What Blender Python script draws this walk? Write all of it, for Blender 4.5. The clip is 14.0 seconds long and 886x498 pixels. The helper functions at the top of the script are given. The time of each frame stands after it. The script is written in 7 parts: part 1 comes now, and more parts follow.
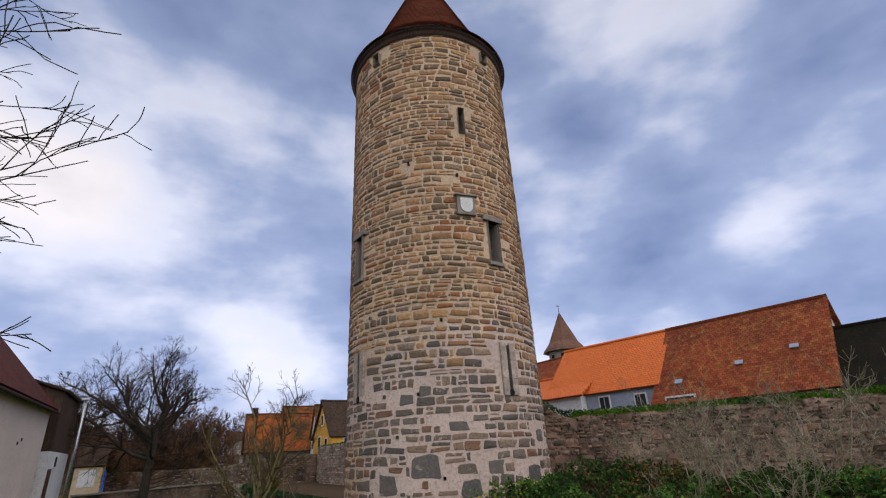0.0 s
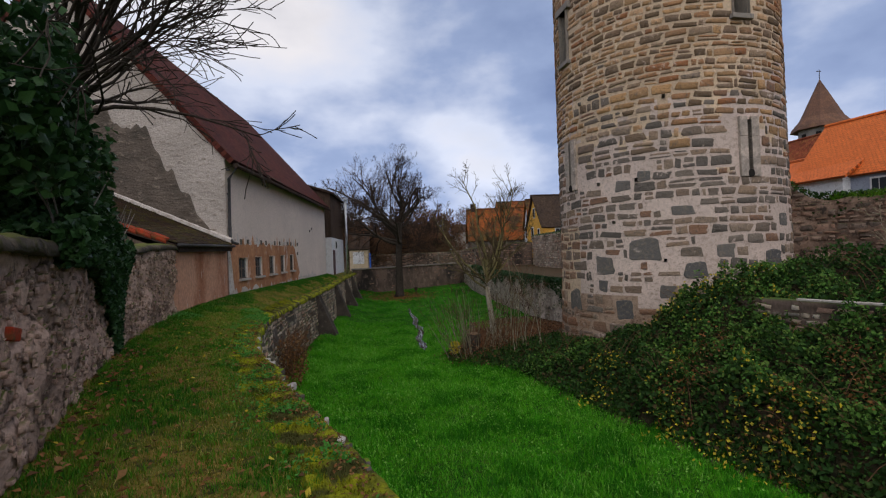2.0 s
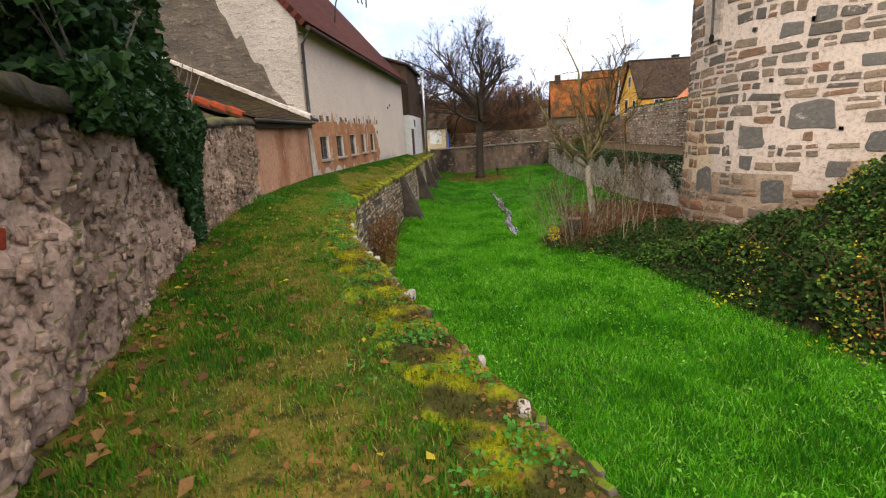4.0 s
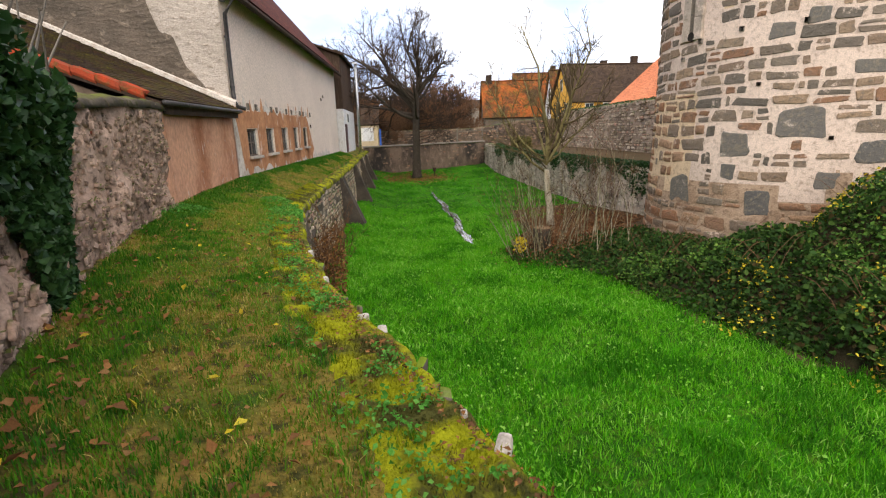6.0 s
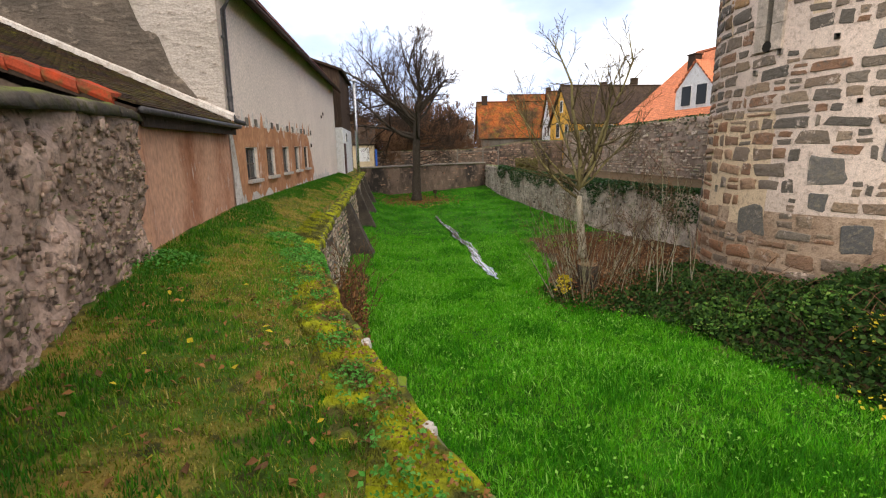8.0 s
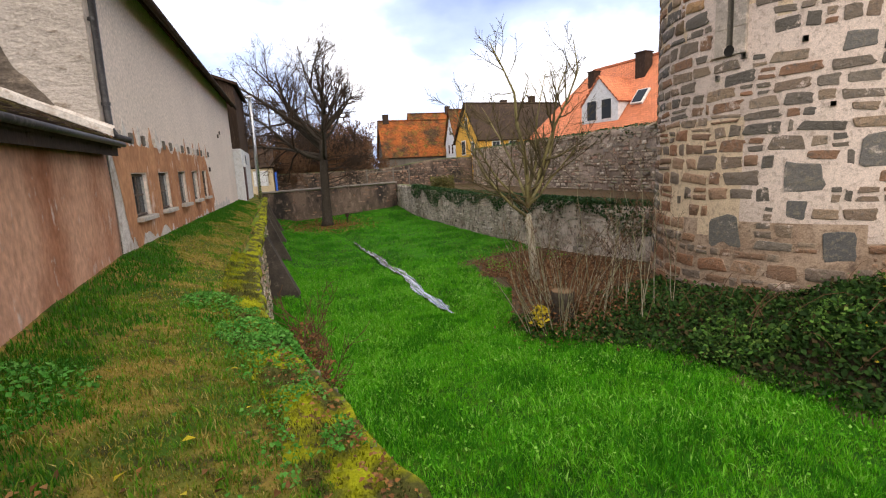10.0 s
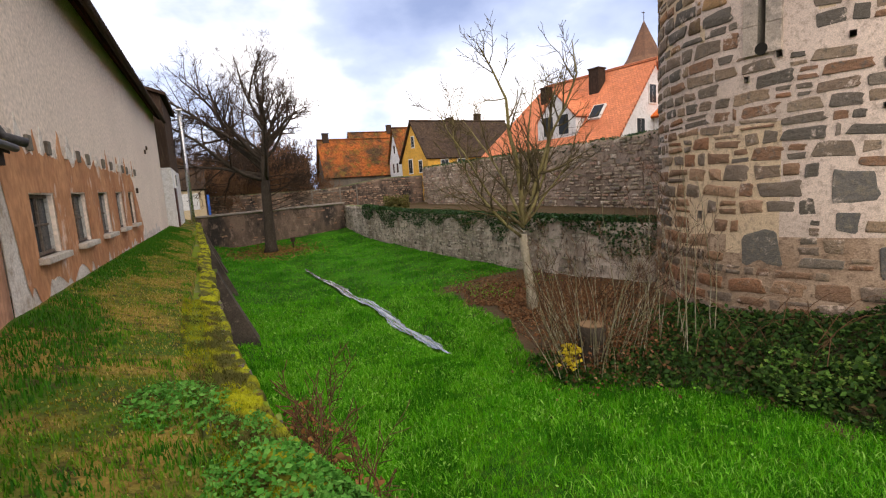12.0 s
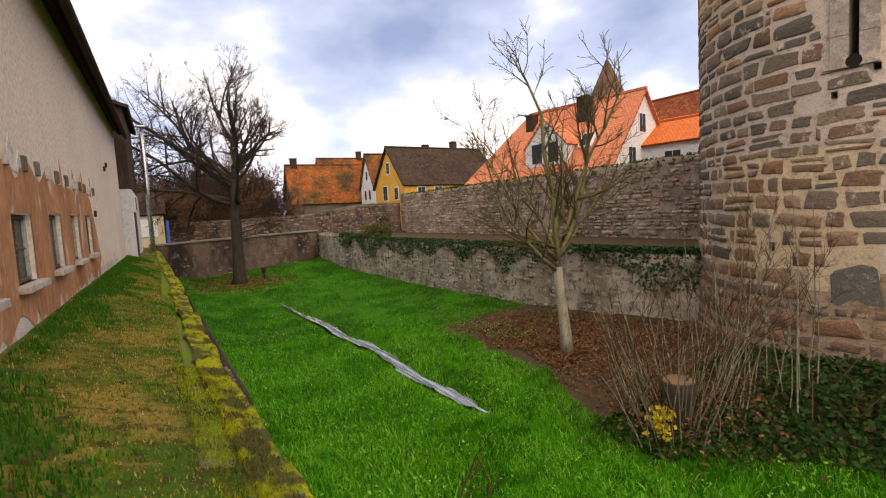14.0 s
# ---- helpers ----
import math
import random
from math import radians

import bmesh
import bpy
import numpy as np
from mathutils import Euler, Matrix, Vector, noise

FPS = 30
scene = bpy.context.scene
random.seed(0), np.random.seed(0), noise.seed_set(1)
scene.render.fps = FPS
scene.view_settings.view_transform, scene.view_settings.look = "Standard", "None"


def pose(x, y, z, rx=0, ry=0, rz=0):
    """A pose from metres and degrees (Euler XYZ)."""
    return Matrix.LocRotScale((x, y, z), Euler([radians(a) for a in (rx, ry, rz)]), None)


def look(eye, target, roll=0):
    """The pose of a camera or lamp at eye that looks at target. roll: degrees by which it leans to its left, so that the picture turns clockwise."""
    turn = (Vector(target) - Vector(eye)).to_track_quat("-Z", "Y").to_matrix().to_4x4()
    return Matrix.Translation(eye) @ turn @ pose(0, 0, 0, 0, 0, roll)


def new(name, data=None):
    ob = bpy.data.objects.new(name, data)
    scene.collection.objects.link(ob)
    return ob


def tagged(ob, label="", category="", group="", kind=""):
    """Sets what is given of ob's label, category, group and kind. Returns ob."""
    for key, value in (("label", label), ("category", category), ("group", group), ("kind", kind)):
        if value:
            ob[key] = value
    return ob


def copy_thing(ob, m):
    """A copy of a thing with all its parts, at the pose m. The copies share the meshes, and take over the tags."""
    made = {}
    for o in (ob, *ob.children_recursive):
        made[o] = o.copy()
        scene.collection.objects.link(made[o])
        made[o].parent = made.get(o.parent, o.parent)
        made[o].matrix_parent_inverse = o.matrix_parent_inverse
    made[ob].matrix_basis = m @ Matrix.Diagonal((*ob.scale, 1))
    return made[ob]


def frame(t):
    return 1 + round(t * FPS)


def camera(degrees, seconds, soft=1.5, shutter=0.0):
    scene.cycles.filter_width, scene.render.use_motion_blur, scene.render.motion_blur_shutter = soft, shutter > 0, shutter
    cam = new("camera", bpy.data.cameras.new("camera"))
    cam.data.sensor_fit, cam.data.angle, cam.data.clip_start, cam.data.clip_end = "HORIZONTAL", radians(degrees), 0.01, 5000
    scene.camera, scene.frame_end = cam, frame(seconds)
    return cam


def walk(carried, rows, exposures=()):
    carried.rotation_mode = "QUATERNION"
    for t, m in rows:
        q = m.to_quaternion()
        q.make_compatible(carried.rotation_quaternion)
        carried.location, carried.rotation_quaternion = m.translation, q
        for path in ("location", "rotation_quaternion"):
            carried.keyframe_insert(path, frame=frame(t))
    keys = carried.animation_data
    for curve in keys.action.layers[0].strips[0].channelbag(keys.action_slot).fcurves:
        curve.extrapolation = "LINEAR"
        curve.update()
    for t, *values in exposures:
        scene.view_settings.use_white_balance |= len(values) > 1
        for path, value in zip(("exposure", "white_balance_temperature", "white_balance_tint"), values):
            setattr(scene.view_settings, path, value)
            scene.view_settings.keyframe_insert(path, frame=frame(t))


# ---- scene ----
cam = camera(85.3, 14.0, 1.2)
METRES, EYE, TILT, LEAN, TURN = 16.0, 1.7, 0.0, 0.0, -29.3
ROWS = [
    (0.0, 0.0, 0.0, 0.0, 1.28, 23.14, 2.99),
    (0.5, -0.0015, -0.0032, 0.0031, 4.51, 28.79, 3.15),
    (1.0, -0.0021, -0.0026, 0.0027, 8.22, 25.7, 2.99),
    (1.5, -0.0053, 0.0056, -0.0033, 15.29, 12.96, 2.22),
    (2.0, -0.0179, 0.0146, -0.0149, 25.08, 0.58, 2.26),
    (2.5, -0.0376, 0.0264, -0.0191, 31.15, -6.65, 2.88),
    (3.0, -0.0586, 0.0478, -0.0245, 34.09, -10.41, 3.23),
    (5.5, -0.2158, 0.1556, -0.0241, 28.74, -13.88, 2.71),
    (6.0, -0.2458, 0.1814, -0.0227, 24.93, -13.61, 1.55),
    (6.5, -0.2765, 0.2093, -0.0224, 23.97, -13.44, 1.44),
    (7.0, -0.3094, 0.2351, -0.0221, 24.05, -13.0, 1.06),
    (7.5, -0.3442, 0.2616, -0.0209, 23.82, -12.08, 0.69),
    (8.0, -0.3795, 0.2848, -0.0198, 23.44, -11.31, 1.09),
    (8.5, -0.4134, 0.3098, -0.0194, 21.14, -10.87, 2.16),
    (9.0, -0.4476, 0.3351, -0.0174, 17.1, -10.12, 2.43),
    (11.5, -0.601, 0.485, -0.0214, 5.72, -8.62, 3.66),
    (12.0, -0.6294, 0.5166, -0.0203, 3.54, -7.6, 3.79),
    (12.5, -0.6562, 0.5479, -0.019, 1.48, -6.15, 4.37),
    (13.0, -0.6846, 0.5789, -0.0186, -0.44, -4.78, 4.29),
    (13.5, -0.7125, 0.609, -0.0182, -1.26, -3.84, 3.59),
    (14.0, -0.7417, 0.6423, -0.0188, -1.03, -4.5, 3.18),
]
walk(cam, [(t, pose(0, 0, EYE, TILT, LEAN, TURN) @ pose(METRES * x, METRES * y, METRES * z, 90 + pitch, roll, yaw)) for t, x, y, z, yaw, pitch, roll in ROWS],
     exposures=[(0.0, 0.28, 6600, 15), (0.5, 0.05, 6250, 14), (1.0, -0.3, 5750, 13), (1.5, -0.42, 5700, 12), (1.8, -0.3, 6100, 12), (2.1, 0.35, 6700, 12), (2.5, 0.85, 7200, 10),
                (3.0, 1.13, 7500, 10), (6.0, 1.5, 7400, 10), (7.5, 1.36, 7350, 10), (9.0, 1.34, 7300, 11), (11.5, 1.2, 7500, 13), (14.0, 1.08, 8200, 15)])

# ---- world and light ----
world = bpy.data.worlds.new("overcast_sky")
scene.world = world
world.use_nodes = True
wt = world.node_tree
wt.nodes.clear()


def wnode(kind, **kw):
    n = wt.nodes.new(kind)
    for k, v in kw.items():
        n.inputs[k].default_value = v
    return n


w_out = wnode("ShaderNodeOutputWorld")
w_bg = wnode("ShaderNodeBackground", Strength=1.0)
w_sky = wnode("ShaderNodeTexSky")
w_sky.sky_type, w_sky.sun_disc = "NISHITA", False
w_sky.sun_elevation, w_sky.sun_rotation = radians(48), radians(-170)
w_skyv = wnode("ShaderNodeVectorMath")
w_skyv.operation = "SCALE"
w_skyv.inputs["Scale"].default_value = 0.07
w_co = wnode("ShaderNodeTexCoord")
w_map = wnode("ShaderNodeMapping")
w_map.inputs["Scale"].default_value = (1.0, 1.0, 1.9)
w_map.inputs["Location"].default_value = (0.35, 1.7, 0.4)
w_big = wnode("ShaderNodeTexNoise", Scale=1.25, Detail=7.0, Roughness=0.48, Distortion=0.0)
w_fine = wnode("ShaderNodeTexNoise", Scale=3.4, Detail=8.0, Roughness=0.5, Distortion=0.0)
w_ramp = wnode("ShaderNodeValToRGB")
els = w_ramp.color_ramp.elements
els[0].position, els[0].color = 0.37, (0.15, 0.215, 0.40, 1)
els[1].position, els[1].color = 0.65, (0.80, 0.79, 0.82, 1)
mid = els.new(0.475)
mid.color = (0.29, 0.375, 0.58, 1)
mid = els.new(0.55)
mid.color = (0.62, 0.68, 0.82, 1)
w_add = wnode("ShaderNodeMath")
w_add.operation = "MULTIPLY_ADD"
w_add.inputs[1].default_value = 0.36
w_cov = wnode("ShaderNodeMapRange")
w_cov.inputs["From Min"].default_value, w_cov.inputs["From Max"].default_value = 0.62, 0.8
w_cov.inputs["To Min"].default_value, w_cov.inputs["To Max"].default_value = 1.0, 0.75
w_mul = wnode("ShaderNodeMath")
w_mul.operation = "MULTIPLY"
w_mul.inputs[1].default_value = 0.64
w_mix = wnode("ShaderNodeMix")
w_mix.data_type = "RGBA"
link = wt.links.new
link(w_co.outputs["Generated"], w_map.inputs["Vector"])
link(w_map.outputs["Vector"], w_big.inputs["Vector"])
link(w_map.outputs["Vector"], w_fine.inputs["Vector"])
link(w_big.outputs["Fac"], w_mul.inputs[0])
link(w_fine.outputs["Fac"], w_add.inputs[0])
link(w_mul.outputs[0], w_add.inputs[2])
link(w_add.outputs[0], w_ramp.inputs["Fac"])
link(w_fine.outputs["Fac"], w_cov.inputs["Value"])
link(w_sky.outputs["Color"], w_skyv.inputs[0])
link(w_cov.outputs["Result"], w_mix.inputs["Factor"])
link(w_skyv.outputs["Vector"], w_mix.inputs["A"])
link(w_ramp.outputs["Color"], w_mix.inputs["B"])
w_sep = wnode("ShaderNodeSeparateXYZ")
w_grad = wnode("ShaderNodeMapRange")
w_grad.inputs["From Min"].default_value, w_grad.inputs["From Max"].default_value = 0.0, 0.75
w_grad.inputs["To Min"].default_value, w_grad.inputs["To Max"].default_value = 1.2, 0.78
link(w_co.outputs["Generated"], w_sep.inputs[0])
link(w_sep.outputs["Z"], w_grad.inputs["Value"])
link(w_grad.outputs["Result"], w_bg.inputs["Strength"])
link(w_mix.outputs["Result"], w_bg.inputs["Color"])
link(w_bg.outputs["Background"], w_out.inputs["Surface"])

sun = new("sun", bpy.data.lights.new("sun", "SUN"))
sun.data.energy, sun.data.angle, sun.data.color = 1.6, radians(100), (1.0, 0.945, 0.85)
sun.matrix_world = look((0, -14, 50), (0, 20, 0))

# ---- materials ----
def rgba(c):
    return (c[0], c[1], c[2], 1.0)


def surf(name, c1, c2, c3=None, s1=0.8, s2=14.0, rough=0.9, bump=0.5, depth=0.02, palette=None, pal=0.7,
         stretch=(1, 1, 1), tile_tone=(0.62, 1.15), top=None, top_at=(0.5, 0.85), contrast=(0.38, 0.62), metal=0.0, tiles=None, tint3=(0.5, 0.68), smear=None, smear_at=(0.55, 0.62)):
    """A weathered surface: two colours in patches, a third in fine stains (pit shade on the west wall), optional random
    tones per piece, growth on upward faces, and rows of tiles.
    """
    m = bpy.data.materials.new(name)
    m.use_nodes = True
    t = m.node_tree
    bsdf = t.nodes["Principled BSDF"]
    bsdf.inputs["Metallic"].default_value = metal
    bsdf.inputs["Specular IOR Level"].default_value = 0.06 if rough > 0.7 else 0.25
    geo = t.nodes.new("ShaderNodeNewGeometry")
    mp = t.nodes.new("ShaderNodeMapping")
    mp.inputs["Scale"].default_value = stretch
    t.links.new(geo.outputs["Position"], mp.inputs["Vector"])

    def noise_at(scale, detail, rg=0.55):
        n = t.nodes.new("ShaderNodeTexNoise")
        n.inputs["Scale"].default_value, n.inputs["Detail"].default_value, n.inputs["Roughness"].default_value = scale, detail, rg
        t.links.new(mp.outputs["Vector"], n.inputs["Vector"])
        return n.outputs["Fac"]

    def ranged(v, a, b, lo=0.0, hi=1.0):
        n = t.nodes.new("ShaderNodeMapRange")
        for k, x in (("From Min", a), ("From Max", b), ("To Min", lo), ("To Max", hi)):
            n.inputs[k].default_value = x
        t.links.new(v, n.inputs["Value"])
        return n.outputs["Result"]

    def blend(f, a, b, how="MIX"):
        n = t.nodes.new("ShaderNodeMix")
        n.data_type, n.blend_type = "RGBA", how
        for k, x in (("Factor", f), ("A", a), ("B", b)):
            if isinstance(x, (tuple, list)):
                n.inputs[k].default_value = rgba(x)
            elif isinstance(x, float):
                n.inputs[k].default_value = x
            else:
                t.links.new(x, n.inputs[k])
        return n.outputs["Result"]

    big, fine = noise_at(s1, 5), noise_at(s2, 7, 0.65)
    col = blend(ranged(big, *contrast), c1, c2)
    if palette:
        oi = t.nodes.new("ShaderNodeObjectInfo")
        ad = t.nodes.new("ShaderNodeMath")
        ad.operation = "ADD"
        t.links.new(oi.outputs["Random"], ad.inputs[0])
        t.links.new(geo.outputs["Random Per Island"], ad.inputs[1])
        fr = t.nodes.new("ShaderNodeMath")
        fr.operation = "FRACT"
        t.links.new(ad.outputs[0], fr.inputs[0])
        rp = t.nodes.new("ShaderNodeValToRGB")
        rp.color_ramp.interpolation = "CONSTANT"
        e = rp.color_ramp.elements
        e[0].color, e[1].color, e[1].position = rgba(palette[0]), rgba(palette[1]), 1.0 / len(palette)
        for i, c in enumerate(palette[2:], 2):
            x = e.new(i / len(palette))
            x.color = rgba(c)
        t.links.new(fr.outputs[0], rp.inputs["Fac"])
        col = blend(float(pal), col, rp.outputs["Color"])
    if c3:
        col = blend(ranged(fine, tint3[0], tint3[1]), col, c3)
    if smear:
        col = blend(ranged(noise_at(2.6, 9, 0.72), *smear_at), col, smear)
    speck = noise_at(s2 * 5.0, 3)
    col = blend(1.0, col, ranged(speck, 0.25, 0.75, 0.72, 1.25), "MULTIPLY")
    height = fine
    if tiles:
        w, h, axis = tiles
        sep = t.nodes.new("ShaderNodeSeparateXYZ")
        tc = t.nodes.new("ShaderNodeTexCoord")
        t.links.new(tc.outputs["Object"], sep.inputs[0])
        cb = t.nodes.new("ShaderNodeCombineXYZ")
        t.links.new(sep.outputs["XYZ".index(axis[0])], cb.inputs[0])
        t.links.new(sep.outputs["XYZ".index(axis[1])], cb.inputs[1])
        bt = t.nodes.new("ShaderNodeTexBrick")
        for k, x in (("Scale", 1.0), ("Brick Width", w), ("Row Height", h), ("Mortar Size", 0.012), ("Mortar Smooth", 0.3), ("Bias", 0.0)):
            bt.inputs[k].default_value = x
        bt.inputs["Color1"].default_value, bt.inputs["Color2"].default_value = (tile_tone[0],) * 3 + (1,), (tile_tone[1],) * 3 + (1,)
        bt.inputs["Mortar"].default_value = (0.35, 0.35, 0.35, 1)
        t.links.new(cb.outputs[0], bt.inputs["Vector"])
        col = blend(1.0, col, bt.outputs["Color"], "MULTIPLY")
    if top:
        sp = t.nodes.new("ShaderNodeSeparateXYZ")
        t.links.new(geo.outputs["Normal"], sp.inputs[0])
        f = t.nodes.new("ShaderNodeMath")
        f.operation = "MULTIPLY"
        t.links.new(ranged(sp.outputs["Z"], *top_at), f.inputs[0])
        t.links.new(ranged(big, 0.3, 0.5), f.inputs[1])
        col = blend(f.outputs[0], col, top)
    t.links.new(col, bsdf.inputs["Base Color"])
    t.links.new(ranged(fine, 0.3, 0.7, rough - 0.08, min(1.0, rough + 0.06)), bsdf.inputs["Roughness"])
    if bump:
        bp = t.nodes.new("ShaderNodeBump")
        bp.inputs["Strength"].default_value, bp.inputs["Distance"].default_value = bump, depth
        t.links.new(height, bp.inputs["Height"])
        t.links.new(bp.outputs["Normal"], bsdf.inputs["Normal"])
    return m


def leafy(name, palette, rough=0.6, trans=0.25):
    """Leaves and blades: a tone per piece, some light let through."""
    m = surf(name, palette[0], palette[-1], None, 1.2, 30, rough, 0, palette=palette, pal=0.8)
    t = m.node_tree
    bsdf = t.nodes["Principled BSDF"]
    bsdf.inputs["Specular IOR Level"].default_value = 0.05 if rough > 0.45 else 0.18
    tr = t.nodes.new("ShaderNodeBsdfTranslucent")
    t.links.new(bsdf.inputs["Base Color"].links[0].from_socket, tr.inputs["Color"])
    mx = t.nodes.new("ShaderNodeMixShader")
    mx.inputs[0].default_value = trans
    t.links.new(bsdf.outputs[0], mx.inputs[1])
    t.links.new(tr.outputs[0], mx.inputs[2])
    t.links.new(mx.outputs[0], t.nodes["Material Output"].inputs["Surface"])
    return m


STONES = [(0.316, 0.173, 0.087), (0.452, 0.256, 0.125), (0.180, 0.120, 0.076), (0.377, 0.187, 0.087), (0.598, 0.363, 0.192), (0.227, 0.142, 0.089),
          (0.305, 0.207, 0.131), (0.316, 0.121, 0.047), (0.349, 0.196, 0.086), (0.532, 0.298, 0.131), (0.132, 0.084, 0.048), (0.395, 0.227, 0.109)]
GREYS = [(0.233, 0.160, 0.112), (0.160, 0.129, 0.103), (0.272, 0.190, 0.129), (0.122, 0.102, 0.082), (0.209, 0.167, 0.129), (0.321, 0.218, 0.142),
         (0.180, 0.139, 0.105), (0.262, 0.139, 0.082), (0.131, 0.110, 0.090), (0.302, 0.218, 0.151), (0.204, 0.152, 0.112)]
REDS = [(0.312, 0.174, 0.103), (0.250, 0.144, 0.092), (0.375, 0.228, 0.144), (0.213, 0.162, 0.127), (0.300, 0.144, 0.081), (0.188, 0.150, 0.121)]
M_MORTAR = surf("lime_mortar", (0.675, 0.531, 0.441), (0.558, 0.439, 0.363), (0.389, 0.294, 0.232), 0.5, 9, 0.95, 0.9, 0.02)
M_MORTAR_WARM = surf("ochre_lime_mortar", (0.70, 0.525, 0.35), (0.565, 0.42, 0.28), (0.381, 0.276, 0.197), 0.4, 9, 0.95, 0.9, 0.02)
M_FOOTCOAT = surf("crumbling_brown_foot_coat", (0.46, 0.33, 0.235), (0.32, 0.215, 0.145), (0.18, 0.12, 0.085), 0.9, 6, 0.95, 1.0, 0.05)
M_STONE = surf("warm_sandstone_blocks", (0.362, 0.25, 0.15), (0.237, 0.188, 0.144), (0.163, 0.125, 0.0938), 0.3, 9, 0.92, 1.0, 0.06, STONES, 0.85, tint3=(0.52, 0.7), smear=(0.60, 0.455, 0.34), smear_at=(0.585, 0.66))
M_STONE_GREY = surf("grey_sandstone_blocks", (0.303, 0.243, 0.183), (0.193, 0.186, 0.177), (0.138, 0.121, 0.105), 0.35, 9, 0.92, 1.0, 0.06, GREYS, 0.92, tint3=(0.52, 0.7), smear=(0.62, 0.49, 0.405), smear_at=(0.585, 0.66))
M_DARKBLOCK = surf("dark_grey_blocks", (0.166, 0.147, 0.124), (0.118, 0.110, 0.103), (0.221, 0.184, 0.140), 1.2, 9, 0.92, 1.0, 0.03, [(0.137, 0.127, 0.113), (0.100, 0.098, 0.095), (0.158, 0.142, 0.126)], 0.6, smear=(0.50, 0.41, 0.34), smear_at=(0.60, 0.68))
M_STONE_RED = surf("reddish_foot_blocks", (0.351, 0.234, 0.15), (0.26, 0.195, 0.143), (0.182, 0.13, 0.091), 0.35, 9, 0.92, 1.0, 0.06, REDS, 0.88, tint3=(0.52, 0.7), smear=(0.58, 0.44, 0.35), smear_at=(0.585, 0.66))
RUBBLE = [(0.353, 0.274, 0.200), (0.478, 0.373, 0.273), (0.270, 0.225, 0.183), (0.561, 0.431, 0.328), (0.416, 0.295, 0.218), (0.644, 0.530, 0.419), (0.457, 0.274, 0.200)]
M_RUBBLE = surf("old_rubble_stone", (0.33, 0.265, 0.21), (0.21, 0.175, 0.145), (0.104, 0.0975, 0.0845), 0.6, 9, 0.95, 1.0, 0.03, RUBBLE, 0.85, top=(0.09, 0.12, 0.03))
# dark third colour paints the shaded pits of the west wall's stones
M_LRUBBLE = surf("lime_washed_rubble", (0.56, 0.375, 0.275), (0.33, 0.225, 0.165), (0.12, 0.085, 0.063), 0.9, 8, 0.95, 1.0, 0.05, [(0.56, 0.385, 0.285), (0.46, 0.315, 0.235), (0.66, 0.47, 0.36), (0.36, 0.24, 0.18), (0.50, 0.32, 0.235), (0.26, 0.175, 0.13)], 0.55, top=(0.129, 0.135, 0.040))
M_GRUBBLE = surf("lime_streaked_grey_rubble", (0.40, 0.35, 0.30), (0.22, 0.19, 0.16), (0.07, 0.06, 0.05), 0.8, 5, 0.95, 1.0, 0.05, [(0.42, 0.36, 0.30), (0.28, 0.24, 0.20), (0.52, 0.45, 0.385), (0.20, 0.17, 0.145), (0.36, 0.30, 0.25)], 0.55, top=(0.08, 0.11, 0.03), stretch=(1, 1, 0.3), tint3=(0.53, 0.64), smear=(0.52, 0.455, 0.39), smear_at=(0.54, 0.62))
M_COAT = surf("weathered_wall_coat", (0.50, 0.42, 0.355), (0.22, 0.18, 0.145), (0.06, 0.052, 0.04), 0.7, 5, 0.95, 1.0, 0.05, top=(0.10, 0.12, 0.04), stretch=(1, 1, 0.5), tint3=(0.54, 0.66))
# third colour and its threshold paint shade in the coat's deep pits
M_PINK = surf("pinkish_lime_coat_pit_shade", (0.58, 0.40, 0.30), (0.31, 0.21, 0.155), (0.085, 0.058, 0.042), 0.9, 6, 0.95, 1.0, 0.06, top=(0.112, 0.137, 0.047), tint3=(0.53, 0.64))
M_DARKWALL = surf("damp_dark_wall", (0.20, 0.14, 0.105), (0.04, 0.034, 0.03), (0.25, 0.18, 0.14), 0.55, 3, 0.95, 1.0, 0.05, top=(0.08, 0.13, 0.03), stretch=(1, 1, 0.55), tint3=(0.54, 0.7))
M_TOWNWALL = surf("brown_town_wall_coat", (0.42, 0.32, 0.25), (0.20, 0.15, 0.115), (0.075, 0.058, 0.045), 0.5, 5, 0.95, 1.0, 0.05, top=(0.08, 0.13, 0.03), stretch=(1, 1, 0.6), tint3=(0.54, 0.68))
M_CURTAIN = surf("brown_weathered_curtain_coat", (0.38, 0.255, 0.185), (0.14, 0.09, 0.065), (0.05, 0.038, 0.03), 0.6, 3, 0.95, 1.0, 0.10, top=(0.06, 0.09, 0.02), stretch=(1, 1, 0.8), tint3=(0.52, 0.64))
M_CRUBBLE = surf("brown_curtain_stones", (0.26, 0.17, 0.125), (0.14, 0.10, 0.078), (0.07, 0.058, 0.046), 0.5, 7, 0.95, 1.0, 0.05, [(0.33, 0.20, 0.14), (0.16, 0.105, 0.08), (0.42, 0.29, 0.21), (0.10, 0.08, 0.065), (0.28, 0.15, 0.10), (0.21, 0.155, 0.12)], 0.7, top=(0.06, 0.09, 0.02), tint3=(0.54, 0.66))
M_EDGE = surf("mossy_wall_stone", (0.19, 0.155, 0.125), (0.085, 0.072, 0.058), (0.33, 0.285, 0.24), 0.9, 6, 0.95, 1.0, 0.04, top=(0.14, 0.20, 0.02), stretch=(1, 1, 0.5), tint3=(0.56, 0.7))
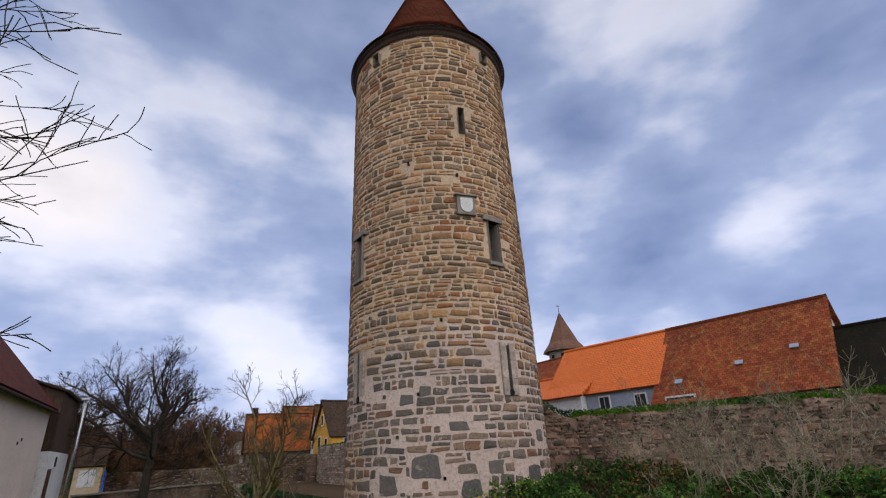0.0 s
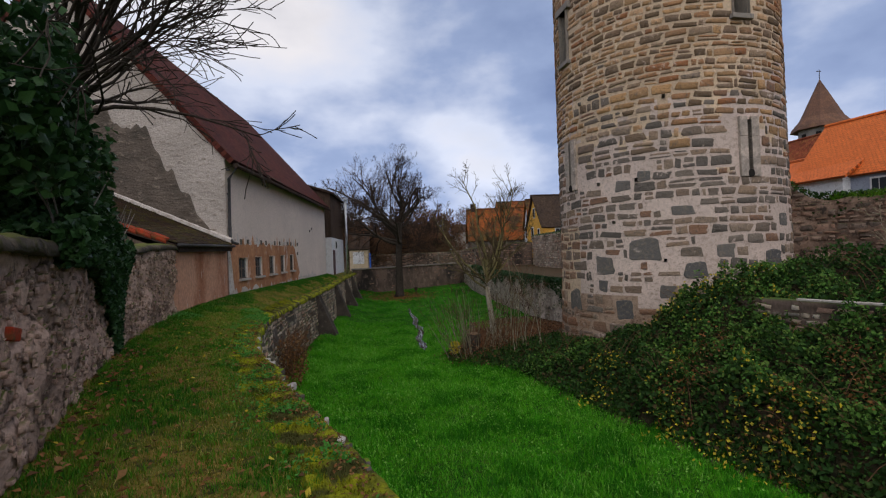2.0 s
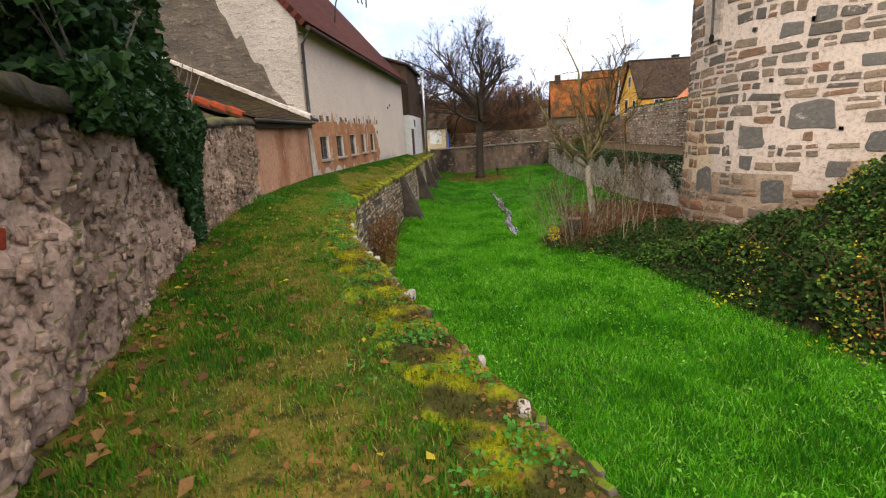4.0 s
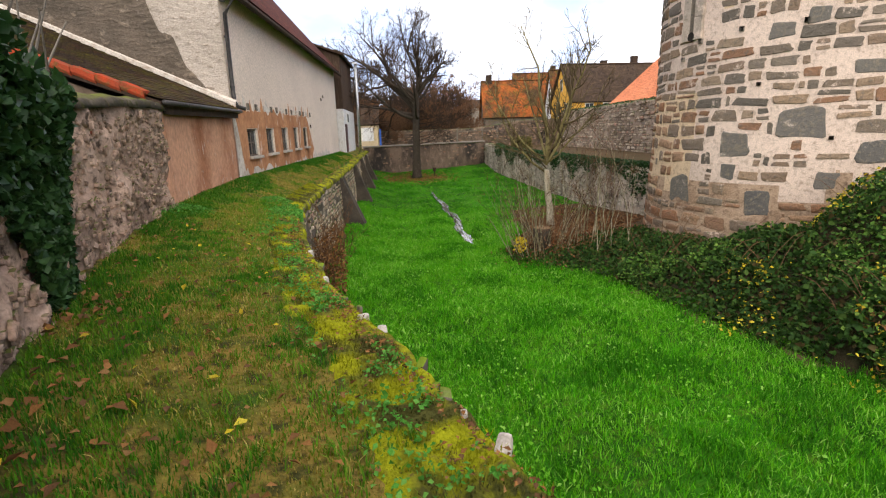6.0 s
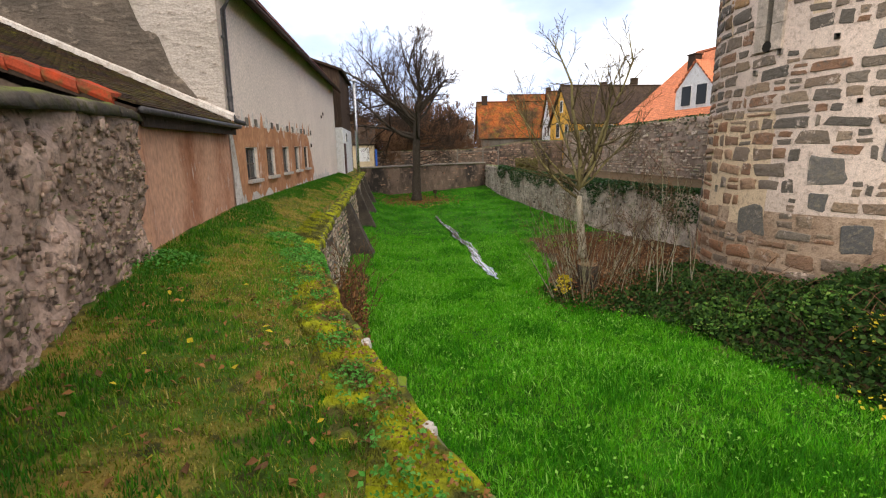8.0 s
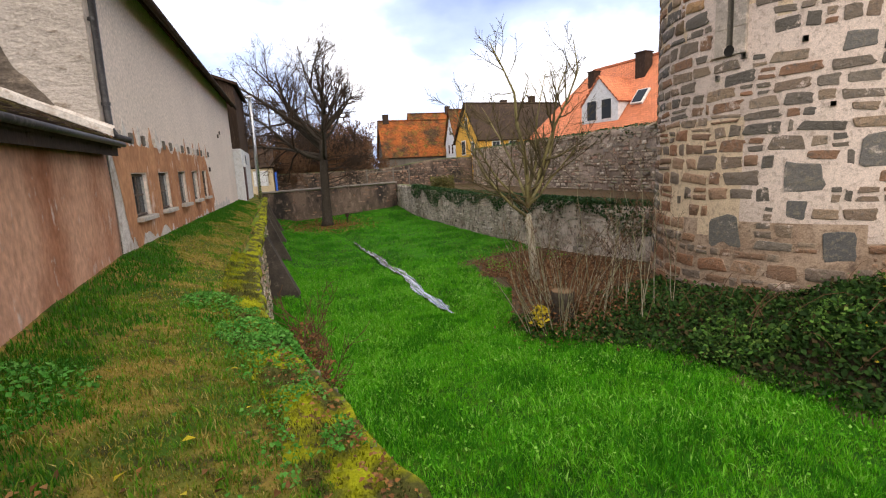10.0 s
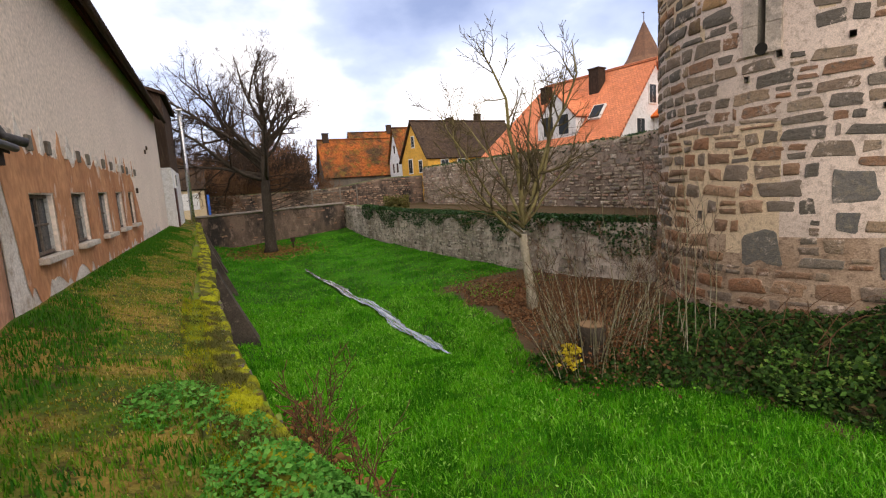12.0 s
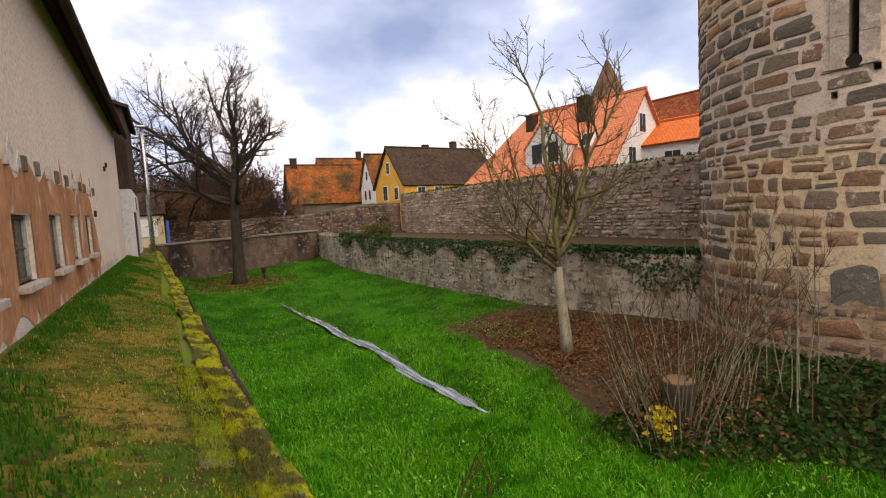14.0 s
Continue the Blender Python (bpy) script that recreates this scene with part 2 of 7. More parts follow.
M_BUTT = surf("black_stained_buttress", (0.10, 0.08, 0.065), (0.05, 0.042, 0.036), (0.17, 0.14, 0.115), 0.8, 6, 0.95, 1.0, 0.05, top=(0.07, 0.09, 0.02), top_at=(0.8, 1.0), tint3=(0.58, 0.7))
M_PLASTER = surf("beige_house_plaster", (0.768, 0.64, 0.538), (0.678, 0.563, 0.474), (0.602, 0.499, 0.416), 0.25, 3, 0.9, 0.25, 0.01, tint3=(0.5, 0.8))
M_GABLE = surf("cream_gable_plaster", (0.49, 0.42, 0.36), (0.41, 0.35, 0.295), (0.25, 0.20, 0.155), 0.6, 3.4, 0.95, 1.0, 0.12, stretch=(1, 1, 1.8), tint3=(0.58, 0.68))
M_BAREGABLE = surf("dark_bare_gable_coat", (0.16, 0.125, 0.097), (0.095, 0.078, 0.062), (0.25, 0.195, 0.15), 0.8, 3.2, 0.95, 1.0, 0.14, stretch=(1, 1, 1.9), tint3=(0.54, 0.68))
M_REDDOOR = surf("red_brown_door", (0.10, 0.035, 0.025), (0.075, 0.03, 0.022), (0.05, 0.025, 0.02), 1.5, 12, 0.6, 0.3, 0.01, stretch=(1, 1, 0.2))
M_COPING = surf("rough_mossy_coping", (0.15, 0.12, 0.09), (0.07, 0.058, 0.045), (0.075, 0.075, 0.025), 1.3, 6, 0.95, 1.0, 0.05, top=(0.12, 0.13, 0.03), top_at=(0.75, 1.0))
M_OCHRE = surf("ochre_peeling_plaster", (0.50, 0.25, 0.13), (0.35, 0.155, 0.08), (0.60, 0.45, 0.36), 0.9, 2.0, 0.95, 0.8, 0.04, stretch=(1, 1, 0.55), tint3=(0.56, 0.64))
M_SALMON = surf("salmon_shed_plaster", (0.58, 0.315, 0.20), (0.36, 0.15, 0.08), (0.58, 0.44, 0.35), 0.75, 3.0, 0.95, 1.0, 0.06, stretch=(1, 1, 0.6), contrast=(0.40, 0.60), tint3=(0.60, 0.68))
M_WHITEP = surf("bare_white_plaster", (0.62, 0.56, 0.50), (0.50, 0.44, 0.38), (0.36, 0.28, 0.22), 1.5, 6, 0.95, 0.6, 0.03)
M_ROOF = surf("old_red_roof_tiles", (0.118, 0.030, 0.020), (0.081, 0.023, 0.018), (0.124, 0.056, 0.032), 0.35, 3.0, 0.85, 0.6, 0.03, tiles=(0.18, 0.17, "YZ"))
M_ROOFX = surf("weathered_barn_tiles", (0.30, 0.075, 0.03), (0.21, 0.055, 0.027), (0.33, 0.14, 0.045), 0.3, 2.2, 0.85, 0.6, 0.03, tiles=(0.2, 0.19, "YZ"))
M_ORANGE = surf("new_orange_tiles", (0.74, 0.17, 0.03), (0.70, 0.155, 0.028), (0.66, 0.15, 0.03), 0.3, 2.0, 0.7, 0.3, 0.02, tile_tone=(0.9, 1.05), tiles=(0.22, 0.2, "YZ"))
M_SALMONROOF = surf("salmon_orange_tiles", (0.74, 0.26, 0.13), (0.66, 0.215, 0.105), (0.60, 0.21, 0.12), 0.4, 2.5, 0.75, 0.4, 0.02, tile_tone=(0.82, 1.1), tiles=(0.22, 0.2, "YZ"))
M_BROWNROOF = surf("dark_brown_tiles", (0.075, 0.05, 0.035), (0.055, 0.038, 0.03), (0.10, 0.065, 0.04), 0.4, 2.5, 0.85, 0.5, 0.02, tiles=(0.22, 0.2, "YZ"))
M_RUSTROOF = surf("mottled_rust_tiles", (0.36, 0.10, 0.028), (0.075, 0.045, 0.025), (0.14, 0.10, 0.025), 0.45, 1.4, 0.85, 0.5, 0.02, tiles=(0.22, 0.2, "YZ"))
M_SPIRE = surf("brown_spire_tiles", (0.17, 0.09, 0.06), (0.13, 0.075, 0.055), (0.22, 0.12, 0.07), 0.3, 0.9, 0.85, 0.4, 0.05)
M_CONE = surf("tower_cone_tiles", (0.26, 0.075, 0.04), (0.20, 0.06, 0.035), (0.15, 0.055, 0.035), 0.4, 2.2, 0.85, 0.4, 0.02)
SHEDT = [(0.045, 0.028, 0.02), (0.035, 0.025, 0.02), (0.065, 0.03, 0.02), (0.05, 0.038, 0.018), (0.032, 0.022, 0.018)]
M_SHEDTILE = surf("dark_mossy_roof_tiles", (0.04, 0.026, 0.02), (0.06, 0.05, 0.012), (0.12, 0.105, 0.015), 0.9, 4.5, 0.85, 0.7, 0.02, SHEDT, 0.5, contrast=(0.45, 0.6), tint3=(0.56, 0.68))
M_REDTILE = surf("bright_red_verge_tiles", (0.42, 0.055, 0.02), (0.22, 0.05, 0.028), (0.12, 0.08, 0.03), 2, 8, 0.8, 0.4, 0.02)
M_WOOD = surf("dark_stained_wood", (0.055, 0.035, 0.025), (0.04, 0.027, 0.02), (0.09, 0.06, 0.045), 1.2, 20, 0.8, 0.5, 0.01, stretch=(1, 1, 0.2))
M_BOARDS = surf("brown_weathered_boards", (0.085, 0.055, 0.04), (0.06, 0.04, 0.03), (0.12, 0.085, 0.06), 1.2, 14, 0.85, 0.5, 0.01, stretch=(1, 1, 0.2))
M_GREYWOOD = surf("grey_weathered_wood", (0.20, 0.17, 0.14), (0.14, 0.12, 0.10), (0.09, 0.075, 0.06), 1.2, 20, 0.85, 0.5, 0.01, stretch=(1, 1, 0.2))
M_PIPE = surf("dark_painted_pipe", (0.06, 0.055, 0.055), (0.045, 0.042, 0.042), (0.10, 0.09, 0.085), 1.5, 10, 0.5, 0.1, 0.004, metal=0.3)
M_STEEL = surf("bright_steel_flue", (0.55, 0.55, 0.56), (0.45, 0.45, 0.46), None, 1.5, 10, 0.3, 0.1, 0.004, metal=0.9)
M_WHITE = surf("white_paint", (0.78, 0.77, 0.74), (0.68, 0.66, 0.62), (0.55, 0.52, 0.47), 2, 12, 0.6, 0.15, 0.004)
M_SILL = surf("pale_stone_sill", (0.50, 0.45, 0.39), (0.42, 0.37, 0.32), (0.30, 0.26, 0.22), 2, 12, 0.9, 0.4, 0.01)
M_ASHLAR = surf("pale_ashlar", (0.31, 0.265, 0.215), (0.24, 0.21, 0.18), (0.20, 0.185, 0.165), 0.8, 8, 0.92, 0.6, 0.02)
M_PALEASHLAR = surf("pale_weathered_jambs", (0.44, 0.36, 0.29), (0.34, 0.285, 0.235), (0.24, 0.205, 0.17), 0.9, 7, 0.92, 0.8, 0.03, smear=(0.60, 0.48, 0.39), smear_at=(0.5, 0.62))
M_NEARBLACK = surf("overgrown_sheet_and_soffit_shade", (0.016, 0.012, 0.009), (0.010, 0.009, 0.007), (0.022, 0.024, 0.008), 0.6, 6, 0.9, 0.6, 0.03)
M_DARK = surf("dark_interior", (0.02, 0.018, 0.016), (0.03, 0.026, 0.022), None, 1, 8, 0.95, 0.2, 0.01)
M_YELLOW = surf("ochre_yellow_render", (0.76, 0.41, 0.08), (0.68, 0.36, 0.065), (0.45, 0.25, 0.07), 0.5, 5, 0.9, 0.2, 0.01)
M_WHITEWALL = surf("whitewashed_render", (0.74, 0.73, 0.72), (0.66, 0.655, 0.65), (0.55, 0.53, 0.5), 0.5, 5, 0.9, 0.2, 0.01)
M_BLUEWALL = surf("blue_grey_render", (0.36, 0.40, 0.48), (0.31, 0.345, 0.42), (0.27, 0.29, 0.34), 0.5, 5, 0.9, 0.2, 0.01)
M_CREAM = surf("cream_shed_render", (0.62, 0.50, 0.34), (0.55, 0.43, 0.28), (0.5, 0.36, 0.2), 0.8, 5, 0.9, 0.2, 0.01)
M_BLUE = surf("blue_plastic_sheet", (0.04, 0.14, 0.55), (0.03, 0.11, 0.45), None, 2, 8, 0.45, 0.2, 0.01)
M_BARK = surf("dark_bark", (0.056, 0.044, 0.034), (0.038, 0.030, 0.024), (0.090, 0.075, 0.056), 2, 16, 0.95, 1.0, 0.03, stretch=(1, 1, 0.3))
M_TWIG = surf("brown_twigs", (0.059, 0.039, 0.027), (0.042, 0.029, 0.022), None, 1, 12, 0.9, 0)
M_BIRCH = surf("pale_grey_green_bark", (0.26, 0.23, 0.14), (0.19, 0.17, 0.10), (0.40, 0.36, 0.30), 1.5, 10, 0.9, 0.5, 0.02, stretch=(1, 1, 0.4))
M_PALETRUNK = surf("whitened_trunk_bark", (0.46, 0.41, 0.33), (0.30, 0.26, 0.19), (0.19, 0.165, 0.10), 1.6, 9, 0.9, 0.6, 0.02, stretch=(1, 1, 0.4))
M_OLIVELIMB = surf("olive_green_limb_bark", (0.22, 0.185, 0.075), (0.14, 0.115, 0.055), (0.28, 0.24, 0.13), 1.6, 9, 0.9, 0.5, 0.02, stretch=(1, 1, 0.4))
M_OLIVETWIG = surf("olive_brown_twigs", (0.12, 0.095, 0.045), (0.085, 0.065, 0.035), None, 1, 12, 0.9, 0)
M_REDTWIG = surf("reddish_brown_twigs", (0.15, 0.075, 0.04), (0.11, 0.06, 0.036), (0.17, 0.10, 0.05), 0.3, 3, 0.9, 0)
M_DULLWHITE = surf("dull_white_window_paint", (0.42, 0.40, 0.37), (0.33, 0.31, 0.28), (0.22, 0.20, 0.18), 2, 12, 0.75, 0.2, 0.005)
M_DARKFRAME = surf("dark_weathered_window_wood", (0.12, 0.09, 0.07), (0.085, 0.065, 0.05), (0.20, 0.17, 0.14), 2, 12, 0.8, 0.2, 0.005)
M_CUT = surf("cut_wood", (0.20, 0.125, 0.07), (0.16, 0.10, 0.055), (0.15, 0.10, 0.06), 3, 14, 0.85, 0.3, 0.01)
# moat turf is darkened to carry the shadow between the blades
M_TURF = surf("moat_turf_with_gap_shade", (0.024, 0.125, 0.006), (0.014, 0.065, 0.005), (0.06, 0.12, 0.012), 0.6, 4, 0.95, 1.0, 0.06, contrast=(0.42, 0.58))
M_PATH = surf("worn_path_turf", (0.05, 0.10, 0.012), (0.23, 0.16, 0.038), (0.05, 0.05, 0.016), 1.0, 6, 0.95, 1.0, 0.06, contrast=(0.43, 0.57), tint3=(0.5, 0.62))
M_SOIL = surf("brown_soil_and_litter", (0.10, 0.06, 0.035), (0.075, 0.05, 0.03), (0.05, 0.06, 0.02), 0.8, 8, 0.95, 1.0, 0.05)
M_FIELD = surf("distant_ground", (0.08, 0.075, 0.035), (0.06, 0.075, 0.025), (0.05, 0.04, 0.025), 0.1, 1, 0.95, 0.3, 0.05)
M_MOSS = surf("yellow_green_moss", (0.30, 0.31, 0.014), (0.075, 0.075, 0.02), (0.10, 0.065, 0.03), 2.6, 9, 0.95, 1.0, 0.06, contrast=(0.43, 0.57), tint3=(0.56, 0.66))
M_BLADE = leafy("moat_grass_blades", [(0.045, 0.293, 0.008), (0.072, 0.357, 0.010), (0.034, 0.211, 0.007), (0.106, 0.395, 0.013), (0.198, 0.485, 0.055), (0.053, 0.319, 0.008), (0.113, 0.332, 0.012)])
M_PBLADE = leafy("path_grass_blades", [(0.110, 0.204, 0.013), (0.259, 0.230, 0.028), (0.094, 0.178, 0.013), (0.374, 0.286, 0.071), (0.143, 0.214, 0.015), (0.506, 0.398, 0.133), (0.231, 0.153, 0.033)])
M_LUSH = leafy("lush_dark_grass_blades", [(0.032, 0.14, 0.008), (0.05, 0.175, 0.010), (0.026, 0.11, 0.006), (0.07, 0.20, 0.014), (0.035, 0.155, 0.02)])
M_DEEP = leafy("deep_green_moat_blades", [(0.024, 0.161, 0.007), (0.036, 0.206, 0.009), (0.019, 0.115, 0.007), (0.055, 0.258, 0.011), (0.030, 0.180, 0.009)])
M_BLADE2 = leafy("path_green_blades", [(0.060, 0.218, 0.010), (0.087, 0.253, 0.013), (0.047, 0.176, 0.010), (0.133, 0.260, 0.020), (0.180, 0.253, 0.032)])
M_PALELEAF = leafy("pale_low_herbs", [(0.091, 0.346, 0.018), (0.156, 0.448, 0.037), (0.273, 0.525, 0.100), (0.065, 0.269, 0.015), (0.130, 0.371, 0.025)])
M_SHRUBCORE = surf("leaf_gap_shade", (0.03, 0.032, 0.015), (0.045, 0.032, 0.018), (0.02, 0.018, 0.012), 1.2, 9, 0.95, 1.0, 0.08)
M_IVY = leafy("dark_ivy_leaves", [(0.018, 0.055, 0.014), (0.028, 0.075, 0.02), (0.014, 0.042, 0.012), (0.04, 0.095, 0.025)], 0.4, 0.15)
M_SHRUB = leafy("bank_shrub_leaves", [(0.03, 0.075, 0.018), (0.05, 0.11, 0.022), (0.022, 0.05, 0.014), (0.08, 0.14, 0.03), (0.035, 0.085, 0.02), (0.10, 0.065, 0.03), (0.04, 0.095, 0.02), (0.028, 0.06, 0.016), (0.06, 0.12, 0.025), (0.02, 0.045, 0.012)], 0.5)
M_DRYLEAF = leafy("dry_fallen_leaves", [(0.22, 0.10, 0.035), (0.15, 0.07, 0.03), (0.27, 0.15, 0.06), (0.10, 0.055, 0.03), (0.30, 0.14, 0.05)], 0.8, 0.15)
M_LITTER = leafy("dark_damp_leaf_litter", [(0.14, 0.058, 0.024), (0.10, 0.045, 0.022), (0.20, 0.10, 0.045), (0.07, 0.038, 0.022), (0.17, 0.07, 0.03), (0.25, 0.15, 0.08)], 0.8, 0.12)
M_BRIGHT = leafy("bright_clump_top_leaves", [(0.07, 0.17, 0.03), (0.10, 0.22, 0.04), (0.05, 0.13, 0.02), (0.16, 0.25, 0.05)], 0.5)
M_OLIVE = leafy("olive_dry_foliage", [(0.10, 0.10, 0.03), (0.14, 0.125, 0.04), (0.07, 0.075, 0.025), (0.17, 0.13, 0.05)], 0.7)
M_YLEAF = leafy("yellow_leaves", [(0.55, 0.42, 0.03), (0.45, 0.33, 0.03), (0.62, 0.50, 0.06)], 0.6)
M_HERB = leafy("green_ground_herbs", [(0.06, 0.24, 0.03), (0.09, 0.30, 0.05), (0.05, 0.19, 0.025), (0.13, 0.32, 0.06)], 0.55)


def glass(name, tint):
    m = bpy.data.materials.new(name)
    m.use_nodes = True
    b = m.node_tree.nodes["Principled BSDF"]
    b.inputs["Base Color"].default_value, b.inputs["Roughness"].default_value = rgba(tint), 0.22
    b.inputs["Specular IOR Level"].default_value = 0.18
    return m


M_GLASS = glass("dim_window_glass", (0.035, 0.04, 0.045))
M_GLASS.node_tree.nodes["Principled BSDF"].inputs["Specular IOR Level"].default_value = 0.1
M_WATER = glass("water_with_sky_glints", (0.30, 0.32, 0.33))
M_WATER.node_tree.nodes["Principled BSDF"].inputs["Roughness"].default_value = 0.04
M_WATER.node_tree.nodes["Principled BSDF"].inputs["Specular IOR Level"].default_value = 1.0
M_WATER.node_tree.nodes["Principled BSDF"].inputs["IOR"].default_value = 2.1
wn = M_WATER.node_tree.nodes.new("ShaderNodeTexNoise")
wn.inputs["Scale"].default_value = 7.0
wn.inputs["Detail"].default_value = 4.0
wb = M_WATER.node_tree.nodes.new("ShaderNodeBump")
wb.inputs["Strength"].default_value, wb.inputs["Distance"].default_value = 1.0, 0.09
M_WATER.node_tree.links.new(wn.outputs["Fac"], wb.inputs["Height"])
M_WATER.node_tree.links.new(wb.outputs["Normal"], M_WATER.node_tree.nodes["Principled BSDF"].inputs["Normal"])

# pale and dark blotches in the base colour stand in for sky glints
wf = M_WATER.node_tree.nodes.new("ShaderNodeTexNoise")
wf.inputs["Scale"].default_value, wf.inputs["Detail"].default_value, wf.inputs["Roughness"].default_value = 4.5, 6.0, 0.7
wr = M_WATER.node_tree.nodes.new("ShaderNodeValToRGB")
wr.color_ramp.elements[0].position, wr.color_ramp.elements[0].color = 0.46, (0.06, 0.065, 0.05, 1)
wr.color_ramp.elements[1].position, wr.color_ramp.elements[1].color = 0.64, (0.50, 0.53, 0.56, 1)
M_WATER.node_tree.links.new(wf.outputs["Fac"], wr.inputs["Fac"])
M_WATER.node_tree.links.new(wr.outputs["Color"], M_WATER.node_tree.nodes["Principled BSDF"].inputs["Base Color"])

# ---- geometry helpers ----
class Geo:
    """Collects vertices and faces of one mesh."""

    def __init__(self):
        self.v, self.f = [], []

    def add(self, verts, faces):
        o = len(self.v)
        self.v.extend([tuple(p) for p in verts])
        self.f.extend([tuple(i + o for i in q) for q in faces])

    def box(self, a, b, m=None):
        (x0, y0, z0), (x1, y1, z1) = a, b
        c = [Vector(p) for p in ((x0, y0, z0), (x1, y0, z0), (x1, y1, z0), (x0, y1, z0), (x0, y0, z1), (x1, y0, z1), (x1, y1, z1), (x0, y1, z1))]
        if m is not None:
            c = [m @ p for p in c]
        self.add(c, [(0, 3, 2, 1), (4, 5, 6, 7), (0, 1, 5, 4), (1, 2, 6, 5), (2, 3, 7, 6), (3, 0, 4, 7)])

    def tube(self, pts, radii, n=6, cap=True):
        o, rings = len(self.v), len(pts)
        for i, p in enumerate(pts):
            p = Vector(p)
            d = (Vector(pts[min(i + 1, rings - 1)]) - Vector(pts[max(i - 1, 0)]))
            d = d.normalized() if d.length > 1e-6 else Vector((0, 0, 1))
            u = d.cross(Vector((0.31, 0.17, 0.93) if abs(d.z) < 0.9 else (1, 0, 0))).normalized()
            w = d.cross(u)
            for k in range(n):
                a = 2 * math.pi * k / n
                self.v.append(tuple(p + radii[i] * (math.cos(a) * u + math.sin(a) * w)))
        for i in range(rings - 1):
            for k in range(n):
                a, b = o + i * n + k, o + i * n + (k + 1) % n
                self.f.append((a, b, b + n, a + n))
        if cap:
            self.f.append(tuple(o + (rings - 1) * n + k for k in range(n)))
            self.f.append(tuple(o + k for k in reversed(range(n))))

    def mesh(self, name):
        me = bpy.data.meshes.new(name)
        me.from_pydata(self.v, [], self.f)
        me.update()
        return me


def part(name, geo, material, parent=None, label="", smooth=False):
    """Links a Geo or a mesh as one object, under parent where there is one."""
    me = geo.mesh(name) if isinstance(geo, Geo) else geo
    if material is not None and not me.materials:
        me.materials.append(material)
    if smooth:
        me.polygons.foreach_set("use_smooth", [True] * len(me.polygons))
    ob = new(name, me)
    if parent is not None:
        ob.parent = parent
    if label:
        ob["label"] = label
    return ob


def thing(name, label, category, group="", kind=""):
    return tagged(new(name), label, category, group, kind)


def bevelled(a, b, w, m=None):
    """A box with bevelled edges, as a mesh in a Geo."""
    bm = bmesh.new()
    bmesh.ops.create_cube(bm, size=1.0)
    for v in bm.verts:
        v.co = Vector([a[i] + (v.co[i] + 0.5) * (b[i] - a[i]) for i in range(3)])
    bmesh.ops.bevel(bm, geom=bm.edges[:], offset=w, segments=2, affect="EDGES", profile=0.6)
    if m is not None:
        bmesh.ops.transform(bm, matrix=m, verts=bm.verts)
    g = Geo()
    bm.verts.index_update()
    g.add([v.co for v in bm.verts], [[v.index for v in f.verts] for f in bm.faces])
    bm.free()
    return g


def raw(name, verts, faces_flat, sizes, material, parent=None, smooth=False):
    """A large mesh straight from arrays."""
    me = bpy.data.meshes.new(name)
    verts = np.asarray(verts, dtype=np.float32)
    me.vertices.add(len(verts))
    me.vertices.foreach_set("co", verts.ravel())
    faces_flat, sizes = np.asarray(faces_flat, dtype=np.int32), np.asarray(sizes, dtype=np.int32)
    me.loops.add(len(faces_flat))
    me.loops.foreach_set("vertex_index", faces_flat)
    me.polygons.add(len(sizes))
    me.polygons.foreach_set("loop_start", np.concatenate([[0], np.cumsum(sizes)[:-1]]).astype(np.int32))
    me.update(calc_edges=True)
    me.validate()
    return part(name, me, material, parent, "", smooth)


def nz(x, y, z, s=1.0):
    return noise.noise((x * s, y * s, z * s))


def smooth01(t):
    t = min(1.0, max(0.0, t))
    return t * t * (3 - 2 * t)


# ---- the plan ----
EDGE_Y = [-14, -4, 0, 3.1, 4.35, 5.8, 7.7, 9.2, 11.3, 14.4, 16, 18.5, 20, 32, 40, 53]
EDGE_X = [8.6, 3.5, 1.35, -0.24, -0.73, -1.41, -2.23, -2.88, -3.55, -4.25, -4.55, -4.77, -4.83, -5.1, -5.35, -5.7]
LEFT_Y = [-14, 0, 2.66, 5.5, 9, 11.3, 13.4, 14.0, 18.7, 60]
LEFT_X = [5.6, -1.0, -2.26, -3.63, -5.1, -5.75, -6.2, -6.35, -6.8, -6.8]
BANK_Y = [-14, 3, 9.15, 15.4, 16.5, 18, 19.7, 21.5, 24, 60]
BANK_X = [12, 8.2, 6.06, 4.1, 3.9, 3.3, 1.4, 1.3, 2.5, 6.0]
LOW_Y, LOW_X = [21, 29, 42, 56.6, 80], [7.95, 7.45, 7.2, 6.4, 6.4]
STREAM_Y, STREAM_X = [22.6, 23.5, 26, 29, 32, 36, 40, 46], [0.75, 0.55, 0.35, 0.45, 0.25, 0.2, -0.2, -0.6]
TOWER = (10.63, 19.6)
TOWER_R = 4.25


def lerp(v, xs, ys):
    return float(np.interp(v, xs, ys))


def path_z(x, y):
    e = lerp(y, [-4, 3, 9, 17, 20, 32, 40], [0.05, -0.03, -0.13, -0.33, -0.36, -0.30, -0.2])
    l = lerp(y, [0, 6, 10, 14, 18, 25, 40], [0.12, 0.1, 0.13, 0.2, 0.24, 0.26, 0.2])
    xe, xl = lerp(y, EDGE_Y, EDGE_X), lerp(y, LEFT_Y, LEFT_X)
    f = (x - xl) / (xe - xl)
    return l + (e - l) * min(1.2, max(-0.5, f))


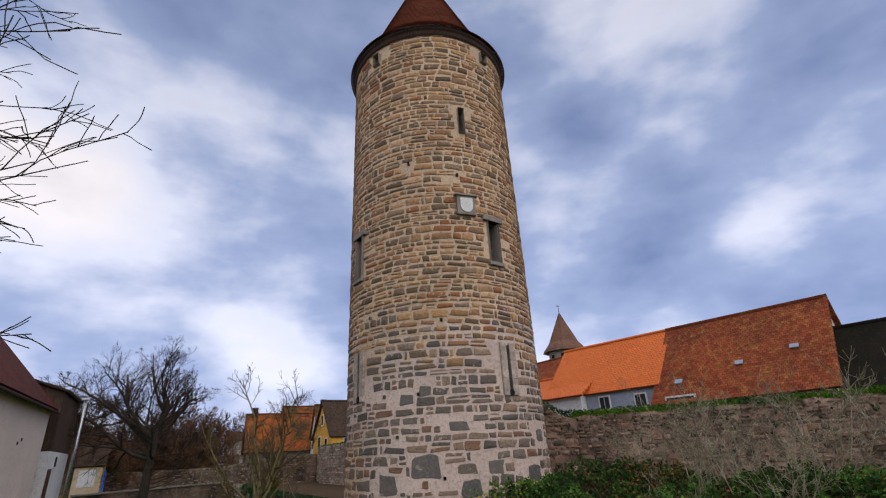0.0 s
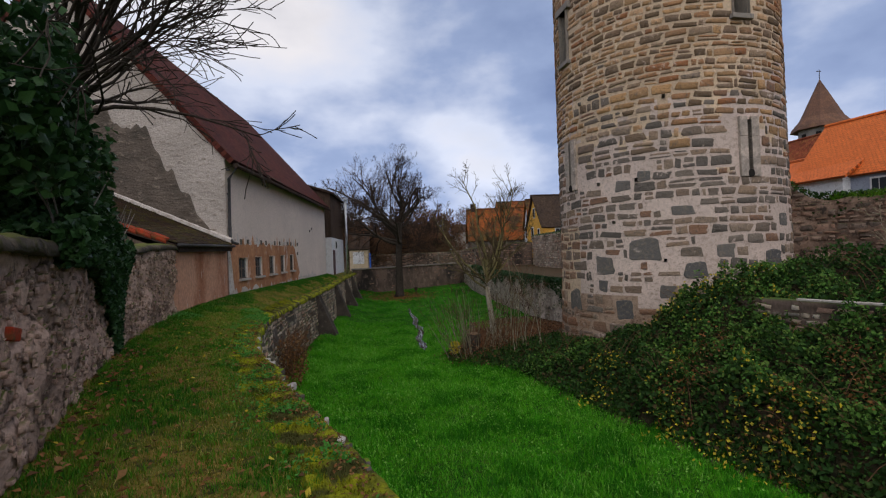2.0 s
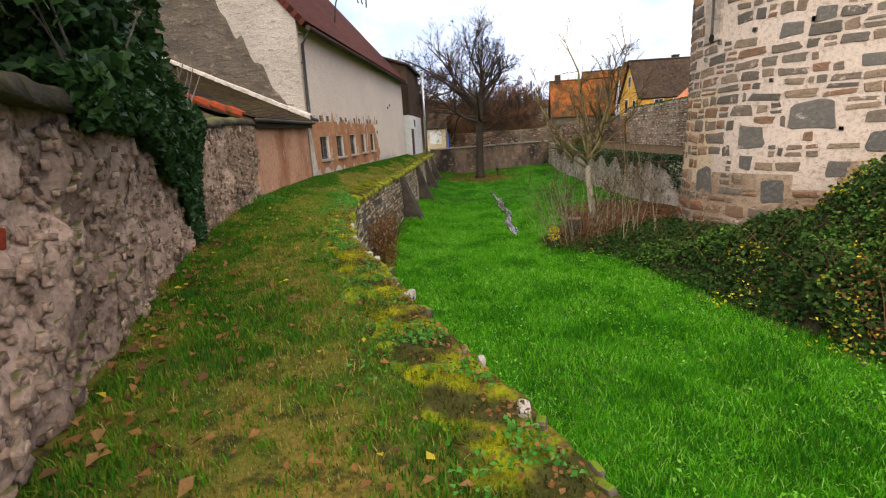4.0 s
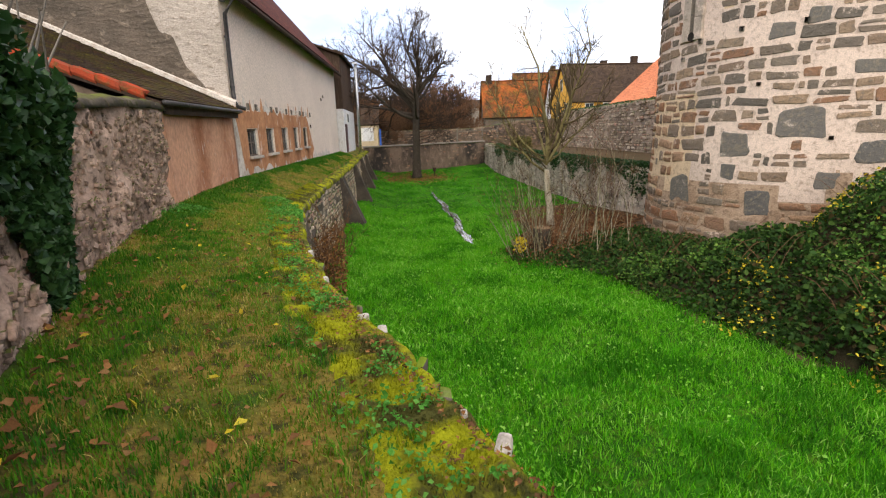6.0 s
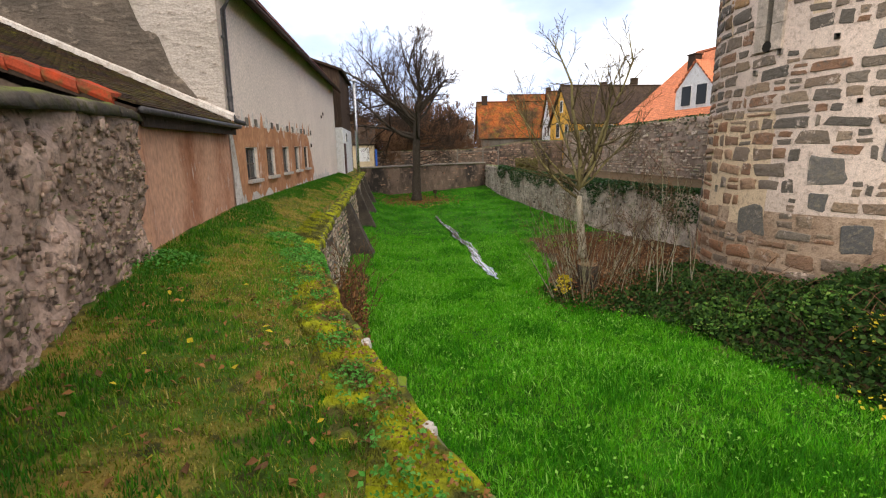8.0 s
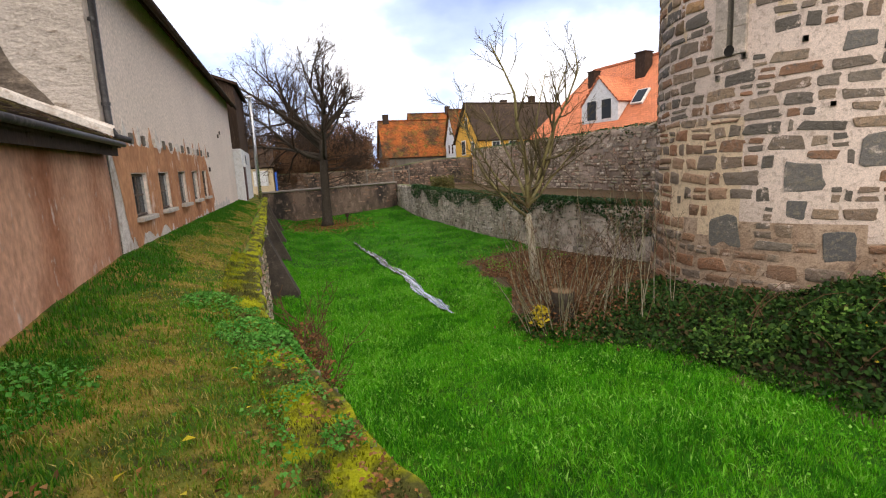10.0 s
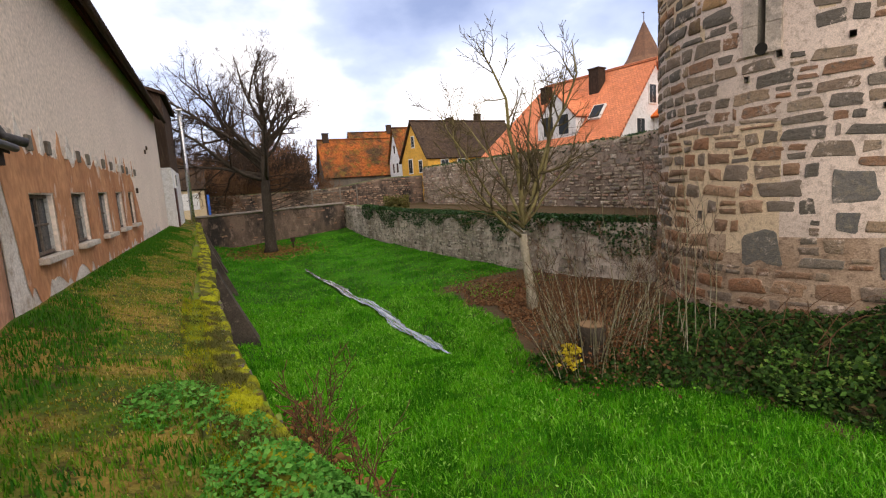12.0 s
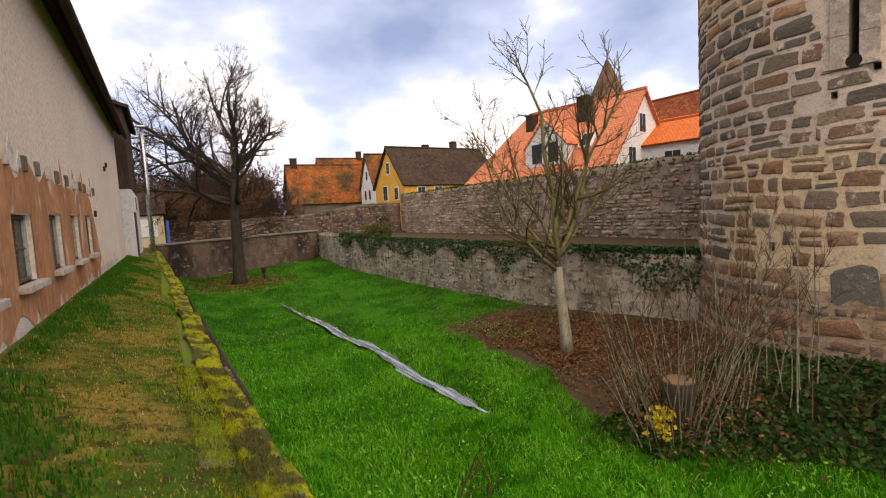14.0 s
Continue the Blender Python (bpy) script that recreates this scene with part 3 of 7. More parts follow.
def moat_z(x, y):
    z = -2.95 + lerp(y, [35, 50, 57], [0, 0.2, 0.95])
    xe = lerp(y, EDGE_Y, EDGE_X)
    z += 0.45 * smooth01(1 - (x - xe - 0.3) / 2.2)
    d = x - lerp(y, BANK_Y, BANK_X)
    slope = lerp(y, [13, 15.5, 17.5, 19.5, 22, 26, 40], [0.42, 0.36, 0.24, 0.14, 0.12, 0.09, 0.03])
    z += min(3.0, max(0.0, d) * slope) + 0.12 * smooth01(d / 0.5 + 0.5) * (1 if y < 26 else 0.4)
    if 22 < y < 47:
        ds = abs(x - lerp(y, STREAM_Y, STREAM_X))
        z -= 0.30 * smooth01(1.0 - ds / 0.85) * smooth01((y - 22) / 1.5)
    return z + 0.05 * nz(x, y, 0, 0.5) + 0.025 * nz(x, y, 3, 1.7)


def end_y(x):
    return 56.6 + (x - 6.4) * 0.37


def ground_z(x, y):
    if y < 53 and x < lerp(y, EDGE_Y, EDGE_X) - 0.25:
        return path_z(x, y) + (0.025 * nz(x, y, 0, 1.3) + 0.015 * nz(x, y, 5, 4.0) if y < 45 else 0)
    if y > end_y(min(x, 6.6)) + 0.25:
        return -0.25 - 0.002 * max(0, y - 60)
    if y > 20.5 and x > lerp(y, LOW_Y, LOW_X) + 0.3:
        return -0.42
    return moat_z(x, y) if y > -14 else -2.5


def spread_axis(a, b, step, far):
    core = list(np.arange(a, b, step))
    out, d = [], step
    x = b
    while x < far:
        out.append(x)
        d *= 1.35
        x += d
    out.append(far)
    low, d, x = [], step, a
    while x > -far:
        d *= 1.35
        x -= d
        low.append(x)
    return list(reversed(low)) + core + out


GX, GY = spread_axis(-8, 16, 0.25, 1800), spread_axis(-6, 60, 0.25, 1800)


def build_ground():
    nx = len(GX)
    verts = [(x, y, ground_z(x, y)) for y in GY for x in GX]
    faces, slots = [], []
    for j in range(len(GY) - 1):
        y = (GY[j] + GY[j + 1]) / 2
        xe, xb = lerp(y, EDGE_Y, EDGE_X), lerp(y, BANK_Y, BANK_X)
        xw = lerp(y, LOW_Y, LOW_X)
        for i in range(nx - 1):
            x = (GX[i] + GX[i + 1]) / 2
            faces.append((j * nx + i, j * nx + i + 1, (j + 1) * nx + i + 1, (j + 1) * nx + i))
            if y > 60 or y < -14 or x > 18 or x < -9:
                s = 3
            elif x < xe:
                s = 1
            elif x > xw + 0.1 and y > 21:
                s = 2
            elif x > xb + 0.35 * nz(x, y, 0, 1.1) and y < 30:
                s = 2
            else:
                s = 0
            slots.append(s)
    me = bpy.data.meshes.new("ground")
    me.from_pydata(verts, [], faces)
    for m in (M_TURF, M_PATH, M_SOIL, M_FIELD):
        me.materials.append(m)
    me.polygons.foreach_set("material_index", slots)
    me.polygons.foreach_set("use_smooth", [True] * len(faces))
    me.update()
    tagged(new("ground", me), "grassy moat floor, raised turf path and soil banks", "ground", kind="structure")


build_ground()


# ---- stone faces ----
def stone_mesh(seed):
    """A unit stone, one metre wide and high, its face one metre proud along -y: a skewed, chipped block."""
    rnd = random.Random(seed)
    base = []
    skew = [rnd.uniform(0.0, 0.13) if rnd.random() < 0.6 else 0.0 for _ in range(4)]
    slope_t, slope_b = rnd.uniform(-0.09, 0.09), rnd.uniform(-0.06, 0.06)
    for k, (cx, cz) in enumerate(((-1, -1), (1, -1), (1, 1), (-1, 1))):
        ox = (0.51 - skew[k]) * cx
        oz = 0.5 * cz + (slope_t if cz > 0 else slope_b) * cx - rnd.uniform(0.0, 0.07) * cz
        j1, j2 = rnd.uniform(0.015, 0.10), rnd.uniform(0.04, 0.22)
        a, b = (ox - cx * j1, oz), (ox, oz - cz * j2)
        base += [b, a] if cx * cz > 0 else [a, b]
        if k == 0:
            base.append((rnd.uniform(-0.25, 0.25), -0.5 + rnd.uniform(-0.04, 0.07)))
        if k == 1:
            base.append((0.5 - rnd.uniform(0.0, 0.06) - 0.5 * (skew[1] + skew[2]), rnd.uniform(-0.15, 0.15)))
        if k == 2:
            base.append((rnd.uniform(-0.25, 0.25), 0.5 + rnd.uniform(-0.10, 0.05)))
    n = len(base)
    g = Geo()
    ring0 = [(x, 0.25, z) for x, z in base]
    ring1 = [(x * 0.99, -0.55 + rnd.uniform(-0.2, 0.2), z * 0.98) for x, z in base]
    ring2 = [(x * rnd.uniform(0.90, 0.96), -1.0 + rnd.uniform(-0.3, 0.3), z * rnd.uniform(0.84, 0.93)) for x, z in base]
    fs = [(k, (k + 1) % n, n + (k + 1) % n, n + k) for k in range(n)] + [(n + k, n + (k + 1) % n, 2 * n + (k + 1) % n, 2 * n + k) for k in range(n)]
    mid = 3 * n
    fs += [(2 * n + k, 2 * n + (k + 1) % n, mid) for k in range(n)]
    g.add(ring0 + ring1 + ring2 + [(rnd.uniform(-0.1, 0.1), -1.0 + rnd.uniform(-0.3, 0.2), rnd.uniform(-0.1, 0.1))], fs)
    return g


UNIT = [stone_mesh(100 + i) for i in range(28)]
UNIT_NP = [np.array(g.v) for g in UNIT]
UNIT_F = UNIT[0].f
UNIT_FLAT = np.array([i for q in UNIT_F for i in q])
UNIT_SIZES = [len(q) for q in UNIT_F]


def courses(u0, u1, z0, z1, heights, widths, rnd, big=0.0):
    """Irregular courses: (u, z, width, height) of each stone."""
    out, z = [], z0
    while z < z1 - heights[0] * 0.6:
        h = min(rnd.uniform(*heights), z1 - z)
        u = u0 + rnd.uniform(-0.2, 0)
        while u < u1:
            w = rnd.uniform(*widths) * (0.75 + 0.5 * h / heights[1])
            if rnd.random() < 0.14:
                w *= 0.45
            if u + w > u1 + 0.1:
                w = max(0.12, u1 - u)
            if h > 0.2 and rnd.random() < 0.15:
                k = rnd.uniform(0.4, 0.6)
                out.append((u + w / 2, z + h * k / 2, w, h * k))
                out.append((u + w / 2, z + h * (1 + k) / 2, w * rnd.uniform(0.8, 1), h * (1 - k)))
            else:
                k = rnd.uniform(0.8, 1.05)
                out.append((u + w / 2, z + h / 2 + rnd.uniform(-0.5, 0.5) * max(0.0, 1 - k) * h, w, h * k))
            u += w
        z += h
    return out


def lay_stones(name, rects, place, material, parent, gap, proud, near, rnd, turn=0.07):
    """Sets stones on a face. place(u, z): point and outward normal. near(u, z): single pieces, at most 300; the rest joined."""
    verts, flat, sizes, count, n_near = [], [], [], 0, 0
    pool = []
    for k in range(len(UNIT)):
        me = UNIT[k].mesh(name)
        me.materials.append(material)
        pool.append(me)
    for u, z, w, h in rects:
        p, n = place(u, z)
        n = n.normalized()
        side = n.cross(Vector((0, 0, -1))).normalized()
        up = side.cross(-n)
        tilt = rnd.uniform(-turn, turn)
        s2 = side * math.cos(tilt) + up * math.sin(tilt)
        u2 = up * math.cos(tilt) - side * math.sin(tilt)
        d = proud * rnd.uniform(0.5, 1.5)
        gx, gz = max(0.05, w - gap * rnd.uniform(0.6, 1.3)), max(0.04, h - gap * rnd.uniform(0.6, 1.3))
        m = Matrix(((s2.x * gx, -n.x * d, u2.x * gz, p.x), (s2.y * gx, -n.y * d, u2.y * gz, p.y), (s2.z * gx, -n.z * d, u2.z * gz, p.z), (0, 0, 0, 1)))
        k = rnd.randrange(len(UNIT))
        if n_near < 300 and near(u, z):
            ob = new(name, pool[k])
            ob.matrix_world = m
            ob.parent = parent
            n_near += 1
        else:
            a = np.array(m)
            verts.append(UNIT_NP[k] @ a[:3, :3].T + a[:3, 3])
            flat.append(UNIT_FLAT + count)
            sizes.extend(UNIT_SIZES)
            count += len(UNIT_NP[k])
    if verts:
        ob = raw(name + "work", np.concatenate(verts), np.concatenate(flat), sizes, material, parent)
        ob["kind"] = "stuff"


class Line:
    """A plan polyline by arc length, walked so that the seen face lies on its right."""

    def __init__(self, pts):
        self.p = [Vector((x, y, 0)) for x, y in pts]
        self.s = [0.0]
        for a, b in zip(self.p, self.p[1:]):
            self.s.append(self.s[-1] + (b - a).length)
        self.length = self.s[-1]

    def at(self, u):
        u = min(max(u, 0.0), self.length - 1e-4)
        i = max(k for k in range(len(self.s) - 1) if self.s[k] <= u)
        a, b = self.p[i], self.p[i + 1]
        d = (b - a).normalized()
        return a + d * (u - self.s[i]), Vector((d.y, -d.x, 0))


def wall_body(line, z0, z1, thick, material, parent, name="wall_body", step=0.3, rough=0.04, scale=2.0, round_top=0.0, batter=0.0):
    """A rough masonry body along a line. z0, z1: functions of (u) giving foot and top."""
    n = max(2, int(line.length / step))
    rows_n = max(10, int((z1(0.5) - z0(0.5)) / max(0.1, step)))
    g = Geo()
    ring = 2 * rows_n + 5
    for i in range(n + 1):
        u = line.length * i / n
        p, nm = line.at(u)
        a, b = z0(u), z1(u)
        prof = [(0.0 + batter * (1 - k / rows_n), a + (b - a) * k / rows_n) for k in range(rows_n + 1)]
        prof += [(-thick * q, b + round_top * math.sin(math.pi * q)) for q in (0.25, 0.5, 0.75)]
        prof += [(-thick, b - (b - a) * k / rows_n) for k in range(rows_n + 1)]
        for d, z in prof:
            q = p + nm * d
            k = rough * (nz(q.x, q.y, z, scale) + 0.6 * nz(q.x + 9, q.y, z, scale * 2.7))
            g.v.append((q.x + nm.x * k, q.y + nm.y * k, z + (0.5 * k if z > a + 0.1 else 0)))
    m = len(g.v) // (n + 1)
    for i in range(n):
        for k in range(m - 1):
            a = i * m + k
            g.f.append((a, a + m, a + m + 1, a + 1))
    g.f.append(tuple(range(m)))
    g.f.append(tuple(reversed(range(n * m, n * m + m))))
    return part(name, g, material, parent, smooth=True)


def stone_wall(name, label, pts, z0, z1, thick, body_mat, stone_mat, heights, widths, gap, proud, near, seed, rough=0.03, round_top=0.0, keep=1.0, batter=0.0, step=0.3, skip=None, loose=0):
    root = thing(name, label, "stone wall", kind="structure")
    line = Line(pts)
    wall_body(line, z0, z1, thick, body_mat, root, step=step, rough=rough, round_top=round_top, batter=batter)
    rnd = random.Random(seed)
    lo, hi = min(z0(u) for u in np.linspace(0, line.length, 20)), max(z1(u) for u in np.linspace(0, line.length, 60))
    rects = []
    for r in courses(0.1, line.length - 0.1, lo, hi, heights, widths, rnd):
        u, z, w, h = r
        if z + h / 2 > z1(u) - 0.03 or z < z0(u) - 0.1 or rnd.random() > keep or (skip and skip(u, z)):
            continue
        rects.append(r)

    for k in range(loose):
        w = rnd.uniform(*widths) * rnd.choice((0.5, 0.8, 1.0, 1.3))
        u = rnd.uniform(0.1, line.length - 0.1)
        rects.append((u, rnd.uniform(lo + 0.2, z1(u) - 0.12), w, w * rnd.uniform(0.45, 0.95)))
    rnd.shuffle(rects)

    def place(u, z):
        p, nm = line.at(u)
        f = (z - z0(u)) / max(0.1, z1(u) - z0(u))
        q = p + nm * (batter * (1 - f))
        k = rough * (nz(q.x, q.y, z, 2.0) + 0.6 * nz(q.x + 9, q.y, z, 5.4))
        q = q + nm * k
        return Vector((q.x, q.y, z)), nm
    lay_stones("stone", rects, place, stone_mat, root, gap, proud, near, rnd, 0.5 if loose else 0.11)
    return root, line


# rubble wall beside the path
LWALL = [(lerp(y, LEFT_Y, LEFT_X), y) for y in np.arange(-9, 13.45, 0.64)]
left_line = Line(LWALL)


def left_top(u):
    p, _ = left_line.at(u)
    return 1.62 + 0.25 * smooth01((p.y - 7.5) / 5.5)


stone_wall("wall_west", "old rubble garden wall with crumbling pinkish lime coat", LWALL, lambda u: -0.3, left_top, 0.45, M_PINK, M_LRUBBLE,
           (0.05, 0.14), (0.035, 0.12), 0.0, 0.02, lambda u, z: 15 < u < 22 and z > 0.2, 11, rough=0.13, keep=0.0, step=0.08, loose=5200)
# retaining wall under the path edge
EWALL = [(lerp(y, EDGE_Y, EDGE_X) , y) for y in [-9, -6, -3] + list(np.arange(0, 22, 0.7)) + list(np.arange(22, 52.6, 1.5))]
edge_line = Line(EWALL)


def edge_top(u):
    p, _ = edge_line.at(u)
    return path_z(p.x, p.y) - 0.02


stone_wall("wall_edge", "mossy grey retaining wall below the turf path", EWALL, lambda u: -3.1, edge_top, 0.5, M_EDGE, M_RUBBLE,
           (0.10, 0.22), (0.2, 0.5), 0.03, 0.03, lambda u, z: 30 < u < 44 and z > -1.2, 12, rough=0.05, keep=0.75, batter=0.12)
# low wall along the far side of the moat
LOWALL = [(lerp(y, LOW_Y, LOW_X), y) for y in (56.6, 52, 47, 42, 38, 34, 30, 27, 24, 21.6)]
LOWALL = [LOWALL[i] for i in range(len(LOWALL) - 1, -1, -1)]
low_line = Line(LOWALL)
LOWREV = list(reversed(LOWALL))
stone_wall("wall_east", "grey rubble moat wall with a moss and ivy capped top", LOWREV, lambda u: -3.2, lambda u: -0.28 + 0.4 * smooth01((14 - u) / 14), 0.5, M_COAT, M_GRUBBLE,
           (0.10, 0.24), (0.15, 0.45), 0.035, 0.035, lambda u, z: u > 22 and z > -2.6, 13, rough=0.09, keep=0.6)
# higher town wall behind it
stone_wall("wall_town", "tall dark sandstone town wall behind the moat", [(15, 57.6), (15, 45), (14.8, 35), (14.2, 22.5)], lambda u: -0.6, lambda u: 3.2 + 0.05 * nz(u, 0, 0, 0.4), 0.7, M_TOWNWALL, M_RUBBLE,
           (0.12, 0.28), (0.2, 0.55), 0.045, 0.05, lambda u, z: u > 14 and z > 1.2, 14, rough=0.13, keep=0.75)
# curtain wall east of the tower
stone_wall("wall_curtain", "dark damp curtain wall overgrown along its top", [(14.2, 19.6), (16.8, 17.6), (20.4, 14.2), (23.4, 9.6), (27, 2), (30, -9)], lambda u: -1.0,
           lambda u: 3.0 + 1.7 * smooth01(1 - u / 2.6) + 0.06 * nz(u, 0, 0, 0.9), 0.8, M_CURTAIN, M_CRUBBLE,
           (0.10, 0.30), (0.18, 0.6), 0.045, 0.05, lambda u, z: u > 3 and z > 1, 15, rough=0.16, keep=0.8)
# wall that closes the moat
stone_wall("wall_north", "dark stained wall with a pale coping across the moat", [(-6.0, 52.0), (6.4, 56.6)], lambda u: -3.0, lambda u: 0.12 + 0.012 * u, 0.5, M_DARKWALL, M_CRUBBLE,
           (0.12, 0.24), (0.2, 0.5), 0.04, 0.03, lambda u, z: u > 2, 16, rough=0.08, keep=0.16)
g = Geo()
end_dir = math.degrees(math.atan2(4.6, 12.4))
mm = pose(-6.0, 52.0, 0.13, 0, 0, end_dir)
for i in range(9):
    g2 = bevelled((i * 1.47, -0.12, 0 + 0.0176 * i), (i * 1.47 + 1.455, 0.62, 0.13 + 0.0176 * i), 0.02, mm)
    part("coping_slab", g2, M_ASHLAR, bpy.data.objects["wall_north"])

# buttresses against the path wall
for y in (25.9, 33.6, 40.2, 46.0):
    x = lerp(y, EDGE_Y, EDGE_X)
    t = path_z(x, y) - 0.12
    g = Geo()
    prof = [(x - 0.3, -3.1), (x + 1.1, -3.1), (x + 1.0, -2.5), (x + 0.55, -1.4), (x + 0.16, t), (x - 0.3, t)]
    n = 6
    for i in range(n + 1):
        yy = y - 0.32 + 0.64 * i / n
        for a, b in prof:
            k = 0.04 * nz(a, yy, b, 3)
            g.v.append((a + k, yy + 0.03 * nz(a + 5, yy, b, 3), b + k))
    m = len(prof)
    for i in range(n):
        for k in range(m):
            g.f.append((i * m + k, i * m + (k + 1) % m, (i + 1) * m + (k + 1) % m, (i + 1) * m + k))
    g.f.append(tuple(reversed(range(m))))
    g.f.append(tuple(range(n * m, n * m + m)))
    tagged(part("buttress", g, M_BUTT), "sloping dark damp stone buttress against the path wall", "buttress", "buttresses of the path wall", "structure")

# ---- the round tower ----
tower = thing("round_tower", "tall round medieval sandstone tower with red conical roof", "tower")
TOP = 21.6
TZ0 = -3.2


def tower_r(z):
    return TOWER_R + 0.13 * smooth01((2 - z) / 6) - 0.006 * z


def tower_at(ang, z, d=0.0):
    r = tower_r(z) + d
    return Vector((TOWER[0] + r * math.cos(ang), TOWER[1] + r * math.sin(ang), z))


# openings: angle, width, foot, head, frame stones
OPEN = [(-98.5, 0.30, 15.3, 16.7, 0), (-156.5, 0.42, 20.2, 20.9, 0), (-74.5, 0.42, 20.3, 20.95, 0), (-82.5, 0.62, 9.0, 10.9, 0), (-173.0, 0.62, 8.9, 10.9, 0),
        (-81.5, 0.16, 3.75, 5.5, 1), (-170.6, 0.15, 3.86, 5.6, 1), (170, 0.13, 0.1, 0.3, 0), (-150.0, 0.11, 3.72, 3.84, 0), (-166.0, 0.11, 3.6, 3.72, 0), (-131.0, 0.11, 3.7, 3.82, 0), (-142.5, 0.1, 2.3, 2.4, 0), (-120, 0.1, 0.9, 1.0, 0), (-174.5, 0.1, 3.2, 3.32, 0), (-160.5, 0.1, 6.9, 7.02, 0), (-118.0, 0.1, 6.4, 6.52, 0), (-104.0, 0.1, 12.9, 13.02, 0), (-133.0, 0.1, 13.6, 13.72, 0), (95, 0.62, 9.0, 10.9, 0), (20, 0.62, 9.0, 10.9, 0)]
angs = set(round(a, 3) for a in np.linspace(-180, 180, 97)[:-1])
zs = set(round(z, 3) for z in np.linspace(TZ0, TOP, 60))
for a, w, z0, z1, fr in OPEN:
    h = math.degrees(w / 2 / TOWER_R)
    angs |= {round(a - h, 3), round(a + h, 3)}
    zs |= {z0, z1}
angs, zs = sorted(angs), sorted(zs)
g = Geo()
for z in zs:
    for a in angs:
        q = tower_at(radians(a), z, 0.012 * nz(a * 0.3, z * 3, 0, 0.8))
        g.v.append(tuple(q))
na = len(angs)


def in_open(ang, z, grow=0.0):
    for a, w, z0, z1, fr in OPEN:
        d = (ang - a + 180) % 360 - 180
        side = w / 2 + grow + (0.30 if fr else 0.0)
        if grow == 0.0:
            side = w / 2
        if abs(radians(d) * TOWER_R) < side - 1e-4 and z0 - grow < z < z1 + grow:
            return True
    return False


for j in range(len(zs) - 1):
    for i in range(na):
        a0, a1 = angs[i], angs[(i + 1) % na] + (360 if i == na - 1 else 0)
        if not in_open((a0 + a1) / 2, (zs[j] + zs[j + 1]) / 2):
            g.f.append((j * na + i, j * na + (i + 1) % na, (j + 1) * na + (i + 1) % na, (j + 1) * na + i))
shell = part("masonry_shell", g, M_MORTAR, tower, "pale lime mortar between the stones", True)
shell.data.materials.append(M_MORTAR_WARM)
shell.data.materials.append(M_FOOTCOAT)
for poly in shell.data.polygons:
    foot_red = 150 < math.degrees(math.atan2(poly.center.y - TOWER[1], poly.center.x - TOWER[0])) % 360 < 196 and poly.center.z < 2.2
    if poly.center.z < -0.35 + 0.8 * nz(poly.center.x, poly.center.y, poly.center.z, 1.1):
        poly.material_index = 2
        continue
    poly.material_index = 1 if foot_red or poly.center.z + 2.2 * nz(poly.center.x, poly.center.y, poly.center.z, 0.4) + 2.6 * nz(poly.center.x, poly.center.y, poly.center.z, 1.7) > 5.8 else 0
for a, w, z0, z1, fr in OPEN:
    c, n, s = tower_at(radians(a), 0), Vector((math.cos(radians(a)), math.sin(radians(a)), 0)), Vector((-math.sin(radians(a)), math.cos(radians(a)), 0))
    m = Matrix(((s.x, -n.x, 0, c.x), (s.y, -n.y, 0, c.y), (0, 0, 1, 0), (0, 0, 0, 1)))
    g = Geo()
    h = w / 2
    dp = 0.9
    vs = [(-h, -0.015, z0), (h, -0.015, z0), (h, -0.015, z1), (-h, -0.015, z1), (-h, dp, z0), (h, dp, z0), (h, dp, z1), (-h, dp, z1)]
    g.add([m @ Vector(p) for p in vs], [(0, 1, 5, 4), (1, 2, 6, 5), (2, 3, 7, 6), (3, 0, 4, 7)])
    op = part("opening", g, M_ASHLAR, tower, "stone-lined opening in the tower wall")
    g = Geo()
    g.add([m @ Vector(p) for p in vs[4:]], [(0, 1, 2, 3)])
    part("dark_inside", g, M_DARK, op)
    if fr:
        for sx in (-1, 1):
            zz = z0 - 0.12
            for k, hh in enumerate((0.62, 0.7, 0.66)):
                x0, x1 = sorted((sx * h, sx * (h + 0.3)))
                part("jamb_stone", bevelled((x0, -0.014, zz), (x1, 0.2, zz + hh - 0.008), 0.008, m), M_PALEASHLAR, op)
                zz += hh
        g = Geo()
        g.tube([m @ Vector((0, -0.02, z0 - 0.02)), m @ Vector((0, 0.3, z0 - 0.02))], [0.13, 0.13], 12)
        part("round_slit_foot", g, M_DARK, op)
    elif w > 0.5:
        part("sill_stone", bevelled((-h - 0.1, -0.06, z0 - 0.16), (h + 0.1, 0.25, z0), 0.02, m), M_ASHLAR, op)
        part("lintel_stone", bevelled((-h - 0.22, -0.035, z1), (h + 0.22, 0.25, z1 + 0.26), 0.02, m), M_ASHLAR, op)
rnd = random.Random(5)
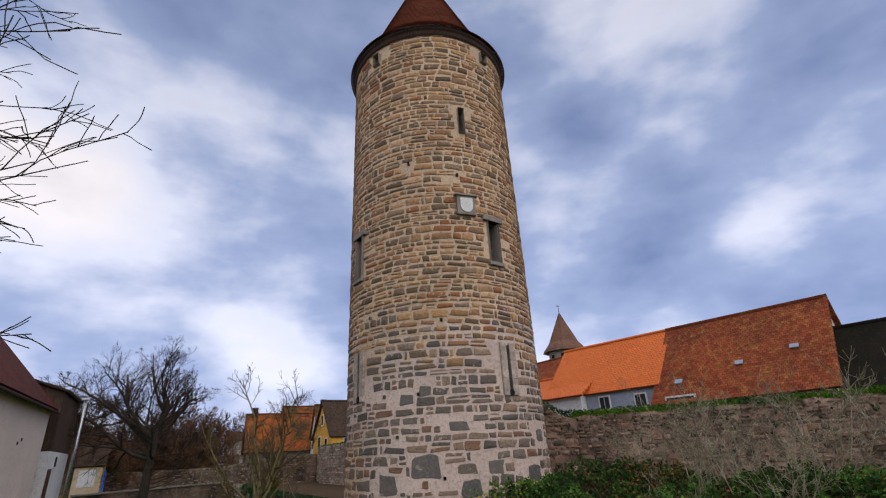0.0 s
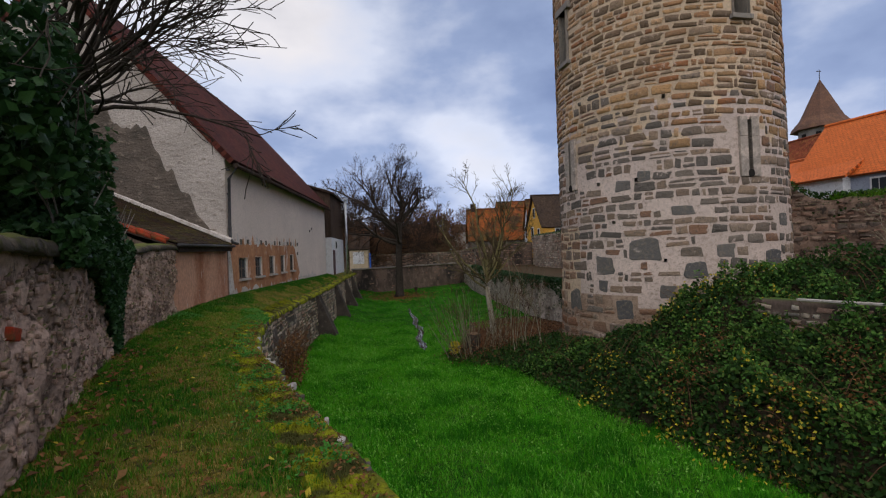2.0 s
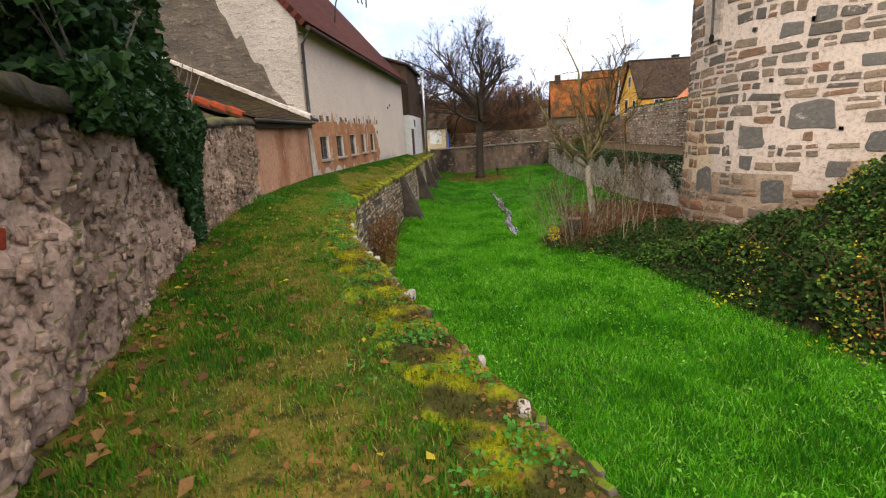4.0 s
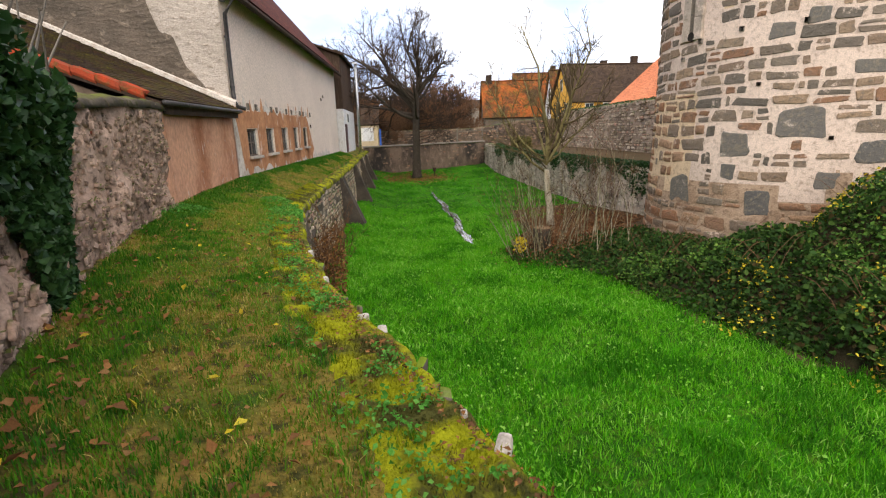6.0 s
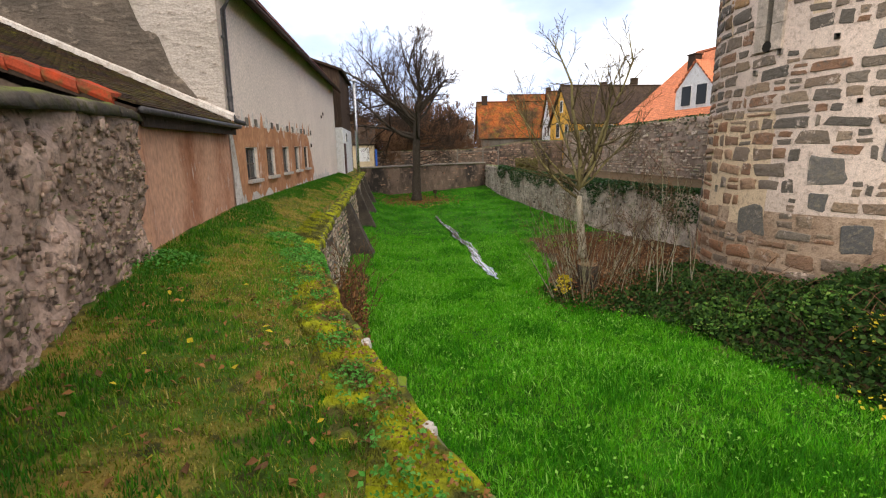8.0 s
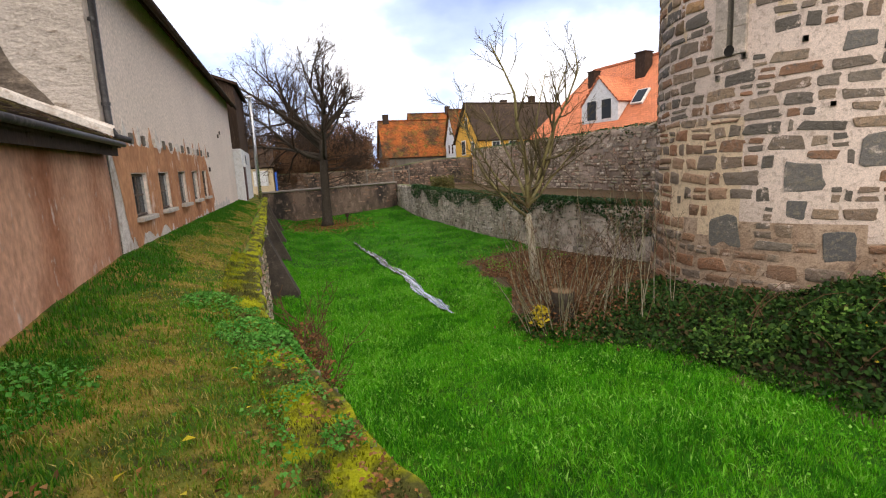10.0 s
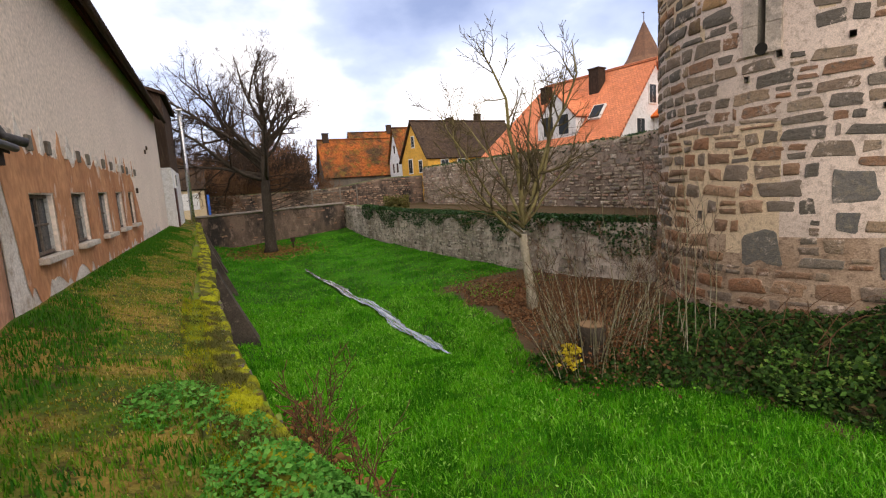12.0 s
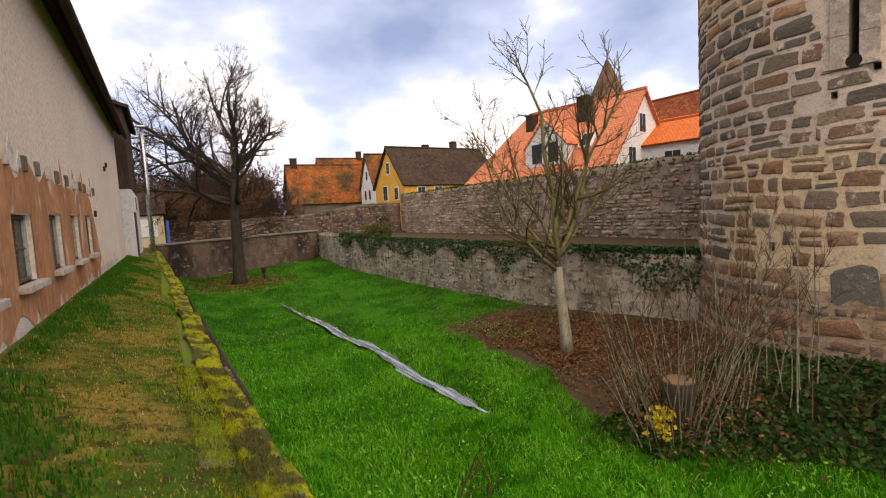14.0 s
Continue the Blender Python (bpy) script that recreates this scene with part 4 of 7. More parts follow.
# larger blocks: angle, height, width, size
BIGS = [(-128.7, 1.33, 1.15, 0.81), (-147.9, 0.8, 0.8, 0.74), (-138.1, -0.76, 0.66, 0.75), (-169.7, -0.55, 0.92, 0.86), (-119.8, -0.1, 0.59, 0.49), (-137.7, 3.6, 0.61, 0.4), (-127.9, 3.86, 0.5, 0.4), (-149.4, 0.06, 0.44, 0.48), (-108, 0.6, 0.8, 0.6), (-95, 1.2, 0.7, 0.5), (-70, 0.9, 0.9, 0.6), (-112, 2.6, 0.8, 0.36), (-60, 2.2, 0.7, 0.5)]
rects = []
for zone0, zone1, hs, ws in ((TZ0, 0.2, (0.20, 0.46), (0.25, 0.8)), (0.2, 6.0, (0.20, 0.44), (0.25, 0.85)), (6.0, 21.3, (0.17, 0.40), (0.28, 0.8))):
    for u, z, w, h in courses(0.0, 2 * math.pi * TOWER_R, zone0, zone1, hs, ws, rnd):
        ang = math.degrees(u / TOWER_R)
        hit = False
        for du in (-0.35, 0, 0.35):
            for dz in (-0.4, 0, 0.4):
                hit |= in_open((math.degrees((u + du * w) / TOWER_R) + 180) % 360 - 180, z + dz * h, 0.03)
        hit |= any(abs((math.degrees(u / TOWER_R) - ba + 180) % 360 - 180) * radians(1) * TOWER_R < (bw + w) / 2 - 0.05 and abs(z - bz) < (bh + h) / 2 - 0.04 for ba, bz, bw, bh in BIGS)
        if not hit:
            rects.append((u, z, w, h))


def tower_place(u, z):
    a = u / TOWER_R
    return tower_at(a, z), Vector((math.cos(a), math.sin(a), 0))


def zone_of(r):
    return 2.2 * nz(r[0] * 0.35, r[1] * 0.4, 0) + 3.4 * nz(r[0] * 2.3, r[1] * 3.1, 5)


def tower_near(u, z):
    a = math.degrees(u / TOWER_R) % 360
    return 165 < a < 262 and -0.2 < z < 4.6


lay_stones("stone", [(radians(a % 360) * TOWER_R, z, w, h) for a, z, w, h in BIGS], tower_place, M_DARKBLOCK, tower, 0.04, 0.012, lambda u, z: True, rnd)
def kind_of(r):
    a, z = math.degrees(r[0] / TOWER_R) % 360, r[1] + zone_of(r)
    if r[1] + 0.5 * zone_of(r) < -0.9 or (150 < a < 198 and z < 2.2):
        return 2
    return 1 if z >= 5.8 else 0


for kind, mat_ in ((0, M_STONE_GREY), (2, M_STONE_RED), (1, M_STONE)):
    lay_stones("stone", [r for r in rects if kind_of(r) == kind], tower_place, mat_, tower, 0.05 if kind == 1 else 0.062, 0.024 if kind == 1 else 0.018, tower_near if kind == 0 else (lambda u, z: False), rnd)

# eaves, cone roof, finial
g = Geo()
seg = 72
prof = [(tower_r(TOP) + 0.02, 21.2), (tower_r(TOP) + 0.1, 21.3), (tower_r(TOP) + 0.12, 21.5), (tower_r(TOP) + 0.2, 21.58), (tower_r(TOP) + 0.2, 21.74), (tower_r(TOP) - 0.2, 21.9)]
for r, z in prof:
    for k in range(seg):
        a = 2 * math.pi * k / seg
        g.v.append((TOWER[0] + r * math.cos(a), TOWER[1] + r * math.sin(a), z))
for j in range(len(prof) - 1):
    for k in range(seg):
        g.f.append((j * seg + k, j * seg + (k + 1) % seg, (j + 1) * seg + (k + 1) % seg, (j + 1) * seg + k))
part("eaves_cornice", g, M_WOOD, tower, "dark moulded eaves under the roof")
roof = new("roof")
roof.parent = tower
roof["label"] = "steep red tiled cone roof"
APEX = 31.2
tv, tf, ts = [], [], []
rows_n = 52
for j in range(rows_n):
    f0, f1 = j / rows_n, (j + 1.25) / rows_n

    def cone(f):
        z = 21.72 + (APEX - 21.72) * f
        r = 4.0 * (1 - f) + 0.45 * (max(0.0, 0.16 - f) / 0.16) ** 1.3
        return max(0.02, r), z
    (r0, z0), (r1, z1) = cone(f0), cone(min(1, f1))
    n = max(10, int(2 * math.pi * r0 / 0.24))
    for k in range(n):
        a0, a1 = 2 * math.pi * (k + 0.5 * (j % 2)) / n, 2 * math.pi * (k + 0.94 + 0.5 * (j % 2)) / n
        b = len(tv)
        for a, r, z in ((a0, r0 + 0.035, z0), (a1, r0 + 0.035, z0), (a1, r1, z1), (a0, r1, z1), (a0, r0 - 0.02, z0), (a1, r0 - 0.02, z0)):
            tv.append((TOWER[0] + r * math.cos(a), TOWER[1] + r * math.sin(a), z))
        tf += [b, b + 1, b + 2, b + 3, b + 4, b + 5, b + 1, b]
        ts += [4, 4]
ob = raw("tilework", tv, tf, ts, M_CONE, roof)
ob["kind"] = "stuff"
g = Geo()
g.tube([(TOWER[0], TOWER[1], APEX - 0.6), (TOWER[0], TOWER[1], 33.3)], [0.07, 0.03], 8)
part("finial_rod", g, M_WOOD, tower)
bm = bmesh.new()
bmesh.ops.create_uvsphere(bm, u_segments=16, v_segments=10, radius=0.26, matrix=Matrix.Translation((TOWER[0], TOWER[1], 32.3)))
me = bpy.data.meshes.new("finial_ball")
bm.to_mesh(me)
bm.free()
part("finial_ball", me, M_WOOD, tower, "", True)
g = Geo()
g.box((TOWER[0] - 0.9, TOWER[1] + 0.3, 33.05), (TOWER[0] + 0.1, TOWER[1] + 0.33, 33.1))
g.add([(TOWER[0] + 0.1, TOWER[1] + 0.32, 32.95), (TOWER[0] + 0.5, TOWER[1] + 0.32, 33.2), (TOWER[0] + 0.1, TOWER[1] + 0.32, 33.2), (TOWER[0] + 0.1, TOWER[1] + 0.34, 32.95), (TOWER[0] + 0.5, TOWER[1] + 0.34, 33.2), (TOWER[0] + 0.1, TOWER[1] + 0.34, 33.2)], [(0, 1, 2), (5, 4, 3), (0, 3, 4, 1), (1, 4, 5, 2), (2, 5, 3, 0)])
part("weather_vane", g, M_WOOD, tower)
# shield plaque
a = radians(-100)
c, n, s = tower_at(a, 0), Vector((math.cos(a), math.sin(a), 0)), Vector((-math.sin(a), math.cos(a), 0))
m = Matrix(((s.x, -n.x, 0, c.x), (s.y, -n.y, 0, c.y), (0, 0, 1, 0), (0, 0, 0, 1)))
plaque = part("plaque", bevelled((-0.42, -0.05, 11.0), (0.42, 0.1, 11.9), 0.02, m), M_ASHLAR, tower, "stone plaque with a pale carved shield")
part("plaque_hood", bevelled((-0.52, -0.14, 11.88), (0.52, 0.1, 11.97), 0.02, m), M_ASHLAR, plaque)
g = Geo()
outline = [(-0.28, 11.78), (-0.28, 11.4)] + [(-0.28 * math.cos(k * math.pi / 8), 11.4 - 0.3 * math.sin(k * math.pi / 8)) for k in range(1, 8)] + [(0.28, 11.4), (0.28, 11.78)]
nn = len(outline)
g.add([m @ Vector((x, -0.09, z)) for x, z in outline] + [m @ Vector((x, -0.03, z)) for x, z in outline],
      [tuple(reversed(range(nn)))] + [(k, (k + 1) % nn, nn + (k + 1) % nn, nn + k) for k in range(nn)])
part("shield", g, M_WHITE, plaque)

# ---- the long house beside the path ----
HX, HY0, HY1 = -6.8, 18.8, 40.3
SH = 0.018


def rise(y):
    return SH * (y - HY0)


house = thing("long_house", "large beige plastered house with steep red tiled roof", "house")
EAVE0, RIDGE_X, RIDGE_Z = 5.45, -12.8, 12.3
WINY = [(19.93, 20.92), (22.0, 22.95), (24.12, 25.05), (26.2, 27.05), (28.2, 29.05)]


def win_z(y):
    return 0.78 + 0.010 * (y - 20), 1.60 + 0.018 * (y - 20)


# long wall with real window openings
ys = sorted([HY0, HY1] + [v for w in WINY for v in w] + list(np.arange(31, 40, 1.5)))
g = Geo()
for a, b in zip(ys, ys[1:]):
    win = any(abs(a - w[0]) < 1e-6 for w in WINY)
    z0, z1 = win_z((a + b) / 2)
    spans = [(-0.3, z0), (z1, None)] if win else [(-0.3, None)]
    for lo, hi in spans:
        ta, tb = (hi, hi) if hi is not None else (EAVE0 + rise(a), EAVE0 + rise(b))
        g.add([(HX, a, lo), (HX, b, lo), (HX, b, tb), (HX, a, ta)], [(0, 1, 2, 3)])
        g.add([(HX - 0.35, a, lo), (HX - 0.35, b, lo), (HX - 0.35, b, tb), (HX - 0.35, a, ta)], [(3, 2, 1, 0)])
    if win:
        for p in ([(HX, a, z0), (HX, b, z0), (HX - 0.35, b, z0), (HX - 0.35, a, z0)], [(HX, a, z1), (HX - 0.35, a, z1), (HX - 0.35, b, z1), (HX, b, z1)],
                  [(HX, a, z0), (HX - 0.35, a, z0), (HX - 0.35, a, z1), (HX, a, z1)], [(HX, b, z0), (HX, b, z1), (HX - 0.35, b, z1), (HX - 0.35, b, z0)]):
            g.add(p, [(0, 1, 2, 3)])
part("side_wall", g, M_PLASTER, house)
g = Geo()
g.add([(HX - 0.36, HY0 + 0.4, -0.3), (HX - 3, HY0 + 0.4, -0.3), (HX - 3, HY1 - 0.4, -0.3), (HX - 0.36, HY1 - 0.4, -0.3), (HX - 3, HY0 + 0.4, 4), (HX - 3, HY1 - 0.4, 4)], [(0, 1, 2, 3), (1, 4, 5, 2)])
part("inner_room", g, M_DARK, house)
# ochre plinth coat with a ragged outline, a little proud of the wall
g = Geo()
N = 150
zt, zb = [], []
for i in range(N + 1):
    y = HY0 + 0.02 + (31.2 - HY0) * i / N
    f = smooth01((31.2 - y) / 2.2)
    zt.append(max(0.1, 2.15 + 0.012 * (y - 19) + 0.16 * nz(y * 2.3, 0, 0) + 0.10 * nz(y * 7, 3, 0)) * f + 0.25 * (1 - f))
    zb.append(0.22 + 0.75 * max(0, nz(y * 0.8, 7, 0)) + 0.4 * max(0, nz(y * 3.1, 9, 0)) + 1.7 * smooth01((19.45 - y) / 0.5))
for i in range(N):
    y0, y1 = HY0 + 0.02 + (31.2 - HY0) * i / N, HY0 + 0.02 + (31.2 - HY0) * (i + 1) / N
    w = next((w for w in WINY if w[0] - 0.02 < (y0 + y1) / 2 < w[1] + 0.02), None)
    z0, z1 = win_z((y0 + y1) / 2)
    for lo, hi in ([(None, z0 - 0.04), (z1 + 0.02, None)] if w else [(None, None)]):
        a0, a1 = (zb[i], zb[i + 1]) if lo is None else (lo, lo)
        b0, b1 = (zt[i], zt[i + 1]) if hi is None else (hi, hi)
        if b0 > a0 and b1 > a1:
            x = HX + 0.012
            g.add([(x, y0, a0), (x, y1, a1), (x, y1, b1), (x, y0, b0)], [(0, 1, 2, 3)])
part("ochre_plinth", g, M_OCHRE, house, "peeling ochre plaster with ragged edges")
g = Geo()
for i in range(N):
    y0, y1 = HY0 + 0.01 + 17 * i / N, HY0 + 0.01 + 17 * (i + 1) / N
    h0, h1 = [0.45 + 0.3 * nz(y * 1.7, 5, 0) + 0.12 * nz(y * 6, 5, 0) + 1.7 * smooth01((19.6 - y) / 0.6) for y in (y0, y1)]
    g.add([(HX + 0.006, y0, -0.2), (HX + 0.006, y1, -0.2), (HX + 0.006, y1, h1), (HX + 0.006, y0, h0)], [(0, 1, 2, 3)])
part("bare_foot", g, M_WHITEP, house, "bare whitish plaster along the foot")
# gable wall
g = Geo()
xs = np.linspace(HX, 2 * RIDGE_X - HX, 40)
n = 26


def gable_top(x):
    return EAVE0 + (RIDGE_Z - EAVE0) * (1 - abs(x - RIDGE_X) / (HX - RIDGE_X))


for x in xs:
    t = gable_top(x)
    for k in range(n + 1):
        z = -0.3 + (t + 0.3) * k / n
        k1 = smooth01((HX - x) / 0.5)
        g.v.append((x, HY0 - 0.03 + k1 * (0.03 * nz(x, z, 0, 2.0) + 0.03 * nz(x, z, 4, 5.0)), z))
for i in range(len(xs) - 1):
    for k in range(n):
        g.f.append((i * (n + 1) + k, i * (n + 1) + k + 1, (i + 1) * (n + 1) + k + 1, (i + 1) * (n + 1) + k))
part("gable_wall", g, M_GABLE, house, "patched cream plaster gable", True)
# darker patch where the coat has fallen off, 1 cm proud of the gable
g = Geo()
cols = np.linspace(-7.35, -16.5, 130)
rows_g = 30
for x in cols:
    t = lerp(-x, [7.3, 7.5, 9.1, 10.2, 12, 16.5], [2.4, 2.9, 5.6, 6.9, 7.6, 8.2]) + 0.6 * nz(x * 1.2, 0, 0) + 0.45 * nz(x * 3.4, 3, 0)
    t = min(t, gable_top(x) - 0.3)
    for k in range(rows_g + 1):
        z = 1.5 + (t - 1.5) * k / rows_g
        g.v.append((x, HY0 - 0.075 + 0.03 * nz(x, z, 0, 2.0) + 0.02 * nz(x, z, 4, 5.0) - (0.0 if k < rows_g else -0.06), z))
for i in range(len(cols) - 1):
    for k in range(rows_g):
        q = i * (rows_g + 1) + k
        g.f.append((q, q + 1, q + rows_g + 2, q + rows_g + 1))
part("bare_coat", g, M_BAREGABLE, house, "dark patch of old coat on the gable", True)
g = Geo()
g.add([(HX, HY1, -0.3), (2 * RIDGE_X - HX, HY1, -0.3), (2 * RIDGE_X - HX, HY1, EAVE0 + rise(HY1)), (RIDGE_X, HY1, RIDGE_Z + rise(HY1)), (HX, HY1, EAVE0 + rise(HY1))], [(0, 1, 2, 3, 4)])
g.add([(2 * RIDGE_X - HX, HY0, -0.3), (2 * RIDGE_X - HX, HY1, -0.3), (2 * RIDGE_X - HX, HY1, EAVE0 + 0.4), (2 * RIDGE_X - HX, HY0, EAVE0)], [(0, 3, 2, 1)])
part("rear_wall", g, M_PLASTER, house)


def roof_slab(name, a, b, c, d, thick, mat, parent, label=""):
    """A roof plane: a-b along the eave, c-d along the ridge, with thickness; its local x runs along the eave and y up the slope."""
    a, b, c, d = [Vector(p) for p in (a, b, c, d)]
    nrm = (b - a).cross(d - a).normalized()
    if nrm.z < 0:
        nrm = -nrm
    ex = (b - a).normalized()
    ey = (d - a) - ex * (d - a).dot(ex)
    ey.normalize()
    m = Matrix(((nrm.x, ex.x, ey.x, a.x), (nrm.y, ex.y, ey.y, a.y), (nrm.z, ex.z, ey.z, a.z), (0, 0, 0, 1)))
    inv = m.inverted()
    g = Geo()
    top = [inv @ p for p in (a, b, c, d)]
    low = [inv @ (p - nrm * thick) for p in (a, b, c, d)]
    g.add(top + low, [(0, 1, 2, 3), (7, 6, 5, 4), (0, 4, 5, 1), (1, 5, 6, 2), (2, 6, 7, 3), (3, 7, 4, 0)])
    ob = part(name, g, mat, parent, label)
    ob.matrix_local = m
    return ob


EV = 0.38
slope = (RIDGE_Z - EAVE0) / (HX - RIDGE_X)
ry0, ry1 = HY0 - 0.12, HY1 + 0.25
roof_slab("roof_plane", (HX + EV, ry0, EAVE0 - slope * EV + 0.25), (HX + EV, ry1, EAVE0 - slope * EV + 0.25 + rise(ry1)), (RIDGE_X, ry1, RIDGE_Z + 0.25 + rise(ry1)), (RIDGE_X, ry0, RIDGE_Z + 0.25), 0.22, M_ROOF, house)
roof_slab("roof_plane", (2 * RIDGE_X - HX - EV, ry0, EAVE0 - slope * EV + 0.25), (2 * RIDGE_X - HX - EV, ry1, EAVE0 - slope * EV + 0.25 + rise(ry1)), (RIDGE_X, ry1, RIDGE_Z + 0.25 + rise(ry1)), (RIDGE_X, ry0, RIDGE_Z + 0.25), 0.22, M_ROOF, house)
g = Geo()
z0 = EAVE0 - slope * EV + 0.03
g.tube([(HX + EV + 0.05, ry0, z0), (HX + EV + 0.05, ry1, z0 + rise(ry1))], [0.085, 0.085], 10)
part("gutter", g, M_WOOD, house, "dark gutter along the eaves")
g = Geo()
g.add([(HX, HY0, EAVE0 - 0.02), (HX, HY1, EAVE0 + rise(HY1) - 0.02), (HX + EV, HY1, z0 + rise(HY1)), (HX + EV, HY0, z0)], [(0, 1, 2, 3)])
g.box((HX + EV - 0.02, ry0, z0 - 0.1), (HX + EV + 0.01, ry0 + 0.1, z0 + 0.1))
# near-black here puts the shade under the eaves into the soffit's colour
part("soffit", g, M_NEARBLACK, house)
# drainpipe at the corner
g = Geo()
g.tube([(HX + EV + 0.02, HY0 + 0.12, z0), (HX + 0.1, HY0 + 0.1, z0 - 0.45), (HX + 0.07, HY0 + 0.1, 3), (HX + 0.07, HY0 + 0.1, 2.35), (HX + 0.14, HY0 + 0.12, 2.2), (HX + 0.3, HY0 + 0.25, 2.14)], [0.055] * 6, 10)
pipe = part("drainpipe", g, M_PIPE, house, "zinc drainpipe at the house corner", True)
for z in (2.7, 4.0, 4.9):
    g = Geo()
    g.tube([(HX + 0.07, HY0 + 0.1, z), (HX + 0.07, HY0 + 0.1, z + 0.05)], [0.068, 0.068], 10)
    part("pipe_clamp", g, M_PIPE, pipe)
# windows
for k, (a, b) in enumerate(WINY):
    z0, z1 = win_z((a + b) / 2)
    x = HX - 0.1
    w = part("window", bevelled((x - 0.02, a + 0.01, z0), (x + 0.05, a + 0.06, z1), 0.008), M_DARKFRAME, house, "small old window with dark and white frame and pale sill")
    for p, q in (((x - 0.02, b - 0.06, z0), (x + 0.05, b - 0.01, z1)), ((x - 0.02, a + 0.06, z1 - 0.05), (x + 0.05, b - 0.06, z1)), ((x - 0.02, a + 0.06, z0), (x + 0.05, b - 0.06, z0 + 0.05)),
                 ((x - 0.01, (a + b) / 2 - 0.022, z0 + 0.05), (x + 0.04, (a + b) / 2 + 0.022, z1 - 0.05)), ((x - 0.005, a + 0.06, (z0 + z1) / 2 - 0.015), (x + 0.03, b - 0.06, (z0 + z1) / 2 + 0.015))):
        part("window_frame", bevelled(p, q, 0.008), M_DULLWHITE if p[1] > b - 0.08 and k < 4 else M_DARKFRAME, w)
    g = Geo()
    g.box((x, a + 0.05, z0 + 0.04), (x + 0.012, b - 0.06, z1 - 0.05))
    part("pane", g, M_GLASS, w)
    part("window_sill", bevelled((HX - 0.2, a - 0.1, z0 - 0.09), (HX + 0.13, b + 0.1, z0 + 0.0), 0.015), M_SILL, w)
# row of beam sockets above the plinth
for i in range(14):
    y = 19.4 + i * 0.82 + 0.1 * math.sin(i * 5.1)
    z = 2.16 + 0.012 * (y - 19)
    g = bevelled((HX - 0.05, y, z), (HX + 0.05, y + 0.16, z + 0.2), 0.015)
    part("beam_end", g, M_GREYWOOD if i % 3 else M_WHITEP, house)
rnd = random.Random(77)
for i in range(26):
    y = 19.1 + i * 0.44 + rnd.uniform(-0.15, 0.15)
    h = rnd.uniform(0.12, 0.55)
    w = rnd.uniform(0.08, 0.2)
    z = 2.12 + 0.012 * (y - 19)
    ring = [(-w, 0.0), (w, 0.0), (w * rnd.uniform(0.6, 1.1), h * 0.45), (w * rnd.uniform(0.1, 0.5), h * 0.85), (0.0, h), (-w * rnd.uniform(0.1, 0.5), h * 0.8), (-w * rnd.uniform(0.6, 1.1), h * 0.4)]
    g = Geo()
    nn = len(ring)
    g.add([(HX + 0.009, y + a, z + b) for a, b in ring] + [(HX - 0.01, y + a * 1.1, z + b * 1.05) for a, b in ring], [tuple(range(nn))] + [(k, nn + k, nn + (k + 1) % nn, (k + 1) % nn) for k in range(nn)])
    part("plaster_patch", g, M_WHITEP if i % 3 else M_OCHRE, house, "pale ragged plaster patch")
for y, z in ((34.6, 3.5), (33.9, 3.3), (30.0, 1.75)):
    part("wall_anchor", bevelled((HX, y, z), (HX + 0.06, y + 0.05, z + 0.16), 0.01), M_WOOD, house)

# ---- lean-to shed ----
shed = thing("lean_to_shed", "salmon plastered lean-to shed with a mossy tiled roof", "shed")
line = Line([(-6.2, 13.4), (-6.35, 14.0), (-6.8, 18.75)])
wall_body(line, lambda u: -0.3, lambda u: 1.92, 0.35, M_SALMON, shed, "front_wall", 0.25, 0.015, 2.0)


def shed_z(x, y):
    ex = lerp(y, [13.4, 18.8], [-6.15, -6.62])
    return 2.07 + 0.018 * (y - 13.4) + (0.36 + 0.02 * (y - 13.4)) * (ex - x)


def shed_pt(u, v, lift=0.0):
    """u along the eave from the south verge, v up the slope."""
    y = 13.25 + u
    x = lerp(y, [13.4, 18.8], [-6.1, -6.57]) - v * 0.91
    return (x, y, shed_z(x, y) + lift)


SW, SLEN = 5.45, 6.2
g = Geo()
nu, nv = 12, 12
for lift in (-0.07, -0.15):
    for a in range(nu + 1):
        for b in range(nv + 1):
            g.v.append(shed_pt(SW * a / nu, SLEN * b / nv, lift))
off = (nu + 1) * (nv + 1)
for a in range(nu):
    for b in range(nv):
        q = a * (nv + 1) + b
        g.f.append((q, q + nv + 1, q + nv + 2, q + 1))
        g.f.append((off + q, off + q + 1, off + q + nv + 2, off + q + nv + 1))
for b in range(nv):
    g.f.append((b, b + 1, off + b + 1, off + b))
for a in range(nu):
    q = a * (nv + 1)
    g.f.append((q, off + q, off + q + nv + 1, q + nv + 1))
part("roof_deck", g, M_WOOD, shed)
g = Geo()
g.add([(-6.6, 13.45, -0.3), (-12, 13.45, -0.3), (-12, 13.45, 4.2), (-6.6, 13.45, 1.9)], [(0, 1, 2, 3)])
g.add([(-12, 13.45, -0.3), (-12, 18.8, -0.3), (-12, 18.8, 4.2), (-12, 13.45, 4.2)], [(0, 1, 2, 3)])
part("back_walls", g, M_DARKWALL, shed)
rnd = random.Random(8)
tile_g = []
